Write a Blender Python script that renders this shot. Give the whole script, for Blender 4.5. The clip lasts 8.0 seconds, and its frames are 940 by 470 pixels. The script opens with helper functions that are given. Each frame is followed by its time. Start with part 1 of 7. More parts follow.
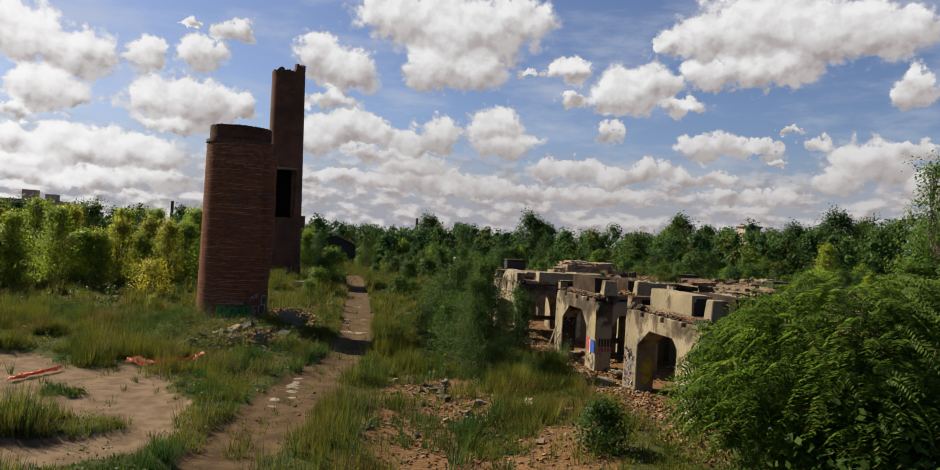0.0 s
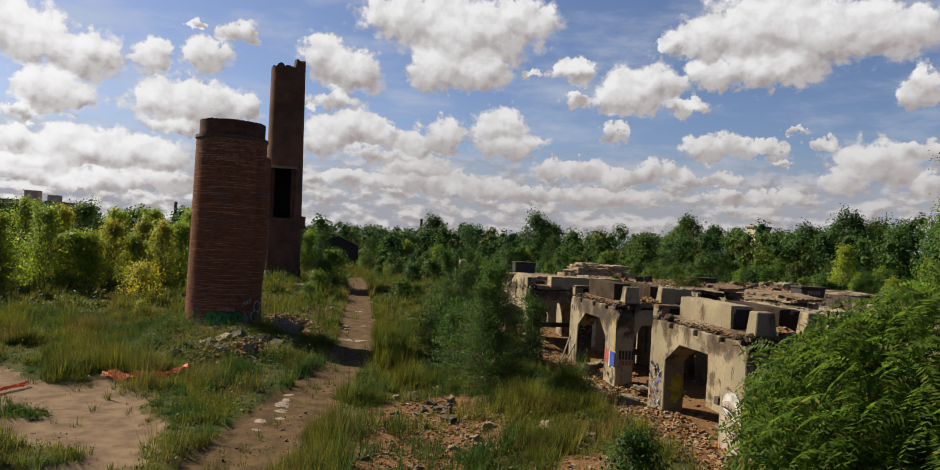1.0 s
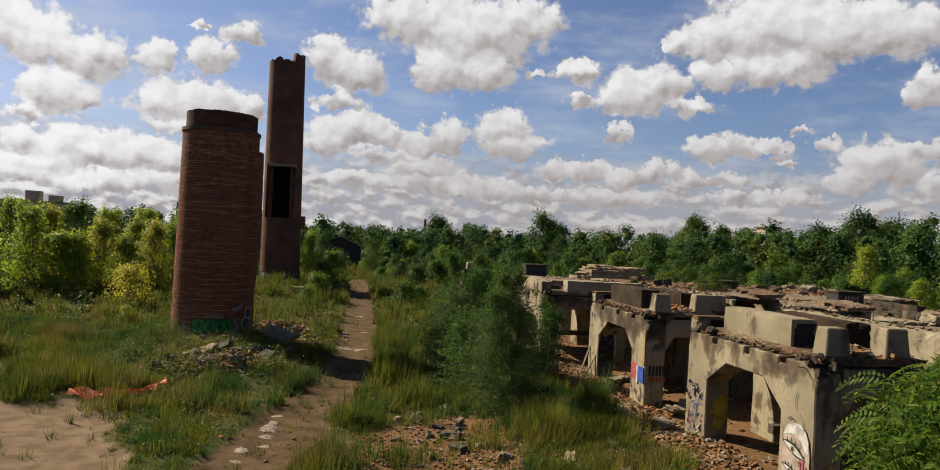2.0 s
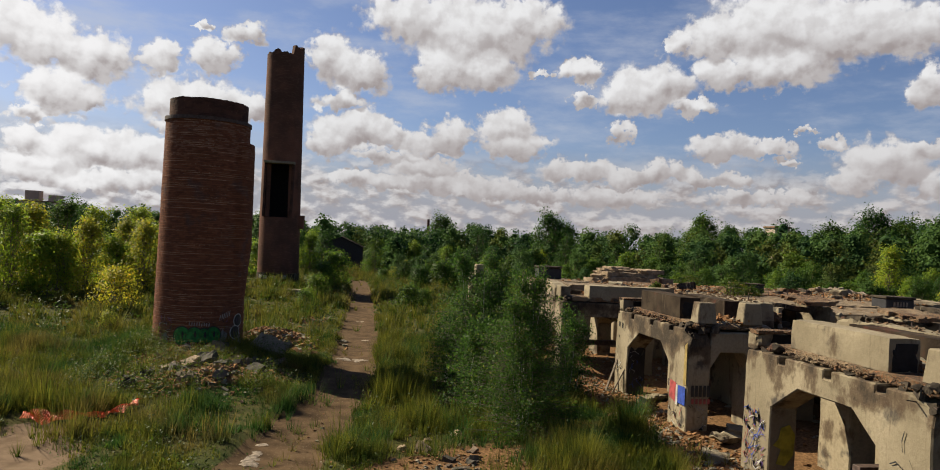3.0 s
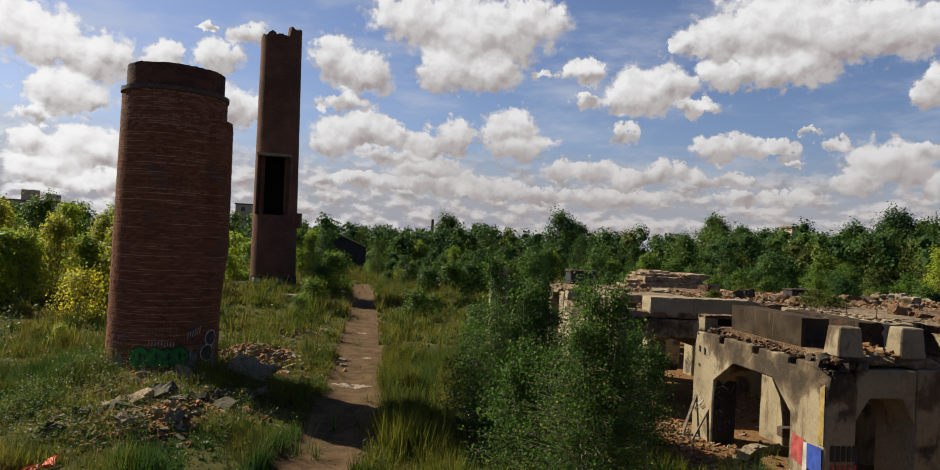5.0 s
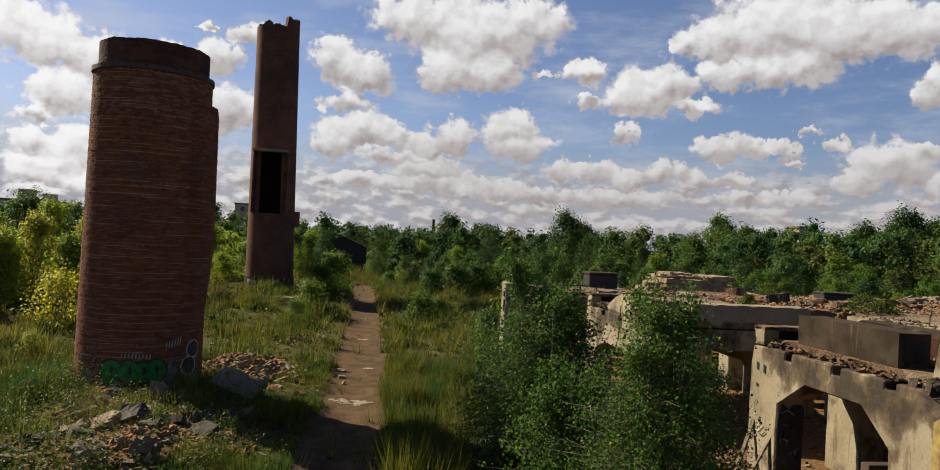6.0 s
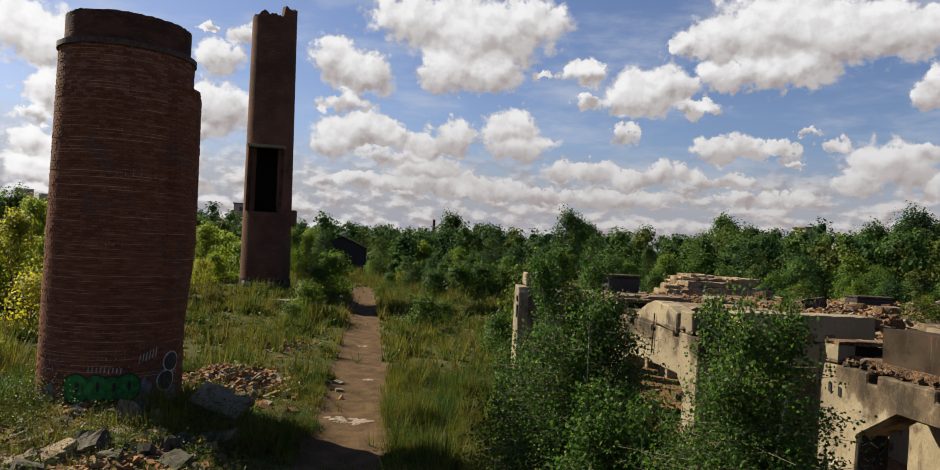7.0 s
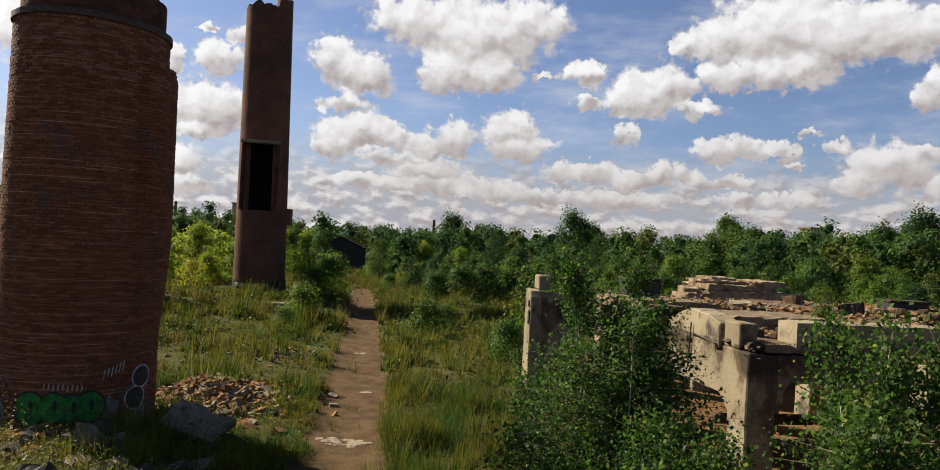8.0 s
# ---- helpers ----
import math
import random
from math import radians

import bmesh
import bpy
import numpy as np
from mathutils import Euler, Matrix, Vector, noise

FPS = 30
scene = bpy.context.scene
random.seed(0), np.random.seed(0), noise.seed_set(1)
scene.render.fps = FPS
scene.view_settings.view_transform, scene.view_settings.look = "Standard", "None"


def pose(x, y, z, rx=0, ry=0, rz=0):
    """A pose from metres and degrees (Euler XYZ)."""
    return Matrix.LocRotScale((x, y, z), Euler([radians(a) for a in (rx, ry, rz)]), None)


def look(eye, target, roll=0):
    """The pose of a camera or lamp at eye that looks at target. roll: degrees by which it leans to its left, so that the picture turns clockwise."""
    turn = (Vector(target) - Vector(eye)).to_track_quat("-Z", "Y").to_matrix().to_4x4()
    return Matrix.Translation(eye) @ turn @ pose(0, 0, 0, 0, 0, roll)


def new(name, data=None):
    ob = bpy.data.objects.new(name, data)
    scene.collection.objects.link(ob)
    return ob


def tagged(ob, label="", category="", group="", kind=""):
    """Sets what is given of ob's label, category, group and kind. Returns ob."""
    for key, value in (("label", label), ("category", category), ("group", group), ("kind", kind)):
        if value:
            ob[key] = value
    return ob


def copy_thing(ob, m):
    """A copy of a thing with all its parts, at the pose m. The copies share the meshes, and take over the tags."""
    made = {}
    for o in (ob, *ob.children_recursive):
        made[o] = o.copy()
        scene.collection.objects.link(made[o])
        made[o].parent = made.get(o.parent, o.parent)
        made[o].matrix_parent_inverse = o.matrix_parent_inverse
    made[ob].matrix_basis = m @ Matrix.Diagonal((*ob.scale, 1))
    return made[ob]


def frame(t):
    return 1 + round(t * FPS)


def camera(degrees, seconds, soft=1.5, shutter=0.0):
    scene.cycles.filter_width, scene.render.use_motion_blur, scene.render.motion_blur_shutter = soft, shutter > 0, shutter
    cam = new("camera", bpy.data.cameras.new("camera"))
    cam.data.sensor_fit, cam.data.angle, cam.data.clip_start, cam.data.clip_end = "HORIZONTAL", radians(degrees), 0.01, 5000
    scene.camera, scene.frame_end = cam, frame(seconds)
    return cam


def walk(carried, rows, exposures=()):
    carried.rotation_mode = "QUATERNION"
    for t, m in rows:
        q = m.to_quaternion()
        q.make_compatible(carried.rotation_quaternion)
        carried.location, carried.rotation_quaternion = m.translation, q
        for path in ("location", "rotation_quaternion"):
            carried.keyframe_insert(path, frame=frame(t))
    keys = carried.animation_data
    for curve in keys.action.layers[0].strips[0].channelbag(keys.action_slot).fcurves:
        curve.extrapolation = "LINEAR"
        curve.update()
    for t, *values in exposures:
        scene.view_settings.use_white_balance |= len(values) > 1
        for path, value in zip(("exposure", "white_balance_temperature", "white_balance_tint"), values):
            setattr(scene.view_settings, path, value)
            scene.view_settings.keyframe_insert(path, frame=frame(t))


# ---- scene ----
# ---------------------------------------------------------------- camera
cam = camera(67.8, 8.0, soft=0.95)
ROWS = [  # t, x, y, z, pitch, lean, yaw
    (0, 1.367, 1.602, 5.685, 0.39, 3.13, -9.90),
    (0.5, 1.543, 2.876, 5.720, 0.41, 3.11, -9.71),
    (1, 1.702, 4.272, 5.743, 0.42, 3.09, -9.53),
    (1.5, 1.839, 5.761, 5.757, 0.43, 3.08, -9.37),
    (2.25, 2.005, 8.113, 5.762, 0.44, 3.06, -9.15),
    (3, 2.119, 10.539, 5.750, 0.44, 3.05, -8.98),
    (3.5, 2.169, 12.165, 5.734, 0.45, 3.05, -8.89),
    (4, 2.201, 13.779, 5.713, 0.45, 3.06, -8.81),
    (4.5, 2.216, 15.368, 5.688, 0.46, 3.06, -8.76),
    (5.25, 2.218, 17.679, 5.645, 0.47, 3.08, -8.70),
    (6, 2.211, 19.883, 5.598, 0.48, 3.10, -8.68),
    (6.5, 2.211, 21.285, 5.566, 0.50, 3.12, -8.68),
    (7, 2.224, 22.631, 5.535, 0.52, 3.15, -8.68),
    (7.5, 2.258, 23.923, 5.506, 0.54, 3.18, -8.69),
    (8, 2.322, 25.164, 5.479, 0.57, 3.21, -8.70),
]
walk(cam, [(t, pose(x, y, z, 90 + pitch, 0, yaw) @ pose(0, 0, 0, 0, 0, lean)) for t, x, y, z, pitch, lean, yaw in ROWS],
     exposures=[(0, 1.06), (4, 1.04), (6.5, 1.08), (8, 1.22)])

# ---------------------------------------------------------------- sun, sky, exposure
SUN_EL = radians(38)
SUN_AZ = math.atan2(-0.77, 0.637)
SUN_DIR = Vector((math.sin(SUN_AZ) * math.cos(SUN_EL), math.cos(SUN_AZ) * math.cos(SUN_EL), math.sin(SUN_EL)))
sun = new("sun", bpy.data.lights.new("sun", "SUN"))
sun.data.energy, sun.data.angle, sun.data.color = 5.0, radians(0.6), (1.0, 0.90, 0.68)
sun.matrix_world = look(SUN_DIR * 300, (0, 0, 0))

# lobes of the clouds: bearing from +y, height, half width, half height, in degrees
HIGH_CLOUDS = [
    (-23.1, 12.3, 3.1, 2.2), (-20.5, 11.6, 3.0, 1.8), (-24.5, 13.2, 2.0, 1.5), (-21.7, 8.9, 2.7, 1.6), (-23.5, 7.2, 1.6, 0.6),
    (-15.7, 12.2, 1.5, 1.2), (-11.9, 12.7, 1.9, 1.4), (-12.4, 14.8, 0.6, 0.3), (-9.7, 14.8, 1.8, 0.8), (-12.8, 9.1, 4.4, 2.0),
    (-15.3, 9.2, 1.6, 1.3), (-8.9, 9.3, 1.3, 1.1), (-13.6, 7.4, 2.5, 0.7), (-3.0, 13.8, 1.9, 1.8), (-0.8, 12.9, 2.6, 1.9),
    (-2.1, 10.6, 2.1, 0.8), (3.8, 17.3, 4.1, 2.0), (8.3, 16.3, 5.4, 3.4), (12.2, 17.4, 3.7, 2.0), (6.0, 13.6, 2.4, 1.9),
    (9.4, 13.6, 3.4, 1.6), (14.0, 13.6, 0.6, 0.4), (17.2, 13.8, 1.9, 0.9), (17.7, 11.8, 1.3, 0.5),
]
RIGHT_CLOUDS = [
    (22.8, 12.8, 3.5, 1.8), (21.6, 11.8, 2.6, 1.4), (26.3, 11.2, 2.0, 0.6), (20.8, 9.0, 0.9, 1.0), (27.8, 16.4, 2.9, 1.9),
    (31.7, 16.7, 5.0, 3.2), (36.5, 16.3, 5.1, 2.4), (40.6, 15.8, 2.9, 1.8), (28.4, 13.6, 2.6, 1.2), (32.2, 13.9, 4.2, 1.5),
    (24.7, 15.9, 0.9, 0.8), (41.9, 12.1, 1.3, 1.4), (28.6, 8.2, 2.6, 1.1), (31.7, 8.0, 2.1, 0.7), (34.1, 9.3, 0.8, 0.3),
    (36.5, 8.3, 1.1, 0.6), (33.2, 7.0, 1.0, 0.4), (-0.5, 8.4, 3.6, 1.5), (-2.8, 7.3, 1.9, 1.2), (2.4, 8.2, 1.5, 0.9),
    (6.8, 8.4, 2.2, 1.5), (4.9, 7.6, 2.0, 1.0), (11.4, 9.2, 2.2, 1.7), (12.2, 7.8, 2.7, 1.2),
]
LOW_CLOUDS = [
    (-23.8, 5.3, 1.7, 1.2), (-19.4, 5.2, 4.5, 1.7), (-15.5, 5.0, 3.2, 1.5), (-22.7, 3.6, 2.5, 1.0), (-19.3, 2.9, 5.7, 0.9),
    (-14.2, 3.3, 2.5, 0.9), (5.0, 5.7, 2.9, 1.1), (2.0, 6.5, 3.4, 0.6), (2.1, 4.5, 5.3, 0.7), (9.0, 4.4, 4.9, 1.1),
    (17.7, 6.1, 3.4, 1.0), (24.3, 6.3, 2.3, 0.9), (21.5, 5.7, 2.8, 0.9), (20.2, 4.0, 4.3, 0.8), (13.9, 4.0, 3.4, 0.8),
    (27.9, 5.7, 3.1, 0.6), (39.6, 6.9, 3.3, 1.6), (42.0, 7.9, 1.7, 0.8), (37.8, 5.8, 2.3, 0.9), (33.5, 4.4, 2.0, 0.7),
    (30.6, 4.4, 2.6, 0.6), (42.8, 5.4, 1.4, 0.9),
]


def build_world():
    world = bpy.data.worlds.new("sky")
    scene.world = world
    world.use_nodes = True
    nt = world.node_tree
    nt.nodes.clear()
    N, L = nt.nodes, nt.links

    def link(value, socket):
        if isinstance(value, bpy.types.NodeSocket):
            L.new(value, socket)
        else:
            socket.default_value = value

    def math_(op, a, b=0.0, c=0.0, clamp=False):
        n = N.new("ShaderNodeMath")
        n.operation, n.use_clamp = op, clamp
        for k, v in enumerate((a, b, c)):
            link(v, n.inputs[k])
        return n.outputs[0]

    def vec(op, a, b):
        n = N.new("ShaderNodeVectorMath")
        n.operation = op
        link(a, n.inputs[0])
        link(b, n.inputs[1])
        return n.outputs["Value"] if op in ("LENGTH", "DOT_PRODUCT") else n.outputs["Vector"]

    def noise_(v, scale, detail=4.0, rough=0.55):
        n = N.new("ShaderNodeTexNoise")
        n.inputs["Scale"].default_value, n.inputs["Detail"].default_value, n.inputs["Roughness"].default_value = scale, detail, rough
        L.new(v, n.inputs["Vector"])
        return n

    def ramp(v, lo, hi):
        n = N.new("ShaderNodeMapRange")
        n.interpolation_type = "SMOOTHSTEP"
        link(v, n.inputs[0])
        n.inputs[1].default_value, n.inputs[2].default_value = lo, hi
        return n.outputs[0]

    def mix(f, a, b):
        n = N.new("ShaderNodeMix")
        n.data_type = "RGBA"
        link(f, n.inputs["Factor"])
        link(a, n.inputs["A"])
        link(b, n.inputs["B"])
        return n.outputs["Result"]

    coord = N.new("ShaderNodeTexCoord").outputs["Generated"]
    sep = N.new("ShaderNodeSeparateXYZ")
    L.new(coord, sep.inputs[0])
    bearing = math_("MULTIPLY", math_("ARCTAN2", sep.outputs[0], sep.outputs[1]), 57.2958)
    height = math_("MULTIPLY", math_("ARCSINE", sep.outputs[2]), 57.2958)
    comb = N.new("ShaderNodeCombineXYZ")
    L.new(bearing, comb.inputs[0])
    L.new(height, comb.inputs[1])
    flat = comb.outputs[0]
    billow = noise_(flat, 0.42, 6.0, 0.58)
    wisps = noise_(flat, 1.4, 4.0, 0.55)
    warp = vec("MULTIPLY", vec("SUBTRACT", billow.outputs["Color"], (0.5, 0.5, 0.5)), (3.0, 2.2, 0.0))
    warp2 = vec("MULTIPLY", vec("SUBTRACT", wisps.outputs["Color"], (0.5, 0.5, 0.5)), (2.0, 1.7, 0.0))
    place = vec("ADD", vec("ADD", flat, warp), warp2)

    lobes = HIGH_CLOUDS + RIGHT_CLOUDS + LOW_CLOUDS

    def in_lobe(p, u, v, ru, rv):
        n = N.new("ShaderNodeVectorMath")
        n.operation = "MULTIPLY_ADD"
        L.new(p, n.inputs[0])
        n.inputs[1].default_value, n.inputs[2].default_value = (1 / ru, 1 / rv, 0.0), (-u / ru, -v / rv, 0.0)
        return n.outputs["Vector"]

    def outline(p):
        """How far out of the nearest lobe: 1 on its rim."""
        best = None
        for lobe in lobes:
            d = vec("LENGTH", in_lobe(p, *lobe), (0, 0, 0))
            if best is None:
                best = d
            else:
                n = N.new("ShaderNodeMath")
                n.operation = "SMOOTH_MIN"
                L.new(best, n.inputs[0])
                L.new(d, n.inputs[1])
                n.inputs[2].default_value = 0.10
                best = n.outputs[0]
        return best

    def sunward(p):
        """How far towards the sun's side within the lobes round a place: -1 at the base, 1 at the top."""
        total, weights = 0.0, 0.0001
        for lobe in lobes:
            q = in_lobe(p, *lobe)
            w = math_("POWER", 0.004, vec("LENGTH", q, (0, 0, 0)))
            total = math_("MULTIPLY_ADD", vec("DOT_PRODUCT", q, (-0.30, 0.95, 0.0)), w, total)
            weights = math_("ADD", w, weights)
        return math_("DIVIDE", total, weights)

    soft = noise_(flat, 0.55, 3.0, 0.5)
    soft_place = vec("ADD", flat, vec("MULTIPLY", vec("SUBTRACT", soft.outputs["Color"], (0.5, 0.5, 0.5)), (3.0, 2.6, 0.0)))
    fluff = noise_(flat, 0.75, 4.0, 0.50)
    fluff_up = noise_(vec("ADD", flat, (-0.4, 0.6, 0.0)), 0.75, 3.0, 0.50)
    edge = math_("ADD", outline(place), math_("MULTIPLY", math_("SUBTRACT", 0.5, fluff.outputs[0]), 1.0))
    cover = ramp(edge, 1.20, 0.80)
    # a broken layer of small clouds close to the horizon and over the rest of the sky
    strips = N.new("ShaderNodeCombineXYZ")
    L.new(math_("MULTIPLY", bearing, 0.36), strips.inputs[0])
    L.new(math_("MULTIPLY", height, 0.66), strips.inputs[1])
    low = noise_(strips.outputs[0], 1.25, 5.0, 0.54)
    low_up = noise_(vec("ADD", strips.outputs[0], (-0.10, 0.26, 0.0)), 1.25, 3.0, 0.50)
    low_band = ramp(height, 8.0, 4.0)
    low_cover = math_("MULTIPLY", ramp(low.outputs[0], 0.40, 0.58), low_band)
    wide = noise_(coord, 2.6, 5.0, 0.6)
    out_of_view = math_("MAXIMUM", ramp(math_("ABSOLUTE", math_("SUBTRACT", bearing, 9.0)), 36.0, 46.0), ramp(height, 19.0, 26.0))
    wide_cover = math_("MULTIPLY", ramp(wide.outputs[0], 0.64, 0.74), math_("MULTIPLY", out_of_view, ramp(height, 2.0, 8.0)))
    all_cover = math_("MAXIMUM", math_("MAXIMUM", cover, low_cover), wide_cover)
    # lit tops and greyer undersides
    lit = ramp(sunward(soft_place), -0.66, 0.42)
    puffs = ramp(math_("SUBTRACT", fluff.outputs[0], fluff_up.outputs[0]), -0.22, 0.16)
    lit = math_("ADD", math_("MULTIPLY", lit, 0.72), math_("MULTIPLY", puffs, 0.28))
    lit = math_("MULTIPLY", lit, math_("SUBTRACT", 1.0, math_("MULTIPLY", math_("MULTIPLY", ramp(height, 13.0, 4.0), 0.42), ramp(bearing, -12.0, 8.0))))
    low_lit = ramp(math_("SUBTRACT", low.outputs[0], low_up.outputs[0]), -0.18, 0.14)
    low_lit = math_("ADD", math_("MULTIPLY", low_lit, math_("SUBTRACT", 0.74, math_("MULTIPLY", ramp(bearing, -8.0, 14.0), 0.22))), -0.04)
    tone = mix(cover, low_lit, lit)
    white = mix(tone, (0.52, 0.46, 0.455, 1), (1.24, 1.24, 1.25, 1))
    white = mix(math_("MULTIPLY", ramp(bearing, -8.0, -26.0), math_("MULTIPLY", tone, 0.75)), white, (1.42, 1.40, 1.40, 1))
    sky = N.new("ShaderNodeTexSky")
    sky.sky_type, sky.sun_disc = "NISHITA", False
    sky.sun_elevation, sky.sun_rotation, sky.altitude = SUN_EL, SUN_AZ % (2 * math.pi), 200
    blue = N.new("ShaderNodeBackground")
    deep = N.new("ShaderNodeMix")
    deep.data_type, deep.blend_type = "RGBA", "MULTIPLY"
    deep.inputs["Factor"].default_value = 1.0
    L.new(sky.outputs[0], deep.inputs["A"])
    deep.inputs["B"].default_value = (0.67, 0.705, 0.870, 1)
    veil_at = N.new("ShaderNodeCombineXYZ")
    L.new(math_("MULTIPLY", bearing, 0.05), veil_at.inputs[0])
    L.new(math_("MULTIPLY", height, 0.16), veil_at.inputs[1])
    veil = math_("MULTIPLY", ramp(noise_(veil_at.outputs[0], 1.6, 6.0, 0.6).outputs[0], 0.44, 0.72), math_("SUBTRACT", 0.55, math_("MULTIPLY", ramp(height, 15.0, 26.0), 0.45)))
    haze = mix(ramp(height, 9.0, 1.0), mix(veil, deep.outputs["Result"], (5.2, 5.5, 6.2, 1)), (3.4, 3.45, 3.9, 1))
    L.new(haze, blue.inputs[0])
    blue.inputs[1].default_value = 0.05
    cloud = N.new("ShaderNodeBackground")
    L.new(white, cloud.inputs[0])
    cloud.inputs[1].default_value = 0.325
    blend = N.new("ShaderNodeMixShader")
    L.new(all_cover, blend.inputs[0])
    L.new(blue.outputs[0], blend.inputs[1])
    L.new(cloud.outputs[0], blend.inputs[2])
    out = N.new("ShaderNodeOutputWorld")
    L.new(blend.outputs[0], out.inputs[0])


build_world()


# ---------------------------------------------------------------- materials
class Nodes:
    """Short hand for building one material."""

    def __init__(self, name):
        self.mat = bpy.data.materials.new(name)
        self.mat.use_nodes = True
        self.nt = self.mat.node_tree
        self.nt.nodes.clear()
        self.N, self.L = self.nt.nodes, self.nt.links
        self.geo = self.N.new("ShaderNodeNewGeometry")
        self.tex = self.N.new("ShaderNodeTexCoord")

    def link(self, value, socket):
        if isinstance(value, bpy.types.NodeSocket):
            self.L.new(value, socket)
        else:
            socket.default_value = value

    def math(self, op, a, b=0.0, clamp=False):
        n = self.N.new("ShaderNodeMath")
        n.operation, n.use_clamp = op, clamp
        self.link(a, n.inputs[0])
        self.link(b, n.inputs[1])
        return n.outputs[0]

    def noise(self, scale, detail=4.0, rough=0.55, squash=(1, 1, 1), world=True):
        m = self.N.new("ShaderNodeMapping")
        m.inputs["Scale"].default_value = squash
        self.L.new(self.geo.outputs["Position"] if world else self.tex.outputs["Object"], m.inputs[0])
        n = self.N.new("ShaderNodeTexNoise")
        n.inputs["Scale"].default_value, n.inputs["Detail"].default_value, n.inputs["Roughness"].default_value = scale, detail, rough
        self.L.new(m.outputs[0], n.inputs["Vector"])
        return n.outputs[0]

    def ramp(self, v, lo, hi):
        n = self.N.new("ShaderNodeMapRange")
        n.interpolation_type = "SMOOTHSTEP"
        self.link(v, n.inputs[0])
        n.inputs[1].default_value, n.inputs[2].default_value = lo, hi
        return n.outputs[0]

    def mix(self, f, a, b, blend="MIX"):
        n = self.N.new("ShaderNodeMix")
        n.data_type, n.blend_type = "RGBA", blend
        self.link(f, n.inputs["Factor"])
        for v, k in ((a, "A"), (b, "B")):
            self.link((*v, 1) if isinstance(v, tuple) and len(v) == 3 else v, n.inputs[k])
        return n.outputs["Result"]

    def attr(self, name):
        n = self.N.new("ShaderNodeAttribute")
        n.attribute_name = name
        return n

    def rnd(self):
        return self.N.new("ShaderNodeObjectInfo").outputs["Random"]

    def island(self):
        return self.geo.outputs["Random Per Island"]

    def finish(self, color, rough=0.85, bump=None, bump_size=0.01, metal=0.0, through_light=0.0, gloss=0.3, shine_through=None):
        b = self.N.new("ShaderNodeBsdfPrincipled")
        self.link((*color, 1) if isinstance(color, tuple) and len(color) == 3 else color, b.inputs["Base Color"])
        self.link(rough, b.inputs["Roughness"])
        b.inputs["Metallic"].default_value = metal
        b.inputs["Specular IOR Level"].default_value = min(gloss, 0.12) if through_light and gloss == 0.3 else gloss
        if bump is not None:
            n = self.N.new("ShaderNodeBump")
            n.inputs["Distance"].default_value, n.inputs["Strength"].default_value = bump_size, 1.0
            self.link(bump, n.inputs["Height"])
            self.L.new(n.outputs[0], b.inputs["Normal"])
        shader = b.outputs[0]
        if through_light:
            t = self.N.new("ShaderNodeBsdfTranslucent")
            self.link(shine_through or color, t.inputs[0])
            m = self.N.new("ShaderNodeMixShader")
            m.inputs[0].default_value = through_light
            self.L.new(shader, m.inputs[1])
            self.L.new(t.outputs[0], m.inputs[2])
            shader = m.outputs[0]
        o = self.N.new("ShaderNodeOutputMaterial")
        self.L.new(shader, o.inputs[0])
        return self.mat


def plain(name, color, rough=0.8, vary=0.25, scale=6.0):
    m = Nodes(name)
    n = m.noise(scale, 5)
    c = m.mix(m.ramp(n, 0.3, 0.7), tuple(v * (1 - vary) for v in color), tuple(min(1, v * (1 + vary)) for v in color))
    return m.finish(c, rough, n, 0.004)


def leaf_material(name, dark, light, dry=(0.20, 0.17, 0.03), dry_part=0.06, shine=0.12, vary=1.0):
    m = Nodes(name)
    tint = m.mix(m.island(), dark, light)
    clump = m.noise(0.9, 2)
    tint = m.mix(m.ramp(clump, 0.35, 0.7), tint, m.mix(0.5, tint, light))
    tint = m.mix(m.ramp(m.island(), 1 - dry_part, 1 - dry_part * 0.6), tint, dry)
    tint = m.mix(vary, tint, m.mix(1.0, tint, m.mix(m.rnd(), (0.72, 0.82, 0.90), (1.42, 1.22, 0.95)), "MULTIPLY"))
    warm = m.mix(1.0, tint, (1.12, 1.15, 0.80), "MULTIPLY")
    return m.finish(tint, 0.5, through_light=0.58, gloss=shine, shine_through=warm)


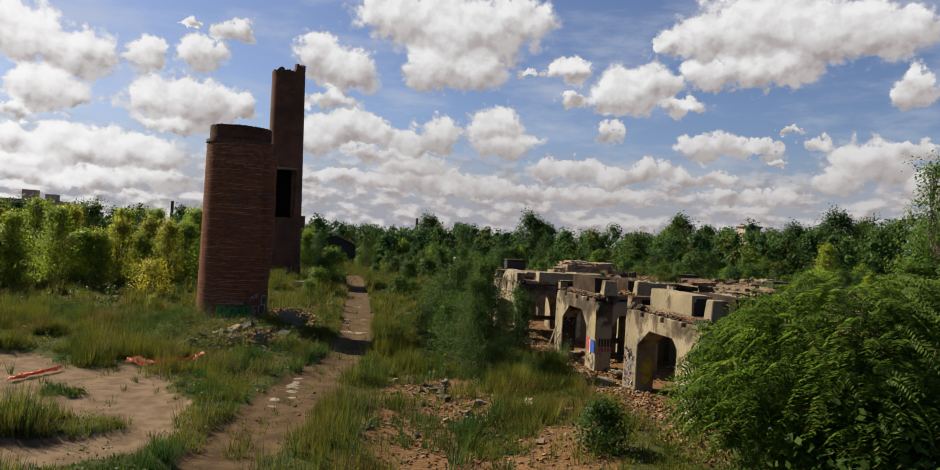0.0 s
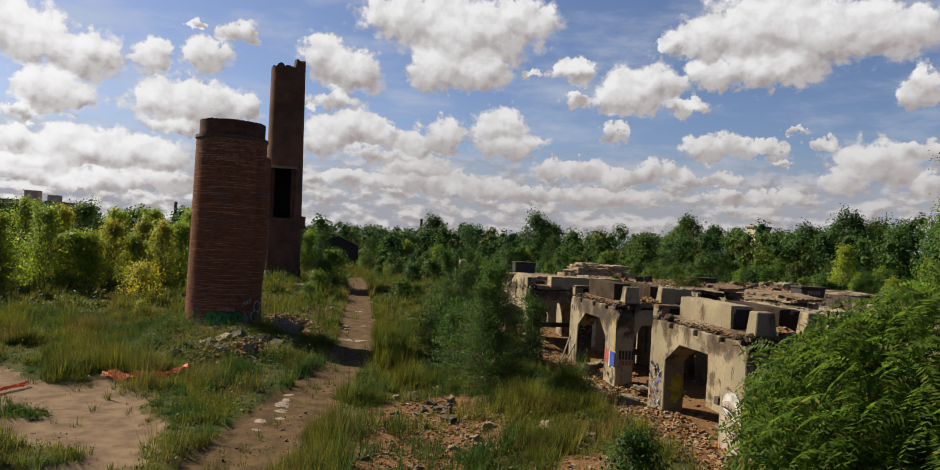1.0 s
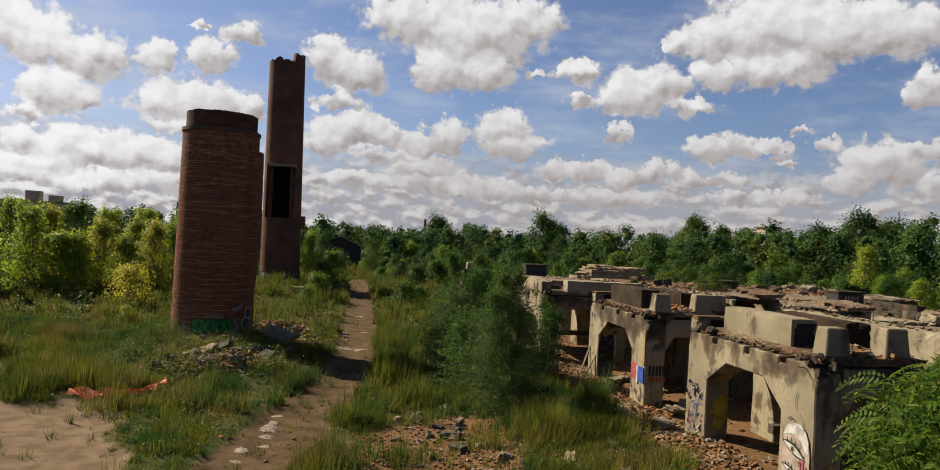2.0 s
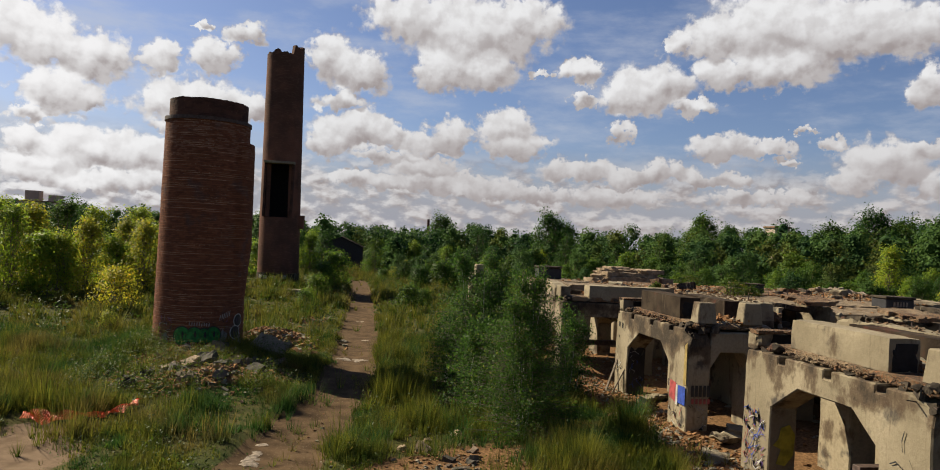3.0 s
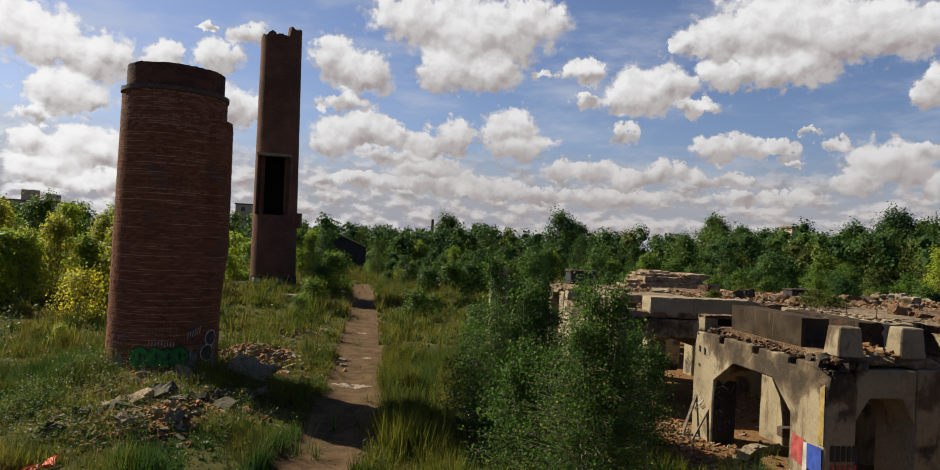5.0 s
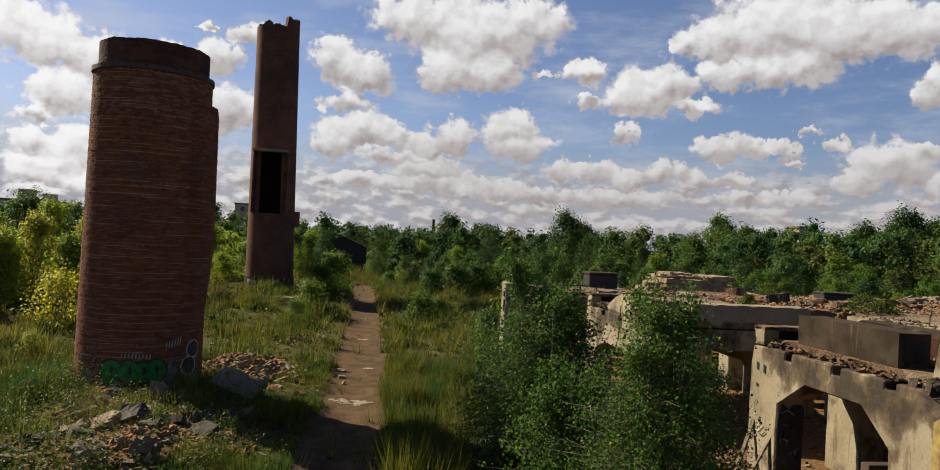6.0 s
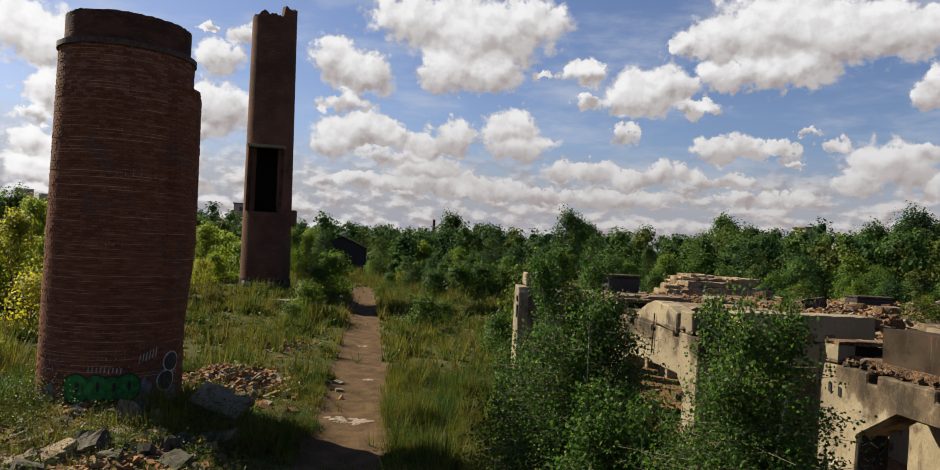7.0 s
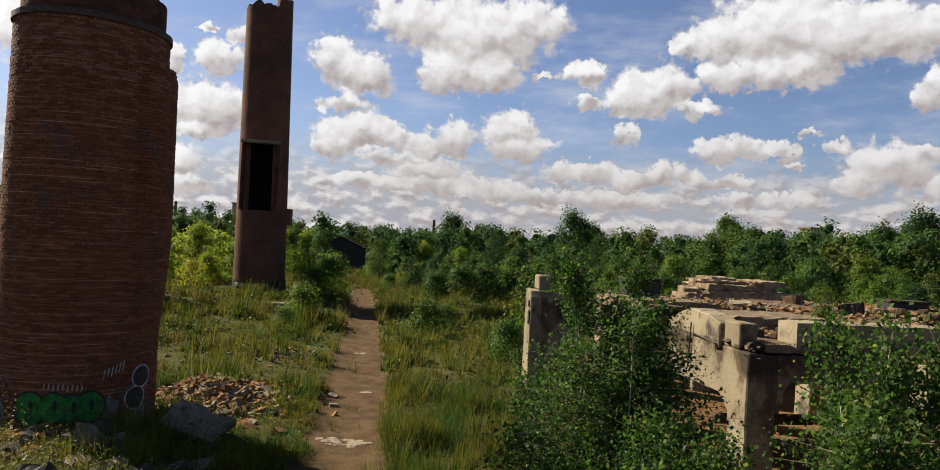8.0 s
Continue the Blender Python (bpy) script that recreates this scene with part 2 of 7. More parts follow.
def make_materials():
    M = {}
    # concrete: warm grey, stained, with soot streaks
    for key, name, blot, run, wash, foot in (("concrete", "weathered_concrete", 0.57, 0.58, 0.21, 2.3), ("stained", "smoke_stained_concrete", 0.55, 0.58, 0.27, 2.0)):
        m = Nodes(name)
        big, mid, fine, grit = m.noise(0.45, 4), m.noise(0.95, 7, 0.60), m.noise(13, 6, 0.7), m.noise(60, 3)
        runs = m.noise(1.0, 6, 0.68, (2.6, 2.6, 0.40))
        thin = m.noise(1.0, 4, 0.6, (11.0, 11.0, 0.6))
        c = m.mix(m.ramp(big, 0.36, 0.64), (0.172, 0.141, 0.094), (0.256, 0.212, 0.145))
        c = m.mix(m.math("MULTIPLY", m.ramp(fine, 0.40, 0.66), 0.40), c, (0.125, 0.100, 0.066))
        c = m.mix(m.math("MULTIPLY", m.ramp(thin, 0.60, 0.70), 0.45), c, (0.100, 0.074, 0.046))
        c = m.mix(m.math("MULTIPLY", m.ramp(runs, run, run + 0.10), 0.75), c, (0.085, 0.060, 0.040))
        c = m.mix(m.math("MULTIPLY", m.ramp(mid, blot, blot + 0.13), 0.80), c, (0.060, 0.045, 0.034))
        c = m.mix(m.math("MULTIPLY", m.ramp(m.math("ADD", mid, m.math("MULTIPLY", big, 0.5)), blot + 0.28, blot + 0.40), 0.8), c, (0.034, 0.031, 0.030))
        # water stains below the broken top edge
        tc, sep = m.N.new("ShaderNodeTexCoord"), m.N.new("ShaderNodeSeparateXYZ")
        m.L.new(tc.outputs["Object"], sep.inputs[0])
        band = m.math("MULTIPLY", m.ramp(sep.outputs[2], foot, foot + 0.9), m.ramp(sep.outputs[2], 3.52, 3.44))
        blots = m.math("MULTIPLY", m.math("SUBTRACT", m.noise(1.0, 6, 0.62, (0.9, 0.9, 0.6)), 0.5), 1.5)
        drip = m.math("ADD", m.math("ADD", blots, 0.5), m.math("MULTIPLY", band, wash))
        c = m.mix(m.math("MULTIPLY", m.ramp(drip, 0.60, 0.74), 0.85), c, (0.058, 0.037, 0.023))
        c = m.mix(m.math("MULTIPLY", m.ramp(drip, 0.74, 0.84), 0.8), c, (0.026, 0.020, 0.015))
        c = m.mix(m.math("MULTIPLY", m.ramp(grit, 0.58, 0.7), 0.25), c, (0.30, 0.265, 0.19))
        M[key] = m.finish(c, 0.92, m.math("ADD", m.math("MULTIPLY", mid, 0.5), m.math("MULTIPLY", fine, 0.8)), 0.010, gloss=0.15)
    m = Nodes("broken_concrete_top")
    big, mid, fine = m.noise(0.5, 4), m.noise(2.6, 6, 0.65), m.noise(17, 5, 0.7)
    c = m.mix(m.ramp(mid, 0.40, 0.60), (0.048, 0.030, 0.018), (0.145, 0.094, 0.052))
    c = m.mix(m.ramp(fine, 0.48, 0.62), c, (0.190, 0.088, 0.040))
    c = m.mix(m.math("MULTIPLY", m.ramp(big, 0.50, 0.62), 0.5), c, (0.250, 0.190, 0.122))
    M["deck"] = m.finish(c, 0.95, m.math("ADD", mid, fine), 0.08)
    m = Nodes("dusty_concrete_top")
    big, mid, fine = m.noise(0.4, 4), m.noise(2.0, 6, 0.65), m.noise(19, 5, 0.7)
    c = m.mix(m.ramp(mid, 0.38, 0.64), (0.100, 0.070, 0.042), (0.205, 0.153, 0.097))
    c = m.mix(m.math("MULTIPLY", m.ramp(fine, 0.50, 0.64), 0.5), c, (0.190, 0.110, 0.060))
    c = m.mix(m.math("MULTIPLY", m.ramp(big, 0.52, 0.64), 0.7), c, (0.130, 0.092, 0.058))
    M["pale_deck"] = m.finish(c, 0.95, m.math("ADD", mid, fine), 0.05)
    m = Nodes("tan_slab_concrete")
    mid, fine = m.noise(2.0, 6, 0.65), m.noise(19, 5, 0.7)
    c = m.mix(m.ramp(mid, 0.36, 0.64), (0.150, 0.105, 0.064), (0.290, 0.218, 0.142))
    c = m.mix(m.math("MULTIPLY", m.ramp(fine, 0.52, 0.66), 0.5), c, (0.21, 0.115, 0.062))
    M["tan_slab"] = m.finish(c, 0.95, m.math("ADD", mid, fine), 0.05)
    m = Nodes("sooty_concrete")
    mid, runs, fine = m.noise(2.4, 6, 0.65), m.noise(1.3, 5, 0.6, (3.4, 3.4, 0.5)), m.noise(15, 5, 0.7)
    red = m.noise(1.0, 5, 0.6, (1.7, 1.7, 0.5))
    c = m.mix(m.ramp(mid, 0.40, 0.62), (0.026, 0.021, 0.017), (0.060, 0.047, 0.035))
    c = m.mix(m.math("MULTIPLY", m.ramp(red, 0.56, 0.64), 0.7), c, (0.105, 0.050, 0.034))
    c = m.mix(m.math("MULTIPLY", m.ramp(runs, 0.58, 0.66), 0.7), c, (0.165, 0.140, 0.098))
    c = m.mix(m.math("MULTIPLY", m.ramp(fine, 0.52, 0.68), 0.4), c, (0.028, 0.025, 0.023))
    M["soot"] = m.finish(c, 0.95, m.math("ADD", mid, fine), 0.02, gloss=0.08)
    # smooth cast faces browned by smoke, with a red wash and pale runs
    m = Nodes("smoke_browned_concrete")
    big, mid, fine = m.noise(0.6, 4), m.noise(1.4, 6, 0.6), m.noise(14, 5, 0.7)
    runs, red = m.noise(1.0, 5, 0.6, (3.6, 3.6, 0.35)), m.noise(1.0, 4, 0.6, (1.1, 1.1, 0.6))
    c = m.mix(m.ramp(big, 0.38, 0.62), (0.020, 0.014, 0.010), (0.048, 0.035, 0.024))
    c = m.mix(m.math("MULTIPLY", m.ramp(red, 0.55, 0.66), 0.6), c, (0.070, 0.026, 0.019))
    c = m.mix(m.math("MULTIPLY", m.ramp(mid, 0.54, 0.64), 0.75), c, (0.016, 0.012, 0.010))
    c = m.mix(m.math("MULTIPLY", m.ramp(runs, 0.62, 0.70), 0.4), c, (0.135, 0.105, 0.072))
    c = m.mix(m.math("MULTIPLY", m.ramp(fine, 0.52, 0.68), 0.3), c, (0.040, 0.032, 0.026))
    M["smoked"] = m.finish(c, 0.95, m.math("ADD", mid, fine), 0.008, gloss=0.06)
    # brick of the chimneys, piece by piece
    m = Nodes("old_red_brick")
    r, n, st = m.island(), m.noise(1.1, 5), m.noise(14, 4)
    c = m.mix(r, (0.106, 0.041, 0.021), (0.192, 0.072, 0.037))
    c = m.mix(m.ramp(n, 0.55, 0.72), c, (0.10, 0.058, 0.047))
    c = m.mix(m.math("MULTIPLY", m.ramp(st, 0.55, 0.75), 0.3), c, (0.28, 0.15, 0.095))
    up = m.N.new("ShaderNodeSeparateXYZ")
    m.L.new(m.tex.outputs["Object"], up.inputs[0])
    pale = m.math("MULTIPLY", m.ramp(up.outputs[2], 8.4, 9.6), m.ramp(r, 0.62, 0.66))
    c = m.mix(m.math("MULTIPLY", pale, 0.35), c, (0.20, 0.13, 0.10))
    M["brick"] = m.finish(c, 0.95, st, 0.01, gloss=0.12)
    m = Nodes("single_red_brick")
    r, st = m.rnd(), m.noise(14, 4)
    c = m.mix(r, (0.106, 0.041, 0.021), (0.192, 0.072, 0.037))
    c = m.mix(m.math("MULTIPLY", m.ramp(st, 0.55, 0.75), 0.3), c, (0.28, 0.15, 0.095))
    M["brick_one"] = m.finish(c, 0.95, st, 0.01, gloss=0.12)
    m = Nodes("lime_mortar")
    rows, patch = m.noise(1.0, 3, 0.6, (0.4, 0.4, 11.6)), m.noise(0.8, 4)
    c = m.mix(m.ramp(rows, 0.50, 0.60), (0.050, 0.028, 0.020), (0.50, 0.34, 0.24))
    c = m.mix(m.ramp(patch, 0.58, 0.7), c, (0.25, 0.20, 0.17))
    M["mortar"] = m.finish(c, 1.0, gloss=0.1)
    # far chimney: courses too fine to pick apart
    m = Nodes("far_red_brick")
    n, st = m.noise(0.35, 5), m.noise(1.0, 4, 0.6, (2.0, 2.0, 11.0))
    c = m.mix(m.ramp(n, 0.35, 0.7), (0.072, 0.037, 0.026), (0.140, 0.062, 0.040))
    c = m.mix(m.math("MULTIPLY", m.ramp(st, 0.5, 0.68), 0.25), c, (0.22, 0.12, 0.085))
    M["far_brick"] = m.finish(c, 0.95, st, 0.02, gloss=0.12)
    m = Nodes("sooty_brick_cap")
    n, st, sp = m.noise(1.2, 5), m.noise(1.0, 4, 0.6, (2.0, 2.0, 12.0)), m.noise(9, 4)
    c = m.mix(m.ramp(n, 0.35, 0.65), (0.040, 0.022, 0.017), (0.085, 0.040, 0.027))
    c = m.mix(m.math("MULTIPLY", m.ramp(st, 0.52, 0.66), 0.5), c, (0.022, 0.014, 0.012))
    c = m.mix(m.math("MULTIPLY", m.ramp(sp, 0.60, 0.70), 0.4), c, (0.16, 0.085, 0.058))
    M["cap"] = m.finish(c, 0.95, st, 0.03, gloss=0.1)
    M["iron"] = plain("rusted_iron", (0.055, 0.035, 0.028), 0.75, 0.4, 9)
    # near-black put in for the shade inside flues, pockets and holes
    M["black"] = plain("black_for_dark_hollows", (0.012, 0.011, 0.011), 0.95)
    # ground, by zone
    m = Nodes("ground")
    zone = m.attr("zone")
    sep = m.N.new("ShaderNodeSeparateColor")
    m.L.new(zone.outputs["Color"], sep.inputs[0])
    big, mid, fine = m.noise(0.25, 4), m.noise(1.6, 5), m.noise(11, 5, 0.65)
    soil = m.mix(m.ramp(mid, 0.35, 0.65), (0.034, 0.036, 0.012), (0.062, 0.055, 0.019))
    soil = m.mix(m.ramp(big, 0.4, 0.65), soil, (0.038, 0.046, 0.014))
    dirt = m.mix(m.ramp(mid, 0.3, 0.7), (0.046, 0.029, 0.016), (0.088, 0.056, 0.031))
    dirt = m.mix(m.ramp(fine, 0.55, 0.75), dirt, (0.130, 0.095, 0.060))
    rubble = m.mix(m.ramp(fine, 0.35, 0.65), (0.070, 0.039, 0.019), (0.165, 0.092, 0.045))
    sand = m.mix(m.ramp(mid, 0.35, 0.65), (0.095, 0.064, 0.041), (0.150, 0.104, 0.069))
    wob = m.math("MULTIPLY", m.math("SUBTRACT", mid, 0.5), 0.9)
    c = m.mix(m.ramp(m.math("ADD", sep.outputs[1], wob), 0.35, 0.6), soil, rubble)
    c = m.mix(m.ramp(m.math("ADD", sep.outputs[0], wob), 0.35, 0.6), c, dirt)
    c = m.mix(m.ramp(m.math("ADD", sep.outputs[2], wob), 0.35, 0.6), c, sand)
    M["ground"] = m.finish(c, 1.0, m.math("ADD", m.math("MULTIPLY", mid, 0.5), m.math("MULTIPLY", fine, 0.6)), 0.028, gloss=0.04)
    # grass and leaves
    m = Nodes("grass_blades")
    dry, clump = m.noise(0.16, 3), m.noise(0.8, 3)
    c = m.mix(m.island(), (0.015, 0.050, 0.012), (0.046, 0.096, 0.017))
    c = m.mix(m.ramp(m.math("ADD", dry, m.math("MULTIPLY", m.math("SUBTRACT", clump, 0.5), 0.8)), 0.40, 0.53), c, m.mix(m.island(), (0.072, 0.090, 0.011), (0.185, 0.172, 0.024)))
    c = m.mix(m.ramp(clump, 0.50, 0.62), c, m.mix(0.7, c, (0.016, 0.036, 0.006)))
    brown = m.noise(0.30, 3, 0.6)
    c = m.mix(m.math("MULTIPLY", m.ramp(brown, 0.50, 0.64), 0.62), c, m.mix(m.island(), (0.090, 0.058, 0.018), (0.200, 0.138, 0.045)))
    M["grass"] = m.finish(c, 0.7, through_light=0.42)
    m = Nodes("dry_grass_blades")
    clump = m.noise(0.5, 3)
    c = m.mix(m.island(), (0.074, 0.082, 0.012), (0.160, 0.146, 0.025))
    c = m.mix(m.ramp(clump, 0.50, 0.62), c, m.mix(m.island(), (0.026, 0.052, 0.007), (0.070, 0.098, 0.011)))
    brown = m.noise(0.22, 3, 0.6)
    c = m.mix(m.math("MULTIPLY", m.ramp(brown, 0.52, 0.66), 0.70), c, m.mix(m.island(), (0.085, 0.055, 0.018), (0.180, 0.125, 0.042)))
    M["dry_grass"] = m.finish(c, 0.7, through_light=0.42)
    M["weed"] = leaf_material("weed_leaves", (0.020, 0.044, 0.009), (0.062, 0.092, 0.016), (0.15, 0.12, 0.03), 0.07)
    M["leaf_poplar"] = leaf_material("poplar_leaves", (0.009, 0.034, 0.008), (0.062, 0.120, 0.024), (0.15, 0.17, 0.04), 0.07, 0.12, 0.2)
    M["leaf_sumac"] = leaf_material("compound_leaves", (0.020, 0.052, 0.011), (0.074, 0.130, 0.025), (0.12, 0.14, 0.04))
    M["leaf_gold"] = leaf_material("yellowing_leaves", (0.120, 0.160, 0.020), (0.280, 0.275, 0.036), (0.30, 0.22, 0.03), 0.12)
    M["leaf_green"] = leaf_material("green_leaves", (0.082, 0.150, 0.018), (0.225, 0.290, 0.034), (0.26, 0.22, 0.03), 0.06)
    M["leaf_scrub"] = leaf_material("scrub_leaves", (0.024, 0.064, 0.013), (0.088, 0.150, 0.026), (0.14, 0.13, 0.02), 0.03)
    M["leaf_dark"] = leaf_material("dark_leaves", (0.016, 0.046, 0.012), (0.052, 0.096, 0.019), (0.08, 0.09, 0.02), 0.03)
    m = Nodes("mixed_far_leaves")
    crown = m.noise(0.13, 2)
    c = m.mix(m.ramp(crown, 0.42, 0.60), (0.016, 0.050, 0.016), (0.056, 0.108, 0.023))
    c = m.mix(m.math("MULTIPLY", m.island(), 0.30), c, (0.070, 0.105, 0.018))
    c = m.mix(m.math("MULTIPLY", m.ramp(m.noise(0.09, 2), 0.54, 0.64), 0.6), c, (0.105, 0.104, 0.016))
    M["leaf_far"] = m.finish(c, 0.75, through_light=0.35)
    M["bark"] = plain("bark", (0.11, 0.085, 0.065), 0.95, 0.35, 12)
    M["bark_pale"] = plain("pale_poplar_bark", (0.42, 0.40, 0.35), 0.85, 0.3, 10)
    M["rock"] = plain("rubble_stone", (0.048, 0.040, 0.030), 0.93, 0.4, 5)
    M["rock_brown"] = plain("tan_boulder", (0.12, 0.085, 0.058), 0.93, 0.3, 5)
    m = Nodes("brick_rubble")
    c = m.mix(m.island(), (0.092, 0.047, 0.022), (0.290, 0.152, 0.070))
    c = m.mix(m.ramp(m.island(), 0.72, 0.78), c, (0.18, 0.155, 0.115))
    M["rubble"] = m.finish(c, 1.0, gloss=0.1)
    M["crust"] = plain("pale_crust", (0.185, 0.145, 0.108), 0.95, 0.4, 7)
    M["net"] = plain("orange_plastic_net", (0.72, 0.11, 0.035), 0.6, 0.2)
    M["white_paint"] = plain("white_paint", (0.31, 0.30, 0.285), 0.7, 0.35, 4)
    M["grey_paint"] = plain("thin_grey_paint", (0.150, 0.135, 0.130), 0.8, 0.4, 5)
    M["pink_paint"] = plain("pale_pink_paint", (0.25, 0.195, 0.165), 0.75, 0.3, 5)
    M["green_paint"] = plain("green_paint", (0.014, 0.135, 0.022), 0.6, 0.45)
    M["black_paint"] = plain("black_paint", (0.018, 0.017, 0.019), 0.6)
    M["blue_paint"] = plain("blue_paint", (0.018, 0.045, 0.24), 0.7, 0.35)
    M["red_paint"] = plain("red_paint", (0.24, 0.045, 0.045), 0.6, 0.35)
    M["yellow_paint"] = plain("yellow_paint", (0.24, 0.205, 0.02), 0.6, 0.3)
    M["ochre_paint"] = plain("ochre_stain", (0.22, 0.155, 0.05), 0.8, 0.35, 5)
    M["purple_paint"] = plain("purple_paint", (0.13, 0.07, 0.20), 0.6, 0.3)
    M["shed"] = plain("dark_shed_boards", (0.035, 0.030, 0.028), 0.9, 0.3)
    M["far_wall"] = plain("pale_far_masonry", (0.33, 0.26, 0.21), 0.9, 0.15, 0.3)
    M["glass"] = plain("dark_window_glass", (0.03, 0.035, 0.04), 0.2)
    return M


M = make_materials()


# ---------------------------------------------------------------- mesh helpers
def mesh_from(name, verts, faces, mat, smooth=False):
    """A mesh from numpy vertices and equal-sided faces."""
    verts, faces = np.asarray(verts, np.float32), np.asarray(faces, np.int32)
    me = bpy.data.meshes.new(name)
    k = faces.shape[1]
    me.vertices.add(len(verts))
    me.vertices.foreach_set("co", verts.ravel())
    me.loops.add(faces.size)
    me.loops.foreach_set("vertex_index", faces.ravel())
    me.polygons.add(len(faces))
    me.polygons.foreach_set("loop_start", np.arange(0, faces.size, k, dtype=np.int32))
    me.polygons.foreach_set("use_smooth", np.full(len(faces), smooth))
    me.materials.append(mat)
    me.update(calc_edges=True)
    return me


def part_mesh(name, me, parent, label=""):
    ob = new(name, me)
    ob.parent = parent
    return tagged(ob, label)


def part(name, bm, material, parent, label=""):
    me = bpy.data.meshes.new(name)
    bm.to_mesh(me)
    bm.free()
    me.materials.append(material)
    return part_mesh(name, me, parent, label)


def thing(name, place, label, category, group="", kind="", turn=0):
    ob = new(name)
    ob.matrix_world = pose(*place, 0, 0, turn)
    return tagged(ob, label, category, group, kind)


def rough(bm, amount, scale=1.5, seed=0):
    off = Vector((seed * 7.3, seed * 3.1, seed * 1.7))
    for v in bm.verts:
        v.co += noise.noise_vector(v.co * scale + off) * amount
    return bm


def block(x0, x1, y0, y1, z0, z1, bevel=0.02, cuts=2, wear=0.02, seed=0, taper=0.0):
    """A worn block; taper draws its top in."""
    bm = bmesh.new()
    bmesh.ops.create_cube(bm, size=1)
    for v in bm.verts:
        s = 1 - taper if v.co.z > 0 else 1
        v.co = Vector(((x0 + x1) / 2 + v.co.x * s * (x1 - x0), (y0 + y1) / 2 + v.co.y * s * (y1 - y0), (z0 + z1) / 2 + v.co.z * (z1 - z0)))
    if bevel:
        bmesh.ops.bevel(bm, geom=bm.edges[:], offset=bevel, segments=1, affect="EDGES")
    if cuts:
        bmesh.ops.subdivide_edges(bm, edges=[e for e in bm.edges if e.calc_length() > 0.3], cuts=cuts, use_grid_fill=True)
    return rough(bm, wear * 0.6, 2.6, seed)


def ragged(x0, x1, y0, y1, z0, z1, chip=0.08, seed=0, cell=0.2, wear=0.012):
    """A broken block: its edges are chipped away unevenly."""
    lo, size = Vector((x0, y0, z0)), Vector((x1 - x0, y1 - y0, z1 - z0))
    n = [max(1, min(22, round(d / cell))) for d in size]
    off = Vector((seed * 3.7, seed * 1.9, seed * 5.3))
    bm, at = bmesh.new(), {}

    def vert(i):
        if i not in at:
            p = lo + Vector([size[k] * i[k] / n[k] for k in range(3)])
            sides = [(k, 1 if i[k] == 0 else -1) for k in range(3) if i[k] in (0, n[k])]
            q = p.copy()
            if len(sides) > 1:
                deep = chip * max(0.0, 0.02 + 1.3 * noise.noise(p * 2.1 + off) + 0.7 * noise.noise(p * 6.3 + off))
                for k, way in sides:
                    q[k] += way * min(deep, size[k] * 0.4)
            at[i] = bm.verts.new(q + noise.noise_vector(p * 4 + off) * wear)
        return at[i]

    for k in range(3):
        u, w = (k + 1) % 3, (k + 2) % 3
        for end in (0, n[k]):
            for a in range(n[u]):
                for b in range(n[w]):
                    ring = []
                    for da, db in ((0, 0), (1, 0), (1, 1), (0, 1)):
                        i = [0, 0, 0]
                        i[k], i[u], i[w] = end, a + da, b + db
                        ring.append(vert(tuple(i)))
                    bm.faces.new(ring if end else ring[::-1])
    return bm


def extrude_outline(points, axis, a, b, wear=0.015, seed=0, cell=0.35):
    """A prism: a flat outline of (along, z) pulled from a to b along x (axis 0) or y (axis 1)."""
    bm = bmesh.new()
    mk = (lambda p, d: (d, p[0], p[1])) if axis == 0 else (lambda p, d: (p[0], d, p[1]))
    f = bm.faces.new([bm.verts.new(mk(p, a)) for p in points])
    geo = bmesh.ops.extrude_face_region(bm, geom=[f])
    for v in (g for g in geo["geom"] if isinstance(g, bmesh.types.BMVert)):
        v.co[axis] = b
    bmesh.ops.recalc_face_normals(bm, faces=bm.faces[:])
    sharp = [e for e in bm.edges if len(e.link_faces) == 2 and e.calc_face_angle(0) > 0.3]
    bmesh.ops.bevel(bm, geom=sharp, offset=0.03, segments=1, affect="EDGES")
    bmesh.ops.triangulate(bm, faces=bm.faces[:])
    for _ in range(4):
        long = [e for e in bm.edges if e.calc_length() > cell * 2]
        if not long:
            break
        bmesh.ops.subdivide_edges(bm, edges=long, cuts=1)
        bmesh.ops.triangulate(bm, faces=bm.faces[:])
    return rough(bm, wear, 2.2, seed)


def limb(bm, p, q, r0, r1, sides=5):
    axis = (q - p)
    if axis.length < 1e-4:
        return
    rot = axis.to_track_quat("Z", "Y").to_matrix()
    rings = []
    for c, r in ((p, r0), (q, r1)):
        rings.append([bm.verts.new(c + rot @ Vector((r * math.cos(6.2832 * k / sides), r * math.sin(6.2832 * k / sides), 0))) for k in range(sides)])
    for k in range(sides):
        bm.faces.new((rings[0][k], rings[0][(k + 1) % sides], rings[1][(k + 1) % sides], rings[1][k]))


def stem(points, radii, sides=6):
    """One bent, tapering stem."""
    bm = bmesh.new()
    rings = []
    for k, (p, r) in enumerate(zip(points, radii)):
        way = (points[min(k + 1, len(points) - 1)] - points[max(k - 1, 0)])
        rot = way.to_track_quat("Z", "Y").to_matrix()
        rings.append([bm.verts.new(p + rot @ Vector((r * math.cos(6.2832 * j / sides), r * math.sin(6.2832 * j / sides), 0))) for j in range(sides)])
    for a, b in zip(rings, rings[1:]):
        for j in range(sides):
            bm.faces.new((a[j], a[(j + 1) % sides], b[(j + 1) % sides], b[j]))
    return bm


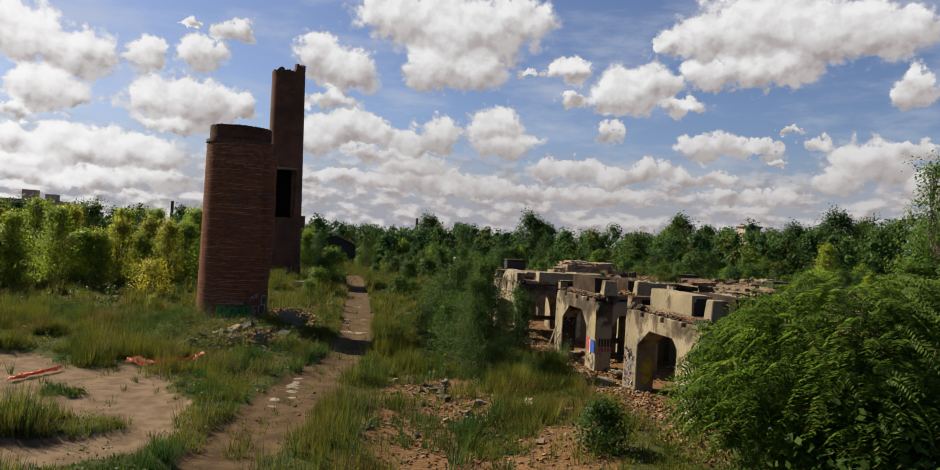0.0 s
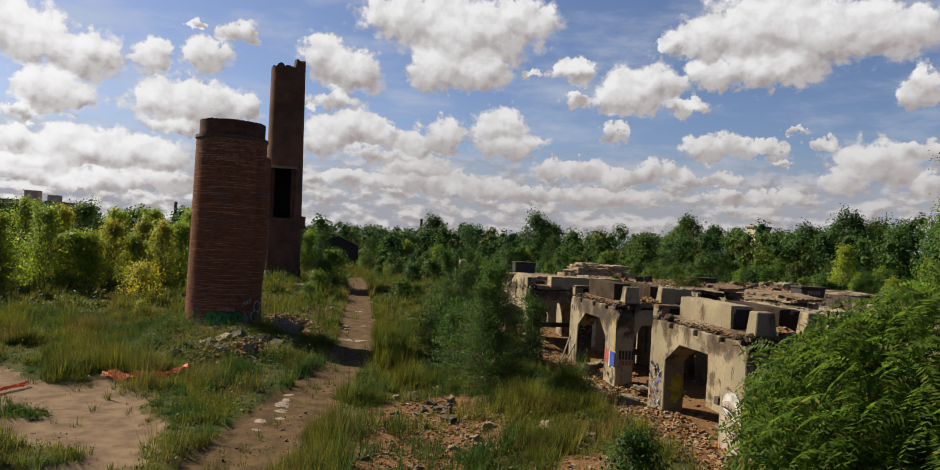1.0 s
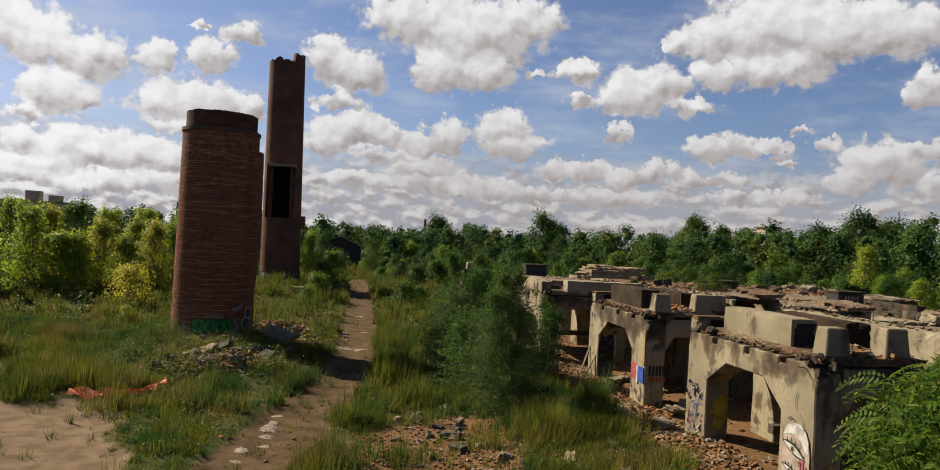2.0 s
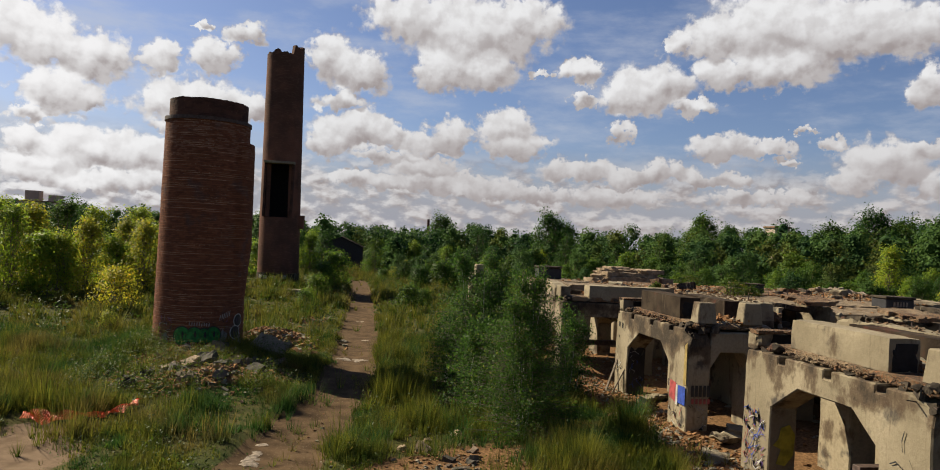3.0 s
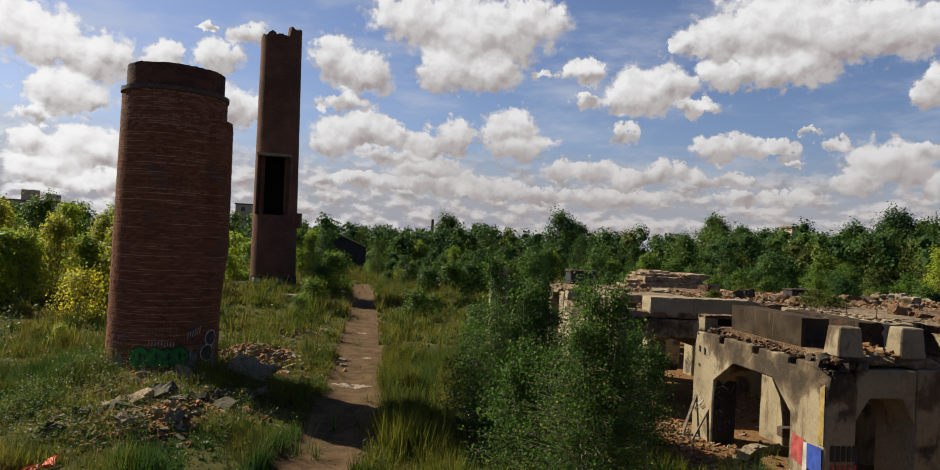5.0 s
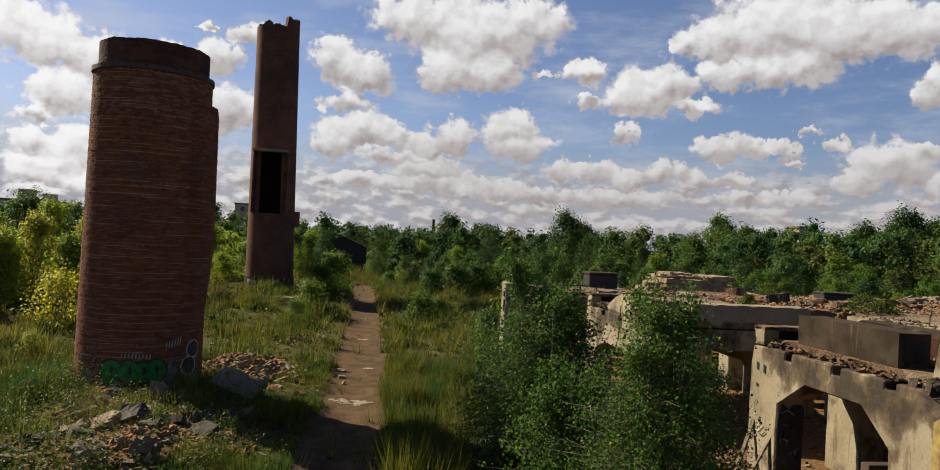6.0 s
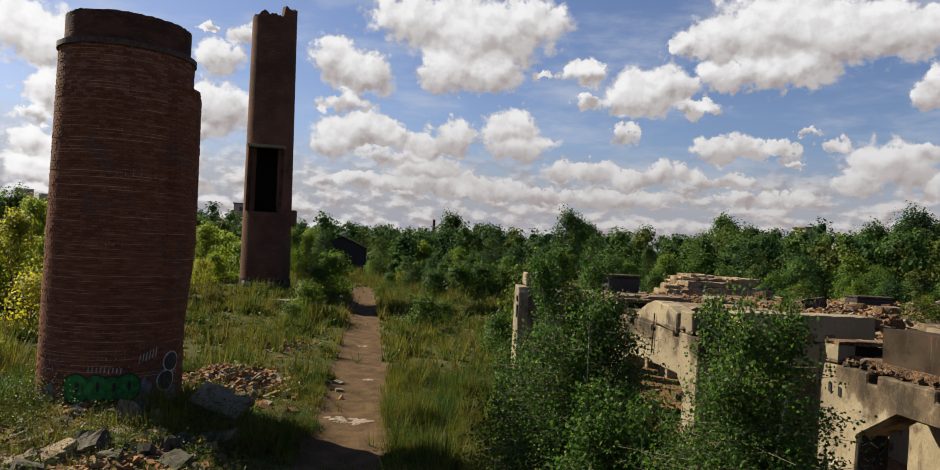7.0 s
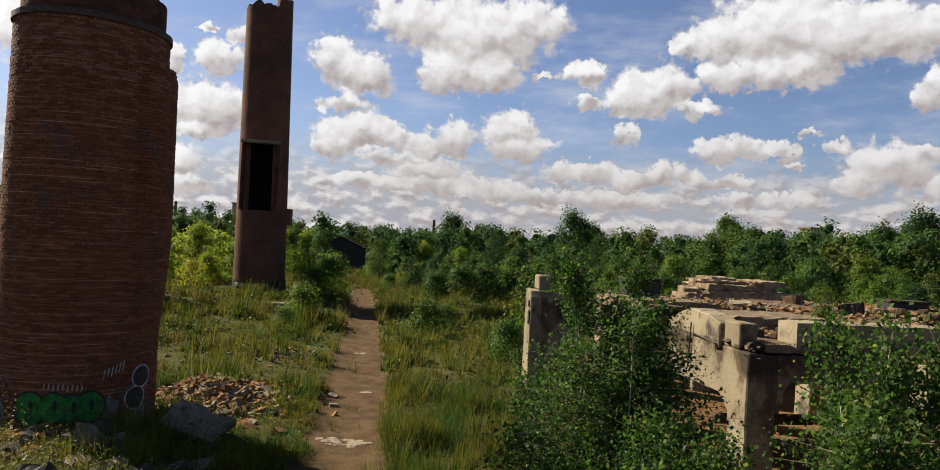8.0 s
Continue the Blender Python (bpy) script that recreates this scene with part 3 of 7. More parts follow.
def stone(size, seed, flat=0.7):
    bm = bmesh.new()
    bmesh.ops.create_icosphere(bm, subdivisions=2, radius=0.5)
    off = Vector((seed * 1.37, seed * 2.11, seed * 0.53))
    for v in bm.verts:
        n = v.co.normalized()
        k = 1 + 0.55 * noise.noise(n * 1.4 + off) + 0.18 * noise.noise(n * 4 + off)
        v.co = Vector((n.x * size * k * 0.5, n.y * size * k * 0.42, n.z * size * k * 0.5 * flat))
    return bm


def value_noise(x, y, scale, seed=0):
    """Smooth noise from 0 to 1 on numpy arrays."""
    x, y = np.asarray(x) / scale + 137.0 * seed, np.asarray(y) / scale + 71.0 * seed
    xi, yi = np.floor(x), np.floor(y)
    fx, fy = x - xi, y - yi
    fx, fy = fx * fx * (3 - 2 * fx), fy * fy * (3 - 2 * fy)

    def h(a, b):
        s = np.sin(a * 127.1 + b * 311.7 + seed * 17.3) * 43758.5453
        return s - np.floor(s)

    return (h(xi, yi) * (1 - fx) + h(xi + 1, yi) * fx) * (1 - fy) + (h(xi, yi + 1) * (1 - fx) + h(xi + 1, yi + 1) * fx) * fy


def smooth(v, lo, hi):
    t = np.clip((np.asarray(v, float) - lo) / (hi - lo), 0, 1)
    return t * t * (3 - 2 * t)


# ---------------------------------------------------------------- the lie of the land
STUMP = (-5.3, 46.0)
STACK = (-6.05, 86.0)
TRACK_Y = (0, 15, 20, 24.7, 28, 32.7, 37.6, 41.4, 44.3, 49, 58, 80, 100, 120, 160, 220)
TRACK_X = (-4.6, -2.4, -1.45, -0.8, -0.25, 0.7, 1.75, 1.98, 2.2, 2.3, 2.4, 2.65, 2.3, 1.2, -4, -14)


def track_x(y):
    return np.interp(y, TRACK_Y, TRACK_X)


def track_mask(x, y):
    half = np.interp(y, (15, 33, 45, 110), (1.35, 1.25, 1.15, 1.3))
    d = np.abs(x - track_x(y)) + 0.5 * (value_noise(x, y, 1.3, 3) - 0.5)
    return (1 - smooth(d, half - 0.25, half + 0.25)) * (1 - smooth(y, 101, 110))


def clearing_mask(x, y):
    d = np.minimum(np.hypot((x + 10.8) / 7.3, (y - 25.2) / 8.6), np.hypot((x + 14.5) / 4.0, (y - 33.6) / 2.6)) + 0.30 * (value_noise(x, y, 2.2, 5) - 0.5)
    isle = smooth(np.hypot((x + 7.4) / 2.6, (y - 23.6) / 1.1), 1.15, 0.85) + smooth(np.hypot((x + 8.1) / 0.8, (y - 28.0) / 0.55), 1.15, 0.8)
    return np.clip(1 - smooth(d, 0.88, 1.05) - isle, 0, 1)


def rubble_mask(x, y):
    foot = smooth(x, 10.1, 11.1) * smooth(y, 16, 20) * (1 - smooth(x, 34, 38)) * (1 - smooth(y, 55, 64))
    front = (1 - smooth(np.hypot((x - 5.3) / 4.4, (y - 23.0) / 8.8), 0.70, 1.1)) * smooth(value_noise(x, y, 1.9, 9), 0.27, 0.50)
    heap = 1 - smooth(np.hypot((x + 2.2) / 2.3, (y - 49.4) / 2.8), 0.75, 1.1)
    apron = (1 - smooth(np.hypot((x + 4.6) / 3.2, (y - 42.0) / 3.8), 0.6, 1.1)) * 0.55
    mound = (1 - smooth(np.hypot((x + 3.3) / 2.6, (y - 38.7) / 3.0), 0.6, 1.1)) * smooth(value_noise(x, y, 1.1, 12), 0.24, 0.48) * 0.95
    return np.clip(np.maximum(np.maximum(np.maximum(foot, front), mound), np.maximum(heap, apron)), 0, 1)


def land(x, y):
    x, y = np.asarray(x, float), np.asarray(y, float)
    z = -0.30 + 0.62 * smooth(x, 4, 10.5) * (1 - smooth(y, 70, 110)) + 0.3 * smooth(-x, 10, 20)
    d = np.hypot(x - STUMP[0] - 0.3, y - STUMP[1] + 1.6)
    z = z + 0.62 * np.exp(-(d / 3.4) ** 2)
    z = z + 0.95 * np.exp(-(np.hypot(x - STACK[0], y - STACK[1]) / 9) ** 2)
    z = z + 0.7 * np.exp(-np.hypot((x + 2.3) / 1.5, (y - 49.4) / 2.0) ** 2)
    z = z + 0.14 * (value_noise(x, y, 2.6, 1) - 0.5) + 0.07 * (value_noise(x, y, 0.8, 2) - 0.5)
    z = z + 0.60 * np.exp(-np.hypot((x + 3.3) / 2.3, (y - 38.7) / 2.6) ** 2) * (0.75 + 0.6 * value_noise(x, y, 0.9, 8))
    tm = track_mask(x, y)
    z = z * (1 - tm) + tm * (-0.47 + 0.02 * value_noise(x, y, 0.7, 4) - 0.03 * np.cos(np.clip((x - track_x(y)) / 0.62, -1.6, 1.6) * 3.14))
    cm = clearing_mask(x, y)
    z = z * (1 - cm) + cm * (-0.52 + 0.05 * value_noise(x, y, 1.1, 6))
    return z


def land_at(x, y):
    return float(land(x, y))


def build_ground():
    xs = np.concatenate(([-2600, -1300, -650, -320, -160, -90, -60, -45, -36], np.arange(-30, 36, 0.33), [40, 46, 56, 80, 140, 280, 600, 1300, 2600]))
    ys = np.concatenate(([-1200, -500, -200, -80, -30, -10, 0, 6, 10], np.arange(13, 62, 0.33), np.arange(62, 112, 0.8), [118, 128, 145, 180, 240, 340, 600, 1200, 2800]))
    X, Y = np.meshgrid(xs, ys)
    Z = land(X, Y)
    verts = np.stack([X, Y, Z], -1).reshape(-1, 3)
    nx, ny = len(xs), len(ys)
    i = (np.arange(ny - 1)[:, None] * nx + np.arange(nx - 1)[None, :]).ravel()
    me = mesh_from("ground", verts, np.stack([i, i + 1, i + nx + 1, i + nx], -1), M["ground"], True)
    col = me.color_attributes.new("zone", "FLOAT_COLOR", "POINT")
    tm = track_mask(X, Y)
    mid = np.exp(-((X - track_x(Y)) / 0.28) ** 2) * (1 - smooth(Y, 30, 38)) * 0.45
    rgba = np.stack([np.clip(tm - mid, 0, 1), rubble_mask(X, Y), clearing_mask(X, Y), np.ones_like(X)], -1)
    col.data.foreach_set("color", rgba.astype(np.float32).ravel())
    tagged(new("ground", me), "uneven waste ground with a dirt track, bare clearing and brick rubble", "ground", kind="structure")


build_ground()


# ---------------------------------------------------------------- brick chimneys
def ring_bricks(radius_at, z0, z1, course, length, lean, seed, skip=None):
    """Bricks of a round shell, course by course: angle, height, width and how proud each one stands."""
    rng = np.random.default_rng(seed)
    rows = int((z1 - z0) / course)
    out = []
    for k in range(rows):
        z = z0 + k * course
        count = int(2 * math.pi * radius_at(0, z) / length)
        a0 = (k % 2) * 0.5 * 2 * math.pi / count
        for j in range(count):
            a = a0 + j * 2 * math.pi / count
            if skip and skip(a, z):
                continue
            out.append((a, z, 2 * math.pi / count, rng.uniform(-0.006, 0.010)))
    return out


def brick_corners(a, z, da, proud, radius_at, course, lean):
    gap = 0.006
    h = course - 0.012
    pts = []
    for zz in (z, z + h):
        for deep in (-0.05, proud):
            for aa in (a + gap / 2, a + da - gap / 2):
                rr = radius_at(aa, z) + deep
                pts.append((rr * math.cos(aa) + lean * zz, rr * math.sin(aa), zz))
    return pts


BOX_FACES = np.array([(2, 3, 7, 6), (0, 2, 6, 4), (3, 1, 5, 7), (6, 7, 5, 4), (0, 1, 3, 2)])


def tube(r0, r1, z0, z1, n=64, lean=0.0, rings=2):
    bm = bmesh.new()
    loops = []
    for k in range(rings + 1):
        f = k / rings
        r, z = r0 + (r1 - r0) * f, z0 + (z1 - z0) * f
        loops.append([bm.verts.new((r * math.cos(2 * math.pi * j / n) + lean * z, r * math.sin(2 * math.pi * j / n), z)) for j in range(n)])
    for a, b in zip(loops, loops[1:]):
        for j in range(n):
            bm.faces.new((a[j], a[(j + 1) % n], b[(j + 1) % n], b[j]))
    return bm, loops


def ring_wall(inner, outer, z0, z1, lean=0.0, n=64, jag=None):
    """A hollow ring with a top and a bottom; jag(angle) lowers or lifts its top edge."""
    bm = bmesh.new()
    jag = jag or (lambda a: 0.0)
    loops = []
    for r, z, top in ((outer, z0, 0), (outer, z1, 1), (inner, z1, 1), (inner, z0, 0)):
        loop = []
        for j in range(n):
            a = 2 * math.pi * j / n
            zz = z + (jag(a) if top else 0)
            loop.append(bm.verts.new((r * math.cos(a) + lean * zz, r * math.sin(a), zz)))
        loops.append(loop)
    for k in range(4):
        a, b = loops[k], loops[(k + 1) % 4]
        for j in range(n):
            bm.faces.new((a[j], a[(j + 1) % n], b[(j + 1) % n], b[j]))
    bmesh.ops.recalc_face_normals(bm, faces=bm.faces[:])
    return bm


STUMP_BASE = 0.1
STUMP_TOP = 10.75 - STUMP_BASE


def bulge(a, z, inset=0.0):
    """The broken outer skin stands proud on the track's side, and has fallen away near the foot."""
    d = math.atan2(math.sin(a - 0.15), math.cos(a - 0.15))
    side = float(smooth(0.78 - inset - abs(d), 0.0, 0.16))
    up = min(1.0, max(0.0, (z - 2.2) / 2.6)) * (1.0 if z < 9.7 - 0.9 * max(0, d + 0.2) else 0.0)
    return 0.25 * side * up


def stump_radius(a, z):
    return 2.05 - 0.012 * z + bulge(a, z)


def build_stump():
    root = thing("brick_chimney_stump", (*STUMP, STUMP_BASE), "broad red brick chimney stump with dark cap and painted foot", "chimney")
    lean = -0.004
    course, length = 0.086, 0.235
    bricks = ring_bricks(stump_radius, 0.0, STUMP_TOP, course, length, lean, 11)
    facing, rest = [], []
    for b in bricks:
        a, z = b[0] + b[2] / 2, b[1]
        near = -2.05 < math.atan2(math.sin(a), math.cos(a)) < -0.62 and 2.75 < z < 4.95
        (facing if near and len(facing) < 300 else rest).append(b)
    verts, faces = [], []
    for a, z, da, proud in rest:
        faces.append(BOX_FACES + len(verts))
        verts.extend(brick_corners(a, z, da, proud, stump_radius, course, lean))
    tagged(part_mesh("brickwork", mesh_from("brickwork", verts, np.concatenate(faces), M["brick"]), root), kind="stuff")
    bm, _ = tube(2.05 - 0.012, 2.05 - 0.012 - 0.012 * STUMP_TOP, 0.0, STUMP_TOP, 200, lean, 60)
    for v in bm.verts:
        a = math.atan2(v.co.y, v.co.x - lean * v.co.z)
        g = bulge(a, v.co.z, 0.05) - (0.02 if bulge(a, v.co.z) > 0.01 else 0.0)
        v.co.x += g * math.cos(a)
        v.co.y += g * math.sin(a)
    part("mortar", bm, M["mortar"], root, "dark mortar with pale washed joints")
    cap = part("cap", ring_wall(1.40, 1.79, STUMP_TOP, STUMP_TOP + 0.92, lean, 120, lambda a: 0.03 * noise.noise((a * 3, 2, 0)) + 0.035 * noise.noise((a * 14, 5, 0))), M["cap"], root, "soot-black cap course")
    band = part("iron_band", ring_wall(1.78, 1.985, STUMP_TOP - 0.10, STUMP_TOP + 0.06, lean, 72, lambda a: 0.03 * noise.noise((a * 4, 9, 0))), M["iron"], root, "rusted iron band")
    bm, _ = tube(1.40, 1.40, STUMP_TOP + 0.3, STUMP_TOP + 0.5, 40, lean, 1)
    bmesh.ops.contextual_create(bm, geom=[e for e in bm.edges if e.is_boundary and all(v.co.z < STUMP_TOP + 0.35 for v in e.verts)])
    part("flue_lining", bm, M["black"], cap)
    # a hook on the band and the notched edge of the fallen skin
    bm = bmesh.new()
    bmesh.ops.create_cone(bm, cap_ends=True, segments=8, radius1=0.03, radius2=0.03, depth=0.3, matrix=Matrix.Translation((-1.90, -0.35, STUMP_TOP - 0.18)))
    part("hook", bm, M["iron"], band)
    # single bricks, one mesh shared
    bm = bmesh.new()
    bmesh.ops.create_cube(bm, size=1)
    for v in bm.verts:
        v.co = Vector((v.co.x * 0.06 - 0.02, v.co.y * (length - 0.013), v.co.z * (course - 0.012)))
    one = bpy.data.meshes.new("brick")
    bm.to_mesh(one)
    bm.free()
    one.materials.append(M["brick_one"])
    for a, z, da, proud in facing:
        am = a + da / 2
        rr = stump_radius(am, z) + proud - 0.002
        ob = new("brick", one)
        ob.parent = root
        ob.matrix_local = Matrix.Translation((rr * math.cos(am) + lean * z, rr * math.sin(am), z + (course - 0.012) / 2)) @ Matrix.Rotation(am, 4, "Z")
    # painted letters on the foot
    def on_wall(name, outline, mat, proud, label="", under=None):
        bm = bmesh.new()
        top = [bm.verts.new(wall_point(u, z, proud)) for u, z in outline]
        c = bm.verts.new(wall_point(sum(p[0] for p in outline) / len(outline), sum(p[1] for p in outline) / len(outline), proud))
        for k in range(len(top)):
            bm.faces.new((c, top[k], top[(k + 1) % len(top)]))
        return part(name, bm, mat, under or root, label)

    def wall_point(u, z, proud):
        a = -math.pi / 2 + u / 2.04
        rr = stump_radius(a, z) + 0.014 + proud
        return (rr * math.cos(a) + lean * z, rr * math.sin(a), z)

    def oval(u, z, ru, rz, n=22):
        return [(u + ru * math.cos(2 * math.pi * k / n), z + rz * math.sin(2 * math.pi * k / n)) for k in range(n)]

    for k, (u, ru, rz) in enumerate(((-0.30, 0.36, 0.40), (0.24, 0.32, 0.36), (0.66, 0.28, 0.34), (1.05, 0.34, 0.37))):
        z = 0.63 + 0.03 * (k % 2)
        rim = on_wall("graffiti_outline", oval(u, z, ru + 0.05, rz + 0.05), M["black_paint"], 0.004 + 0.001 * k, "black painted outline")
        on_wall("graffiti_letter", oval(u, z, ru, rz), M["green_paint"], 0.010 + 0.001 * k, "green painted bubble letter", rim)
        on_wall("graffiti_stroke", oval(u + 0.05, z + 0.05, 0.05, 0.16, 10), M["black_paint"], 0.016, "black painted stroke", rim)
    for u, z, ru, rz in ((2.46, 1.26, 0.30, 0.27), (2.26, 0.72, 0.31, 0.28)):
        rim = on_wall("graffiti_outline", oval(u, z, ru + 0.05, rz + 0.05), M["white_paint"], 0.004, "white painted outline")
        on_wall("graffiti_letter", oval(u, z, ru, rz), M["black_paint"], 0.010, "black painted bubble letter", rim)
    rng = random.Random(4)
    for k, (u, z, w, h) in enumerate(((0.15, 0.10, 0.5, 0.22), (0.75, 0.06, 0.4, 0.2), (-1.15, 0.35, 0.22, 0.5), (1.55, 0.55, 0.28, 0.4), (2.55, 0.25, 0.4, 0.35))):
        rim = [(u + w * math.cos(6.2832 * j / 14) * rng.uniform(0.6, 1.0), z + h * math.sin(6.2832 * j / 14) * rng.uniform(0.6, 1.0)) for j in range(14)]
        on_wall("paint_wash", rim, M["grey_paint"], 0.001, "thin grey wash of paint")
    for k in range(60):
        u, z, a = rng.choice((rng.uniform(-1.6, -0.8), rng.uniform(1.3, 2.9))), rng.uniform(0.12, 1.55), rng.uniform(0, 3.14)
        ln, w = rng.uniform(0.08, 0.26), rng.uniform(0.008, 0.016)
        cu, cz, nu, nz = math.cos(a) * ln / 2, math.sin(a) * ln / 2, -math.sin(a) * w, math.cos(a) * w
        bend = rng.uniform(-3, 3)
        on_wall("paint_stroke", [(u - cu, z - cz), (u + nu * bend, z + nz * bend), (u + cu, z + cz), (u + cu + nu, z + cz + nz), (u + nu * (bend + 1.5), z + nz * (bend + 1.5)), (u - cu + nu, z - cz + nz)],
                M[rng.choice(("white_paint", "grey_paint", "black_paint", "purple_paint"))], 0.008)
    for k in range(9):
        u, z = 0.0 + 0.105 * k, 1.08 + rng.uniform(-0.02, 0.05)
        on_wall("writing_bar", [(u, z), (u + 0.035, z), (u + 0.045, z + 0.15), (u + 0.01, z + 0.15)], M["white_paint"], 0.006)
    for k in range(6):
        u, z = 1.32 + 0.10 * k, 1.30 + 0.04 * k
        on_wall("writing_bar", [(u, z), (u + 0.03, z), (u + 0.07, z + 0.26), (u + 0.04, z + 0.26)], M["white_paint"], 0.006)


def build_stack():
    root = thing("tall_chimney", (*STACK, 0.4), "tall red brick chimney with a jagged top and a flue opening", "chimney")
    H, lean, r0, r1 = 23.6, -0.017, 2.12, 1.88
    half = 1.45 / r0

    def jag(a):
        d = math.atan2(math.sin(a + 0.5), math.cos(a + 0.5))
        return 0.5 * noise.noise((a * 2.2, 5, 0)) + (0.85 if -0.5 < d < 0.9 else 0.0) + 0.25 * noise.noise((a * 9, 1, 0))

    # shell: rings of quads with the flue opening left out
    zs = [H * k / 60 for k in range(61)]
    n = 72
    angles = [2 * math.pi * j / n for j in range(n)]
    bm = bmesh.new()
    grids = []
    for thick in (0.0, 0.55):
        grid = []
        for k, z in enumerate(zs):
            r = r0 + (r1 - r0) * z / H - thick
            row = []
            for a in angles:
                zz = z + (jag(a) if k == 60 else 0)
                row.append(bm.verts.new((r * math.cos(a) + lean * zz, r * math.sin(a), zz)))
            grid.append(row)
        grids.append(grid)

    def open_at(j, k):
        a = (angles[j] + math.pi / n + math.pi / 2 + math.pi) % (2 * math.pi) - math.pi
        return abs(a + 0.03) < half and 6.8 < (zs[k] + zs[k + 1]) / 2 < 12.2

    # the inner shell gets slot 1, black in place of shade
    for g, grid in enumerate(grids):
        for k in range(60):
            for j in range(n):
                if not open_at(j, k):
                    q = (grid[k][j], grid[k][(j + 1) % n], grid[k + 1][(j + 1) % n], grid[k + 1][j])
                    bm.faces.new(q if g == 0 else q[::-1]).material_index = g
    for k in range(60):
        for j in range(n):
            if open_at(j, k):
                for (j0, k0, j1, k1, nj, nk) in ((j, k, j, k + 1, j - 1, k), (j + 1, k, j + 1, k + 1, j + 1, k), (j, k, j + 1, k, j, k - 1), (j, k + 1, j + 1, k + 1, j, k + 1)):
                    if not open_at(nj % n, nk):
                        bm.faces.new((grids[0][k0][j0 % n], grids[0][k1][j1 % n], grids[1][k1][j1 % n], grids[1][k0][j0 % n]))
    for j in range(n):
        bm.faces.new((grids[0][60][j], grids[0][60][(j + 1) % n], grids[1][60][(j + 1) % n], grids[1][60][j]))
    bmesh.ops.recalc_face_normals(bm, faces=bm.faces[:])
    shaft = part("shaft", bm, M["far_brick"], root, "weathered red brick shaft")
    # slot 1: black colour keeps the inside dark despite skylight
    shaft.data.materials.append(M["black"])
    x = lean * 9.5 - 0.06
    part("jamb", block(x - 1.50, x - 1.28, -1.86, -1.1, 6.7, 12.2, 0.02, 1, 0.02, 1), M["cap"], shaft)
    part("jamb", block(x + 1.20, x + 1.46, -1.86, -1.1, 6.7, 12.2, 0.02, 1, 0.02, 2), M["cap"], shaft)
    part("lintel", block(x - 1.55, x + 1.50, -2.16, -1.3, 12.15, 12.40, 0.02, 2, 0.02, 3), M["concrete"], shaft, "pale concrete lintel")
    part("side_pier", block(1.7, 2.36, -0.6, 0.6, 5.6, 7.0, 0.02, 2, 0.03, 5), M["far_brick"], root)
    foot = part("foot_band", ring_wall(1.9, 2.17, 0.0, 0.95, 0.0, 72, lambda a: 0.12 * noise.noise((a * 6, 0, 3))), M["soot"], root, "dark stained foot with paint marks")
    # a black disc inside, coloured to keep the opening dark
    bm, loops = tube(1.6, 1.6, 3.0, 3.2, 40, 0, 1)
    bm.faces.new(loops[0])
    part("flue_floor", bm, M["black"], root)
    for k, (a, z, w) in enumerate(((-2.1, 0.35, 0.5), (-1.7, 0.3, 0.7), (-1.2, 0.4, 0.45), (-2.4, 0.4, 0.4))):
        bm = block(-w / 2, w / 2, -0.01, 0.01, z, z + 0.35, 0.0, 0, 0.0, k)
        ob = part("paint_mark", bm, M["white_paint"], foot, "pale paint mark")
        ob.matrix_local = Matrix.Rotation(a + math.pi / 2, 4, "Z") @ Matrix.Translation((0, -2.19, 0))


build_stump()
build_stack()


# ---------------------------------------------------------------- concrete frames of the ruin
def arch_outline(a0, a1, l, r, shoulder_l, shoulder_r, tl, tr, crown, top, notches=(), foot=-0.3):
    """Wall with a chamfered arch open to the ground, and pockets in the top edge."""
    pts = [(a0, foot), (a0, top)]
    for n0, n1, dz in notches:
        pts += [(n0, top), (n0, top - dz), (n1, top - dz), (n1, top)]
    pts += [(a1, top), (a1, foot), (r, foot), (r, shoulder_r), (tr, crown), (tl, crown), (l, shoulder_l), (l, foot)]
    return pts


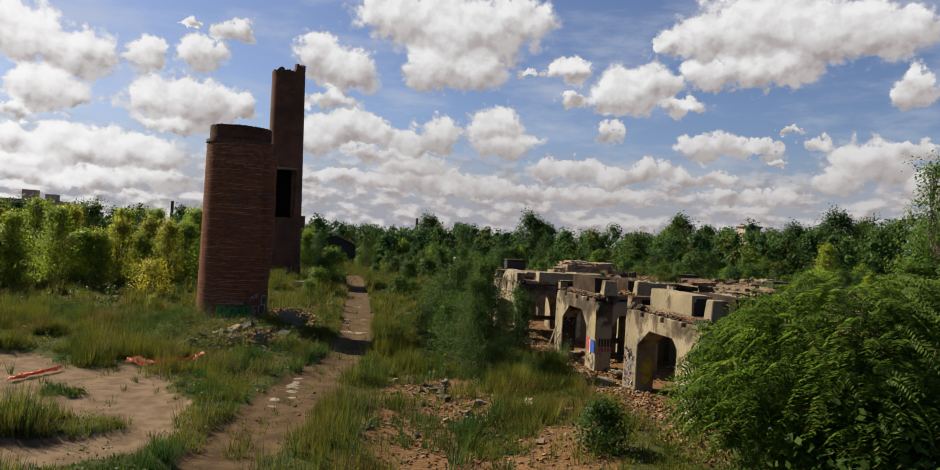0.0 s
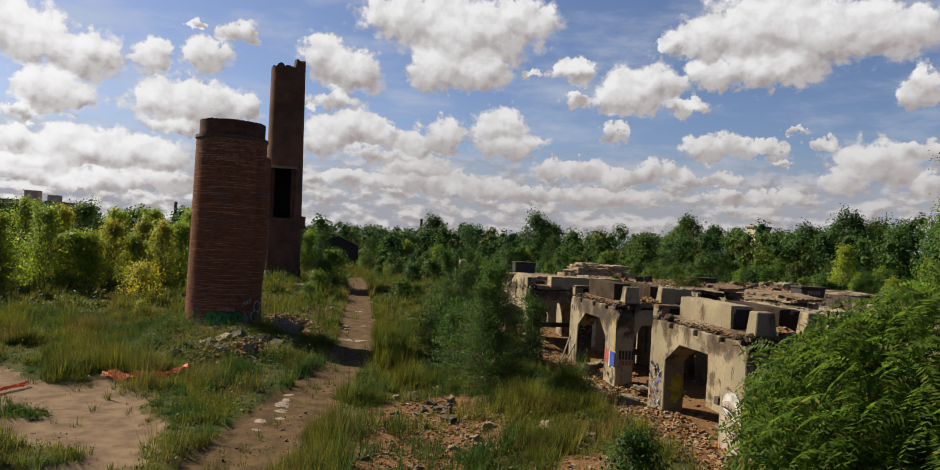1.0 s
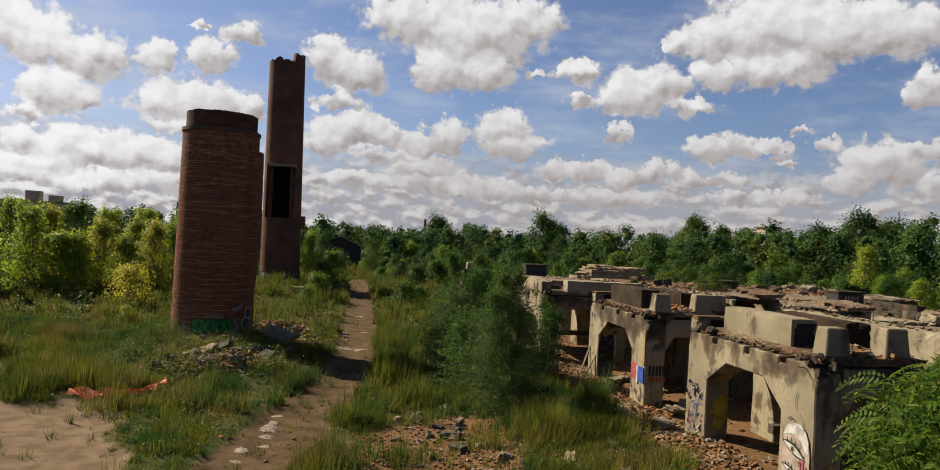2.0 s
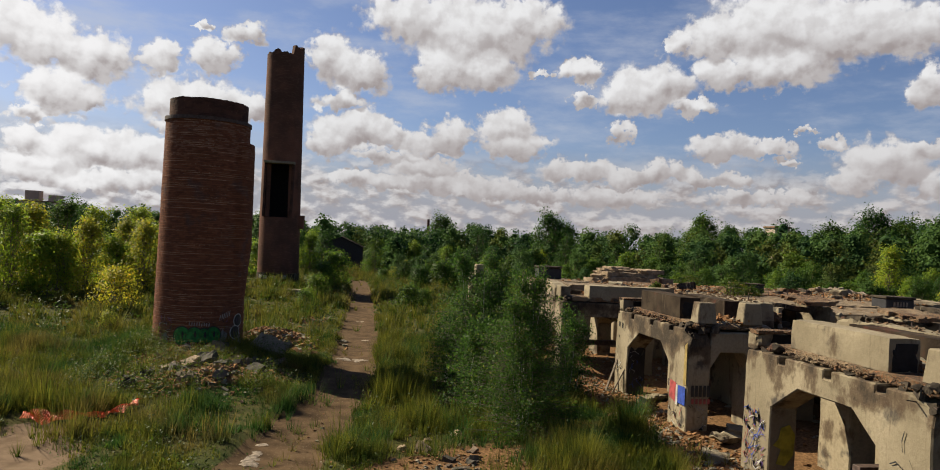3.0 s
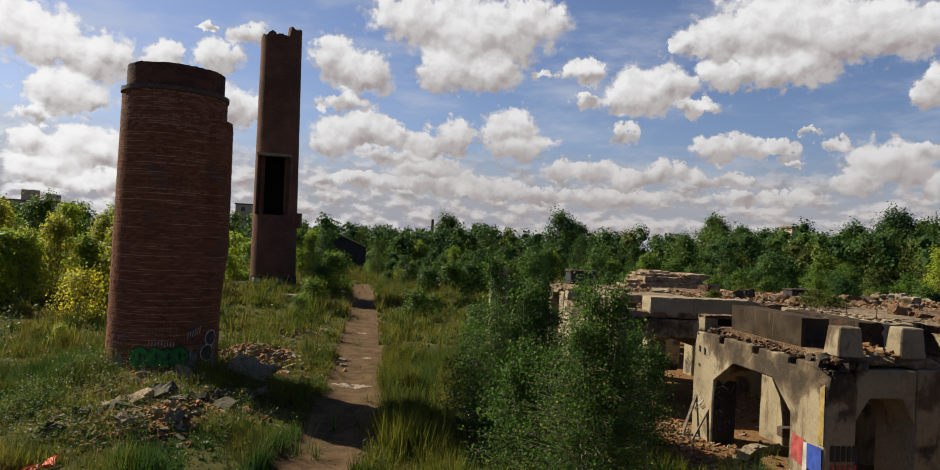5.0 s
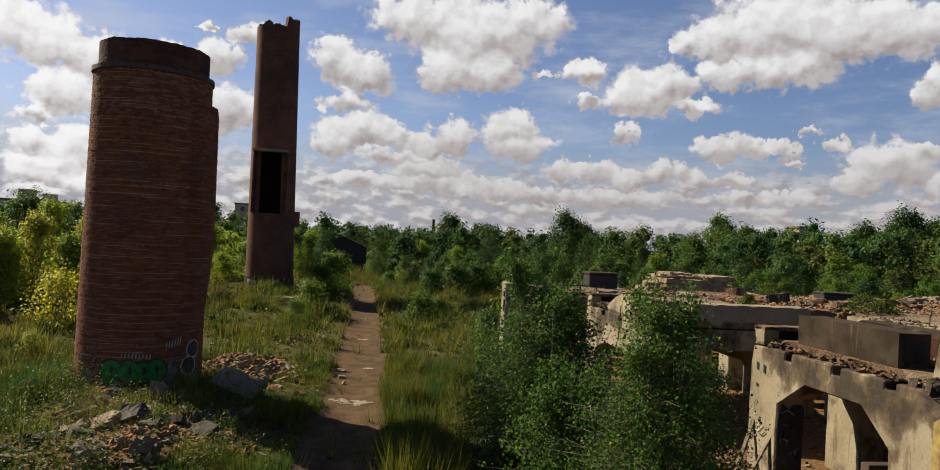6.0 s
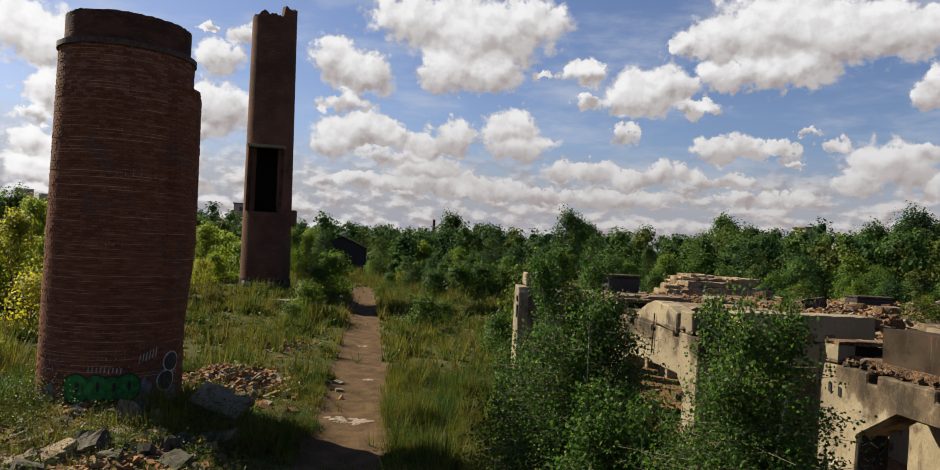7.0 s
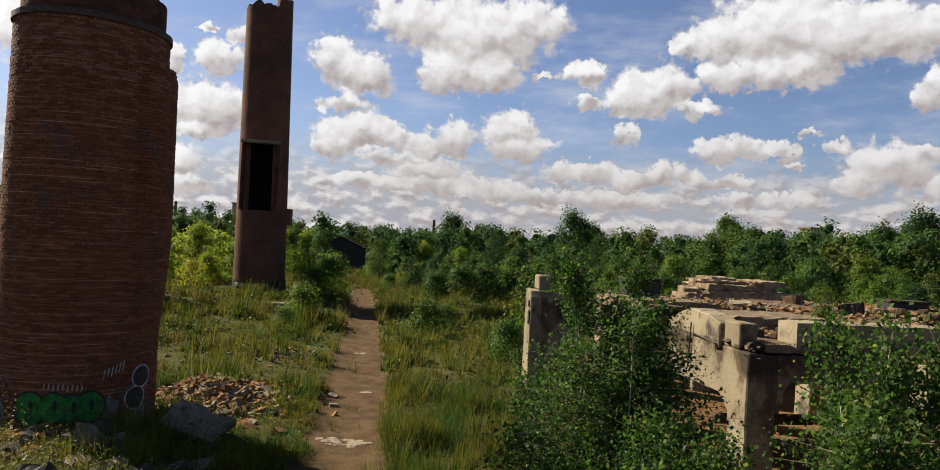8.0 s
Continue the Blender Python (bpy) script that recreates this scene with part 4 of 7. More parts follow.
def build_frame(x0, y0, label, seed, long=6.0, wide=2.9, z0=0.0, top=3.38, soot=True, cross=False):
    """A table-like foundation frame, its near corner at (x0, y0)."""
    root = thing("concrete_ruin", (x0, y0, z0), label, "ruin", "row of concrete frames")
    t = 0.72
    y1 = long
    walls = []
    for k, xa in enumerate((0.0, wide - t)):
        notches = ((1.15, 1.42, 0.16), (2.7, 2.95, 0.2), (4.35, 4.6, 0.2)) if k == 0 else ((2.0, 2.3, 0.15),)
        near = 0.80 if cross else 1.25
        o = arch_outline(0.0, y1, near, y1 - 1.2, 1.92, 1.9, near + 0.4, y1 - 2.2, 2.25, top, notches) if cross else arch_outline(0.0, y1, near, y1 - 1.2, 2.12, 2.1, near + 0.8, y1 - 2.2, 2.75, top, notches)
        bm = extrude_outline(o, 0, xa, xa + t, 0.022, seed + k)
        if k == 0:
            for corner, size in ((Vector((0, 0, top)), 0.12 if cross else 0.42), (Vector((0, y1, top)), 0.14), (Vector((t, 0, top)), 0.2 if cross else 0.35)):
                for v in bm.verts:
                    off = v.co - corner
                    deep = size * (1 + 0.5 * noise.noise(v.co * 3)) - (abs(off.x) + abs(off.y) + abs(off.z))
                    if deep > 0:
                        v.co += Vector((0.5 if corner.x == 0 else -0.3, 0.4 if corner.y == 0 else -0.4, -0.7)) * deep * 0.7
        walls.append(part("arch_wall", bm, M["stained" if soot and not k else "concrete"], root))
    for k, ya in enumerate((0.05, y1 - 0.85)):
        o = [(t, 2.15), (t, top - 0.04), (wide - t, top - 0.04), (wide - t, 2.15), (wide - t - 0.3, 2.72), (t + 0.35, 2.72)]
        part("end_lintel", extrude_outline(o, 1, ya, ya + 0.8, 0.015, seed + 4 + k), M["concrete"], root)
    part("slab", block(t - 0.02, wide - t + 0.02, 0.86, y1 - 0.86, top - 0.42, top - 0.08, 0.03, 5, 0.04, seed + 7), M["deck"], root)
    part("topping", ragged(0.30, wide - 0.02, 0.08, y1 - 0.46, top + 0.004, top + 0.20, 0.24, seed + 8, 0.17), M["deck"], root, "crumbling brown topping")
    crumbs = random.Random(seed + 50)
    verts, faces = scatter_boxes(crumbs, 170, lambda: (abs(crumbs.gauss(0, 0.14)) + 0.12, crumbs.uniform(0.1, y1 - 0.2), top + 0.03 + crumbs.uniform(0, 0.09)), 0.15)
    tagged(part_mesh("crumb_litter", mesh_from("crumb_litter", verts, faces, M["deck"]), root, "sooty crumbs along the broken edge"), kind="stuff")
    tm = M["smoked" if soot else "stained"]
    low, top = top, top + 0.19
    if cross:
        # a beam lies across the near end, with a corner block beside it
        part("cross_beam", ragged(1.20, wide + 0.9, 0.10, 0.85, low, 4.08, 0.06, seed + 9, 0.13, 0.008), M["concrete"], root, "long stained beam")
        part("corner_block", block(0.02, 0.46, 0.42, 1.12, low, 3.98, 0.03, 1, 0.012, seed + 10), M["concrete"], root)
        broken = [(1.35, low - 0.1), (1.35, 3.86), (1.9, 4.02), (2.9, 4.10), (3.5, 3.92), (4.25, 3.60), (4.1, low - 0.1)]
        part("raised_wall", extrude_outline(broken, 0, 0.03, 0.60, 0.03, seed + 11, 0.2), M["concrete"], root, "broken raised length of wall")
        part("upstand", ragged(1.0, wide - 0.2, 2.6, 4.6, top, 3.95, 0.2, seed + 12), M["pale_deck"], root)
        rod = bmesh.new()
        limb(rod, Vector((-0.05, 2.75, 2.55)), Vector((-0.03, 2.70, 3.72)), 0.022, 0.020, 6)
        limb(rod, Vector((-0.06, 2.70, 3.50)), Vector((-0.02, 1.45, 3.38)), 0.018, 0.016, 6)
        part("rebar", rod, M["iron"], root, "rusty bar along the wall")
        for k, (bx, by) in enumerate(((0.95, 1.6), (2.1, 1.7), (3.2, 1.9))):
            part("socket_ring", ring_wall(0.26, 0.34, 0.0, 0.20, 0, 20), M["soot"], root, "round rusty socket").matrix_local = pose(bx, by, top)
    else:
        part("upstand", ragged(0.42, 1.12, 1.6, 4.75, top, 4.26, 0.02, seed + 9, 0.1, 0.004), tm, root, "stained upstand block")
        # solid black block on the end face, painting in the dark of a hollow
        part("pocket_lining", ragged(0.50, 1.06, 1.588, 1.70, top + 0.02, 4.16, 0.10, seed + 17, 0.08, 0.004), M["black"], root, "black fill for the dark hollow end")
        part("upstand", ragged(wide - 0.75, wide - 0.05, 1.9, 5.0, top, 4.18, 0.10, seed + 10, 0.12, 0.008), M["smoked"], root)
        part("saddle", block(0.33, 0.98, 0.18, 0.68, top, 4.22, 0.025, 1, 0.012, seed + 11, 0.2), M["concrete"], root, "tapered pale saddle block")
        part("saddle", block(1.84, 2.50, 0.18, 0.68, top, 4.25, 0.025, 1, 0.012, seed + 12, 0.2), M["concrete"], root, "tapered pale saddle block")
    if not cross:
        for k, (bx, by, bz, w) in enumerate(((0.10, 0.02, low - 0.30, 0.34), (0.42, 0.0, low - 0.14, 0.40), (0.78, 0.02, low - 0.10, 0.30), (0.02, 0.34, low - 0.12, 0.30), (0.05, 0.75, low - 0.08, 0.26), (0.02, y1 - 0.30, low - 0.16, 0.30), (0.0, y1 - 0.85, low - 0.10, 0.24), (0.02, 2.1, low - 0.06, 0.22))):
            w *= 0.75
            bm = ragged(-w / 2, w / 2, -0.11, 0.10, 0.02, 0.22, 0.16, seed + 60 + k, 0.06, 0.02)
            bmesh.ops.transform(bm, matrix=pose(bx + 0.1, by + 0.1, bz, 12 * k - 20, 9, 25 * k), verts=bm.verts[:])
            part("broken_lump", bm, M["soot"], root, "sooty broken corner")
    part("end_block", ragged(0.04, 0.44, y1 - 0.46, y1 - 0.02, low, low + 0.40, 0.07, seed + 13, 0.1), M["concrete"], root)
    # the pocket is a solid block; its black replaces the shade inside
    pocket = part("pocket_lining", ragged(0.46, 1.20, y1 - 0.34, y1 - 0.04, low, low + 0.36, 0.03, seed + 15, 0.1), M["black"], root, "black fill for the dark open pocket")
    part("pocket_lid", ragged(0.02, 1.30, y1 - 0.50, y1 - 0.02, low + 0.40, low + 0.49, 0.09, seed + 16, 0.1), M["deck"], pocket)
    top = top + 0.05
    part("tie_beam", block(t, wide - t, 2.6, 2.85, 1.15, 1.38, 0.01, 1, 0.005, seed + 14), M["iron"], root, "rusty steel tie beam")
    rng = random.Random(seed)
    for k in range(9):
        lump = stone(rng.uniform(0.18, 0.45), seed + 30 + k, 0.6)
        bmesh.ops.translate(lump, verts=lump.verts[:], vec=(rng.choice((rng.uniform(0.1, 0.4), rng.uniform(1.2, wide - 0.9))), rng.choice((rng.uniform(0.2, 0.9), rng.uniform(4.9, y1 - 0.3))), low + 0.12))
        part("broken_lump", lump, M["soot"], root)
    for k in range(7):
        rod = bmesh.new()
        p = Vector((rng.uniform(0.05, 0.5), rng.uniform(0.05, 0.5), low - 0.12))
        limb(rod, p, p + Vector((rng.uniform(-0.3, 0.1), rng.uniform(-0.35, 0.1), rng.uniform(-0.05, 0.25))), 0.012, 0.010, 5)
        part("rebar", rod, M["iron"], walls[0], "bent rusty rebar")
    # bits of brick lying on the top
    verts, faces = scatter_boxes(rng, 260, lambda: (rng.uniform(1.2, wide - 0.8), rng.uniform(0.15, y1 - 0.6), top - 0.03 + rng.uniform(0, 0.12)), 0.22)
    tagged(part_mesh("rubble", mesh_from("rubble", verts, faces, M["rubble"]), root, "broken brick lying on the slab"), kind="stuff")
    return root


CUBE = np.array([(-1, -1, -1), (1, -1, -1), (1, 1, -1), (-1, 1, -1), (-1, -1, 1), (1, -1, 1), (1, 1, 1), (-1, 1, 1)]) * 0.5
CUBE_FACES = np.array([(0, 3, 2, 1), (4, 5, 6, 7), (0, 1, 5, 4), (1, 2, 6, 5), (2, 3, 7, 6), (3, 0, 4, 7)])


def scatter_boxes(rng, count, where, size):
    verts, faces = [], []
    for k in range(count):
        x, y, z = where()
        s = size * rng.uniform(0.35, 1.0)
        m = Matrix.LocRotScale((x, y, z), Euler((rng.uniform(-0.5, 0.5), rng.uniform(-0.5, 0.5), rng.uniform(0, 6.28))), (s, s * rng.uniform(0.35, 0.7), s * rng.uniform(0.2, 0.45)))
        faces.append(CUBE_FACES + len(verts))
        verts.extend((m @ Vector(c * np.array((1, 1, 1 + 0.2 * ((k * 7) % 3 - 1))))) for c in CUBE)
    return np.array([tuple(v) for v in verts]), np.concatenate(faces)


frame_near = build_frame(12.15, 21.3, "stained concrete frame with chamfered arches and painted eyes", 20, soot=False)
frame_mid = build_frame(12.15, 30.42, "stained concrete frame with arches, sooty upstand and red and blue paint", 40)
frame_far = build_frame(10.85, 39.45, "pale concrete frame with a broken raised wall behind saplings", 60, long=6.4, wide=4.2, soot=False, cross=True)


def paint_on_frame(root, name, cells, mat, x=-0.014, label=""):
    """Flat paint on the side that faces the track: outline of (y, z)."""
    bm = bmesh.new()
    f = bm.faces.new([bm.verts.new((x, y, z)) for y, z in cells])
    geo = bmesh.ops.extrude_face_region(bm, geom=[f])
    for v in (g for g in geo["geom"] if isinstance(g, bmesh.types.BMVert)):
        v.co.x -= 0.004
    bmesh.ops.recalc_face_normals(bm, faces=bm.faces[:])
    return part(name, bm, mat, root.children[0], label)


def oval_yz(y, z, ry, rz, n=20):
    return [(y + ry * math.cos(2 * math.pi * k / n), z + rz * math.sin(2 * math.pi * k / n)) for k in range(n)]


paint_on_frame(frame_mid, "paint_patch", [(0.05, 1.08), (0.52, 1.08), (0.54, 1.62), (0.06, 1.64)], M["blue_paint"], -0.03, "blue painted patch")
paint_on_frame(frame_mid, "paint_patch", [(0.52, 1.0), (0.68, 1.0), (0.66, 1.62), (0.55, 1.62)], M["white_paint"], -0.034)
paint_on_frame(frame_mid, "paint_patch", [(0.68, 1.05), (1.12, 1.15), (1.08, 1.70), (0.66, 1.66)], M["red_paint"], -0.03, "red painted patch")


def almond(y0, z0, y1, z1, up, down, n=9):
    """The outline of a painted eye between its two corners."""
    way = Vector((y1 - y0, z1 - z0))
    side = Vector((-way.y, way.x)).normalized()
    if side.y < 0:
        side = -side
    rim = []
    for k in range(n):
        f = k / n
        rim.append(Vector((y0, z0)) + way * f + side * up * math.sin(math.pi * f) ** 0.8)
    for k in range(n):
        f = 1 - k / n
        rim.append(Vector((y0, z0)) + way * f - side * down * math.sin(math.pi * f) ** 0.9)
    return [tuple(p) for p in rim]


paint_on_frame(frame_near, "paint_patch", [(0.06, 0.3), (1.04, 0.3), (1.06, 1.50), (1.0, 1.70), (0.84, 1.88), (0.62, 1.97), (0.42, 1.98), (0.24, 1.88), (0.12, 1.68), (0.07, 1.4)], M["pink_paint"], -0.026, "pale pink painted face")
paint_on_frame(frame_near, "paint_brow", [(1.04, 1.62), (0.98, 1.76), (0.84, 1.90), (0.62, 1.98), (0.42, 1.98), (0.24, 1.88), (0.13, 1.68), (0.10, 1.40), (0.22, 1.42), (0.36, 1.60), (0.56, 1.72), (0.80, 1.70)], M["white_paint"], -0.032, "white painted brow")
for y0, z0, y1, z1, g in ((1.0, 1.46, 0.26, 1.24, 1.0), (0.98, 0.92, 0.46, 0.76, 0.72)):
    ym, zm = (y0 + y1) / 2, (z0 + z1) / 2
    paint_on_frame(frame_near, "paint_lash", almond(y0 + 0.05, z0 + 0.03, y1 - 0.06, z1 - 0.03, 0.15 * g, 0.10 * g), M["black_paint"], -0.038, "black painted lashes")
    paint_on_frame(frame_near, "paint_lid", almond(y0, z0 + 0.02, y1, z1 + 0.0, 0.075 * g, 0.070 * g), M["white_paint"], -0.044)
    paint_on_frame(frame_near, "paint_iris", oval_yz(ym + 0.02, zm + 0.015, 0.08 * g, 0.072 * g), M["ochre_paint"], -0.050)
    paint_on_frame(frame_near, "paint_pupil", oval_yz(ym + 0.02, zm + 0.02, 0.04 * g, 0.045 * g, 12), M["black_paint"], -0.056)
    for k in range(6):
        f = k / 5
        y, z = y0 + (y1 - y0) * f, z0 + (z1 - z0) * f + 0.17 * g * math.sin(math.pi * f)
        paint_on_frame(frame_near, "paint_stroke", [(y, z), (y + 0.03, z + 0.01), (y + 0.06 - 0.10 * f, z + 0.11 * g)], M["black_paint"], -0.040)
for k, (y, w, top, low) in enumerate(((0.34, 0.05, 1.16, 0.86), (0.24, 0.06, 1.22, 0.70), (0.15, 0.04, 1.10, 0.56), (0.42, 0.03, 1.14, 0.98))):
    paint_on_frame(frame_near, "paint_drip", [(y, top), (y + w, top + 0.03), (y + w * 0.7, low + 0.1), (y + w * 0.4, low)], M["red_paint"], -0.042, "red painted drip")
def paint_end(root, name, outline, mat, y=-0.03, label=""):
    """Flat paint on the end that faces the start of the track: outline of (x, z)."""
    bm = bmesh.new()
    f = bm.faces.new([bm.verts.new((x, y, z)) for x, z in outline])
    geo = bmesh.ops.extrude_face_region(bm, geom=[f])
    for v in (g for g in geo["geom"] if isinstance(g, bmesh.types.BMVert)):
        v.co.y -= 0.004
    bmesh.ops.recalc_face_normals(bm, faces=bm.faces[:])
    return part(name, bm, mat, root.children[0], label)


def scribble(root, paint, a0, a1, z0, z1, count, colours, seed, flat):
    """Loose strokes of paint."""
    rng = random.Random(seed)
    for k in range(count):
        a, z = rng.uniform(a0, a1), rng.uniform(z0, z1)
        ang, ln, w = rng.uniform(0, 3.14), rng.uniform(0.10, 0.40), rng.uniform(0.006, 0.015)
        dx, dz = math.cos(ang) * ln / 2, math.sin(ang) * ln / 2
        bx, bz = -math.sin(ang) * rng.uniform(-0.1, 0.1), math.cos(ang) * rng.uniform(-0.1, 0.1)
        mid = (a + bx, z + bz)
        o = [(a - dx, z - dz), (mid[0] + w, mid[1] - w), (a + dx, z + dz), (a + dx + w, z + dz + w), (mid[0] + w * 2, mid[1] + w), (a - dx + w, z - dz + w)]
        paint(root, "paint_stroke", o, M[colours[k % len(colours)]], flat - 0.002 * (k % 5))


scribble(frame_near, paint_on_frame, 5.0, 5.85, 0.5, 1.9, 90, ("purple_paint", "red_paint", "blue_paint", "white_paint", "black_paint"), 31, -0.026)
scribble(frame_near, paint_on_frame, 0.3, 0.9, 1.9, 2.6, 5, ("black_paint",), 32, -0.026)
scribble(frame_mid, paint_on_frame, 0.15, 1.1, 0.4, 1.0, 12, ("black_paint", "red_paint", "white_paint"), 33, -0.026)
scribble(frame_mid, paint_on_frame, 5.1, 5.8, 0.5, 2.0, 10, ("white_paint", "black_paint"), 34, -0.026)
# black over the far jamb paints in its shade, under the sprayed strokes
paint_end(frame_mid, "soot_stain", [(0.03, -0.2), (0.69, -0.2), (0.69, 2.05), (0.5, 2.2), (0.3, 2.0), (0.12, 2.15), (0.03, 1.7)], M["black_paint"], 4.79, "black patch for the shaded, sprayed jamb")
scribble(frame_mid, paint_end, 0.08, 0.64, 0.5, 1.9, 16, ("white_paint", "blue_paint"), 36, 4.78)
scribble(frame_mid, paint_end, 0.1, 0.68, 0.4, 1.2, 14, ("white_paint", "black_paint"), 35, -0.026)
for k in range(5):
    paint_end(frame_mid, "writing_bar", [(0.12 + 0.13 * k, 1.38), (0.21 + 0.13 * k, 1.38), (0.21 + 0.13 * k, 1.72), (0.12 + 0.13 * k, 1.72)], M["black_paint"], -0.03)
    paint_end(frame_mid, "writing_bar", [(0.14 + 0.13 * k, 1.16), (0.22 + 0.13 * k, 1.16), (0.22 + 0.13 * k, 1.32), (0.14 + 0.13 * k, 1.32)], M["red_paint"], -0.03)
# flat black patches paint in the dark of small holes
for y, z, h in ((5.62, 2.78, 0.20), (5.32, 2.74, 0.22), (5.60, 2.36, 0.10)):
    paint_on_frame(frame_mid, "wall_hole", [(y, z), (y + 0.09, z + 0.01), (y + 0.10, z + h), (y + 0.01, z + h - 0.02)], M["black"], -0.014, "flat black patch for a small hole")
paint_on_frame(frame_mid, "paint_run", [(0.02, 1.7), (0.22, 1.7), (0.2, 2.9), (0.05, 3.0)], M["ochre_paint"], -0.026, "yellow-brown run")
paint_end(frame_far, "paint_patch", [(3.50, 0.5), (3.72, 0.5), (3.70, 2.4), (3.52, 2.4)], M["white_paint"], -0.03, "white painted strip")
paint_end(frame_near, "paint_blob", [(0.05, 0.3), (0.75, 0.3), (0.8, 0.9), (0.45, 1.25), (0.1, 1.0)], M["ochre_paint"], -0.03)
# painted shape on the far jamb of the near arch
paint_end(frame_near, "paint_blob", [(0.18, 0.75), (0.42, 0.7), (0.62, 0.95), (0.66, 1.45), (0.5, 1.7), (0.28, 1.62), (0.22, 1.35), (0.08, 1.2), (0.3, 1.1)], M["yellow_paint"], 4.765, "yellow painted shape")


# ---------------------------------------------------------------- decks and broken slabs behind the frames
def deck(name, x0, x1, y0, y1, z0, z1, label, seed, mat=None, wear=0.07):
    ob = thing(name, ((x0 + x1) / 2, (y0 + y1) / 2, z0), label, "slab", "broken slabs")
    cx, cy = (x0 + x1) / 2, (y0 + y1) / 2
    part("slab", ragged(x0 - cx, x1 - cx, y0 - cy, y1 - cy, 0, z1 - z0, 0.22, seed, 0.3, wear), mat or M["deck"], ob)
    return ob


def on_legs(ob, half_x, half_y, z0, seed):
    for k, (sx, sy) in enumerate(((-1, -1), (1, -1), (-1, 1), (1, 1), (-1, 0), (1, 0))):
        part("pier", block(sx * half_x - 0.45, sx * half_x + 0.45, sy * half_y - 0.5, sy * half_y + 0.5, -z0, 0.02, 0.04, 1, 0.03, seed + k), M["concrete"], ob)


def broken_deck(x0, x1, y0, y1, z, label, seed, nx, ny, holes=0.15, mat="deck", bits=5.5, lumps=0.09):
    """A deck of slabs on piers, some sunk, tilted or fallen in, with ribs standing on it."""
    rng = random.Random(seed)
    cx, cy = (x0 + x1) / 2, (y0 + y1) / 2
    root = thing("broken_deck", (cx, cy, 0), label, "deck", "broken decks")
    sx, sy = (x1 - x0) / nx, (y1 - y0) / ny
    for a in range(nx):
        for b in range(ny):
            if rng.random() < holes:
                continue
            ux, uy = x0 - cx + a * sx, y0 - cy + b * sy
            e = [rng.uniform(0.0, 0.22) for _ in range(4)]
            dz = rng.uniform(-0.12, 0.06)
            bm = ragged(ux + e[0], ux + sx - e[1], uy + e[2], uy + sy - e[3], z - 0.42 + dz, z + dz, 0.26, seed + a * 17 + b, 0.26, 0.04)
            tilt = Matrix.Translation((ux, uy, z)) @ Euler((rng.uniform(-0.025, 0.025), rng.uniform(-0.025, 0.025), 0)).to_matrix().to_4x4() @ Matrix.Translation((-ux, -uy, -z))
            bmesh.ops.transform(bm, matrix=tilt, verts=bm.verts[:])
            part("slab", bm, M[mat if rng.random() < 0.88 else "concrete"], root)
            if rng.random() < 0.11:
                w = rng.uniform(0.5, 0.9)
                part("rib", ragged(ux + 0.1, ux + w, uy + 0.2, uy + sy * rng.uniform(0.5, 0.95), z + dz - 0.02, z + rng.uniform(0.18, 0.4), 0.16, seed + a + b), M[rng.choice(("soot", "soot", "concrete"))], root)
    for a in range(nx + 1):
        for b in range(ny + 1):
            if a not in (0, nx) and b not in (0, ny):
                continue
            px, py = x0 - cx + a * sx, y0 - cy + b * sy
            px, py = min(max(px, x0 - cx + 0.5), x1 - cx - 0.5), min(max(py, y0 - cy + 0.5), y1 - cy - 0.5)
            part("pier", block(px - 0.4, px + 0.4, py - 0.4, py + 0.4, -0.2, z - 0.40, 0.04, 1, 0.03, seed + a * 3 + b), M["concrete"], root)
    for k in range(int((x1 - x0) * (y1 - y0) * lumps)):
        px, py, w, l, h = rng.uniform(x0 - cx + 0.6, x1 - cx - 0.8), rng.uniform(y0 - cy + 0.6, y1 - cy - 0.8), rng.uniform(0.3, 0.9), rng.uniform(0.4, 1.5), rng.uniform(0.12, 0.42)
        bm = ragged(-w / 2, w / 2, -l / 2, l / 2, -0.1, h, 0.2, seed + 300 + k, 0.2, 0.03)
        bmesh.ops.transform(bm, matrix=pose(px, py, z, rng.uniform(-9, 9), rng.uniform(-9, 9), rng.uniform(0, 180)), verts=bm.verts[:])
        part("fallen_block", bm, M[rng.choice(("soot", "deck", "concrete", "deck"))], root)
    spots = [(rng.uniform(x0 - cx, x1 - cx), rng.uniform(y0 - cy, y1 - cy), z + 0.02) for _ in range(int((x1 - x0) * (y1 - y0) * bits))]
    it = iter(spots)
    v, f = scatter_boxes(rng, len(spots), lambda: next(it), 0.24)
    tagged(part_mesh("rubble", mesh_from("rubble", v, f, M["rubble"]), root, "broken brick on the deck"), kind="stuff")
    return root


broken_deck(16.6, 20.4, 20.5, 46.5, 3.15, "broken concrete deck with gaps and fallen slabs", 71, 2, 11, 0.34)
d = broken_deck(21.0, 31.0, 26.5, 45.0, 3.56, "pale concrete deck with white painted edge", 81, 3, 4, 0.0, "pale_deck", 0.5, 0.03)
for k in range(16):
    part("paint_patch", block(-5.16, -5.12, -9.1 + 0.26 * k, -8.9 + 0.26 * k, 3.16 + 0.05 * (k % 3), 3.52 - 0.04 * (k % 2), 0.0, 0, 0.0, 0), M["white_paint"], d, "white painted bar")
rng = random.Random(15)
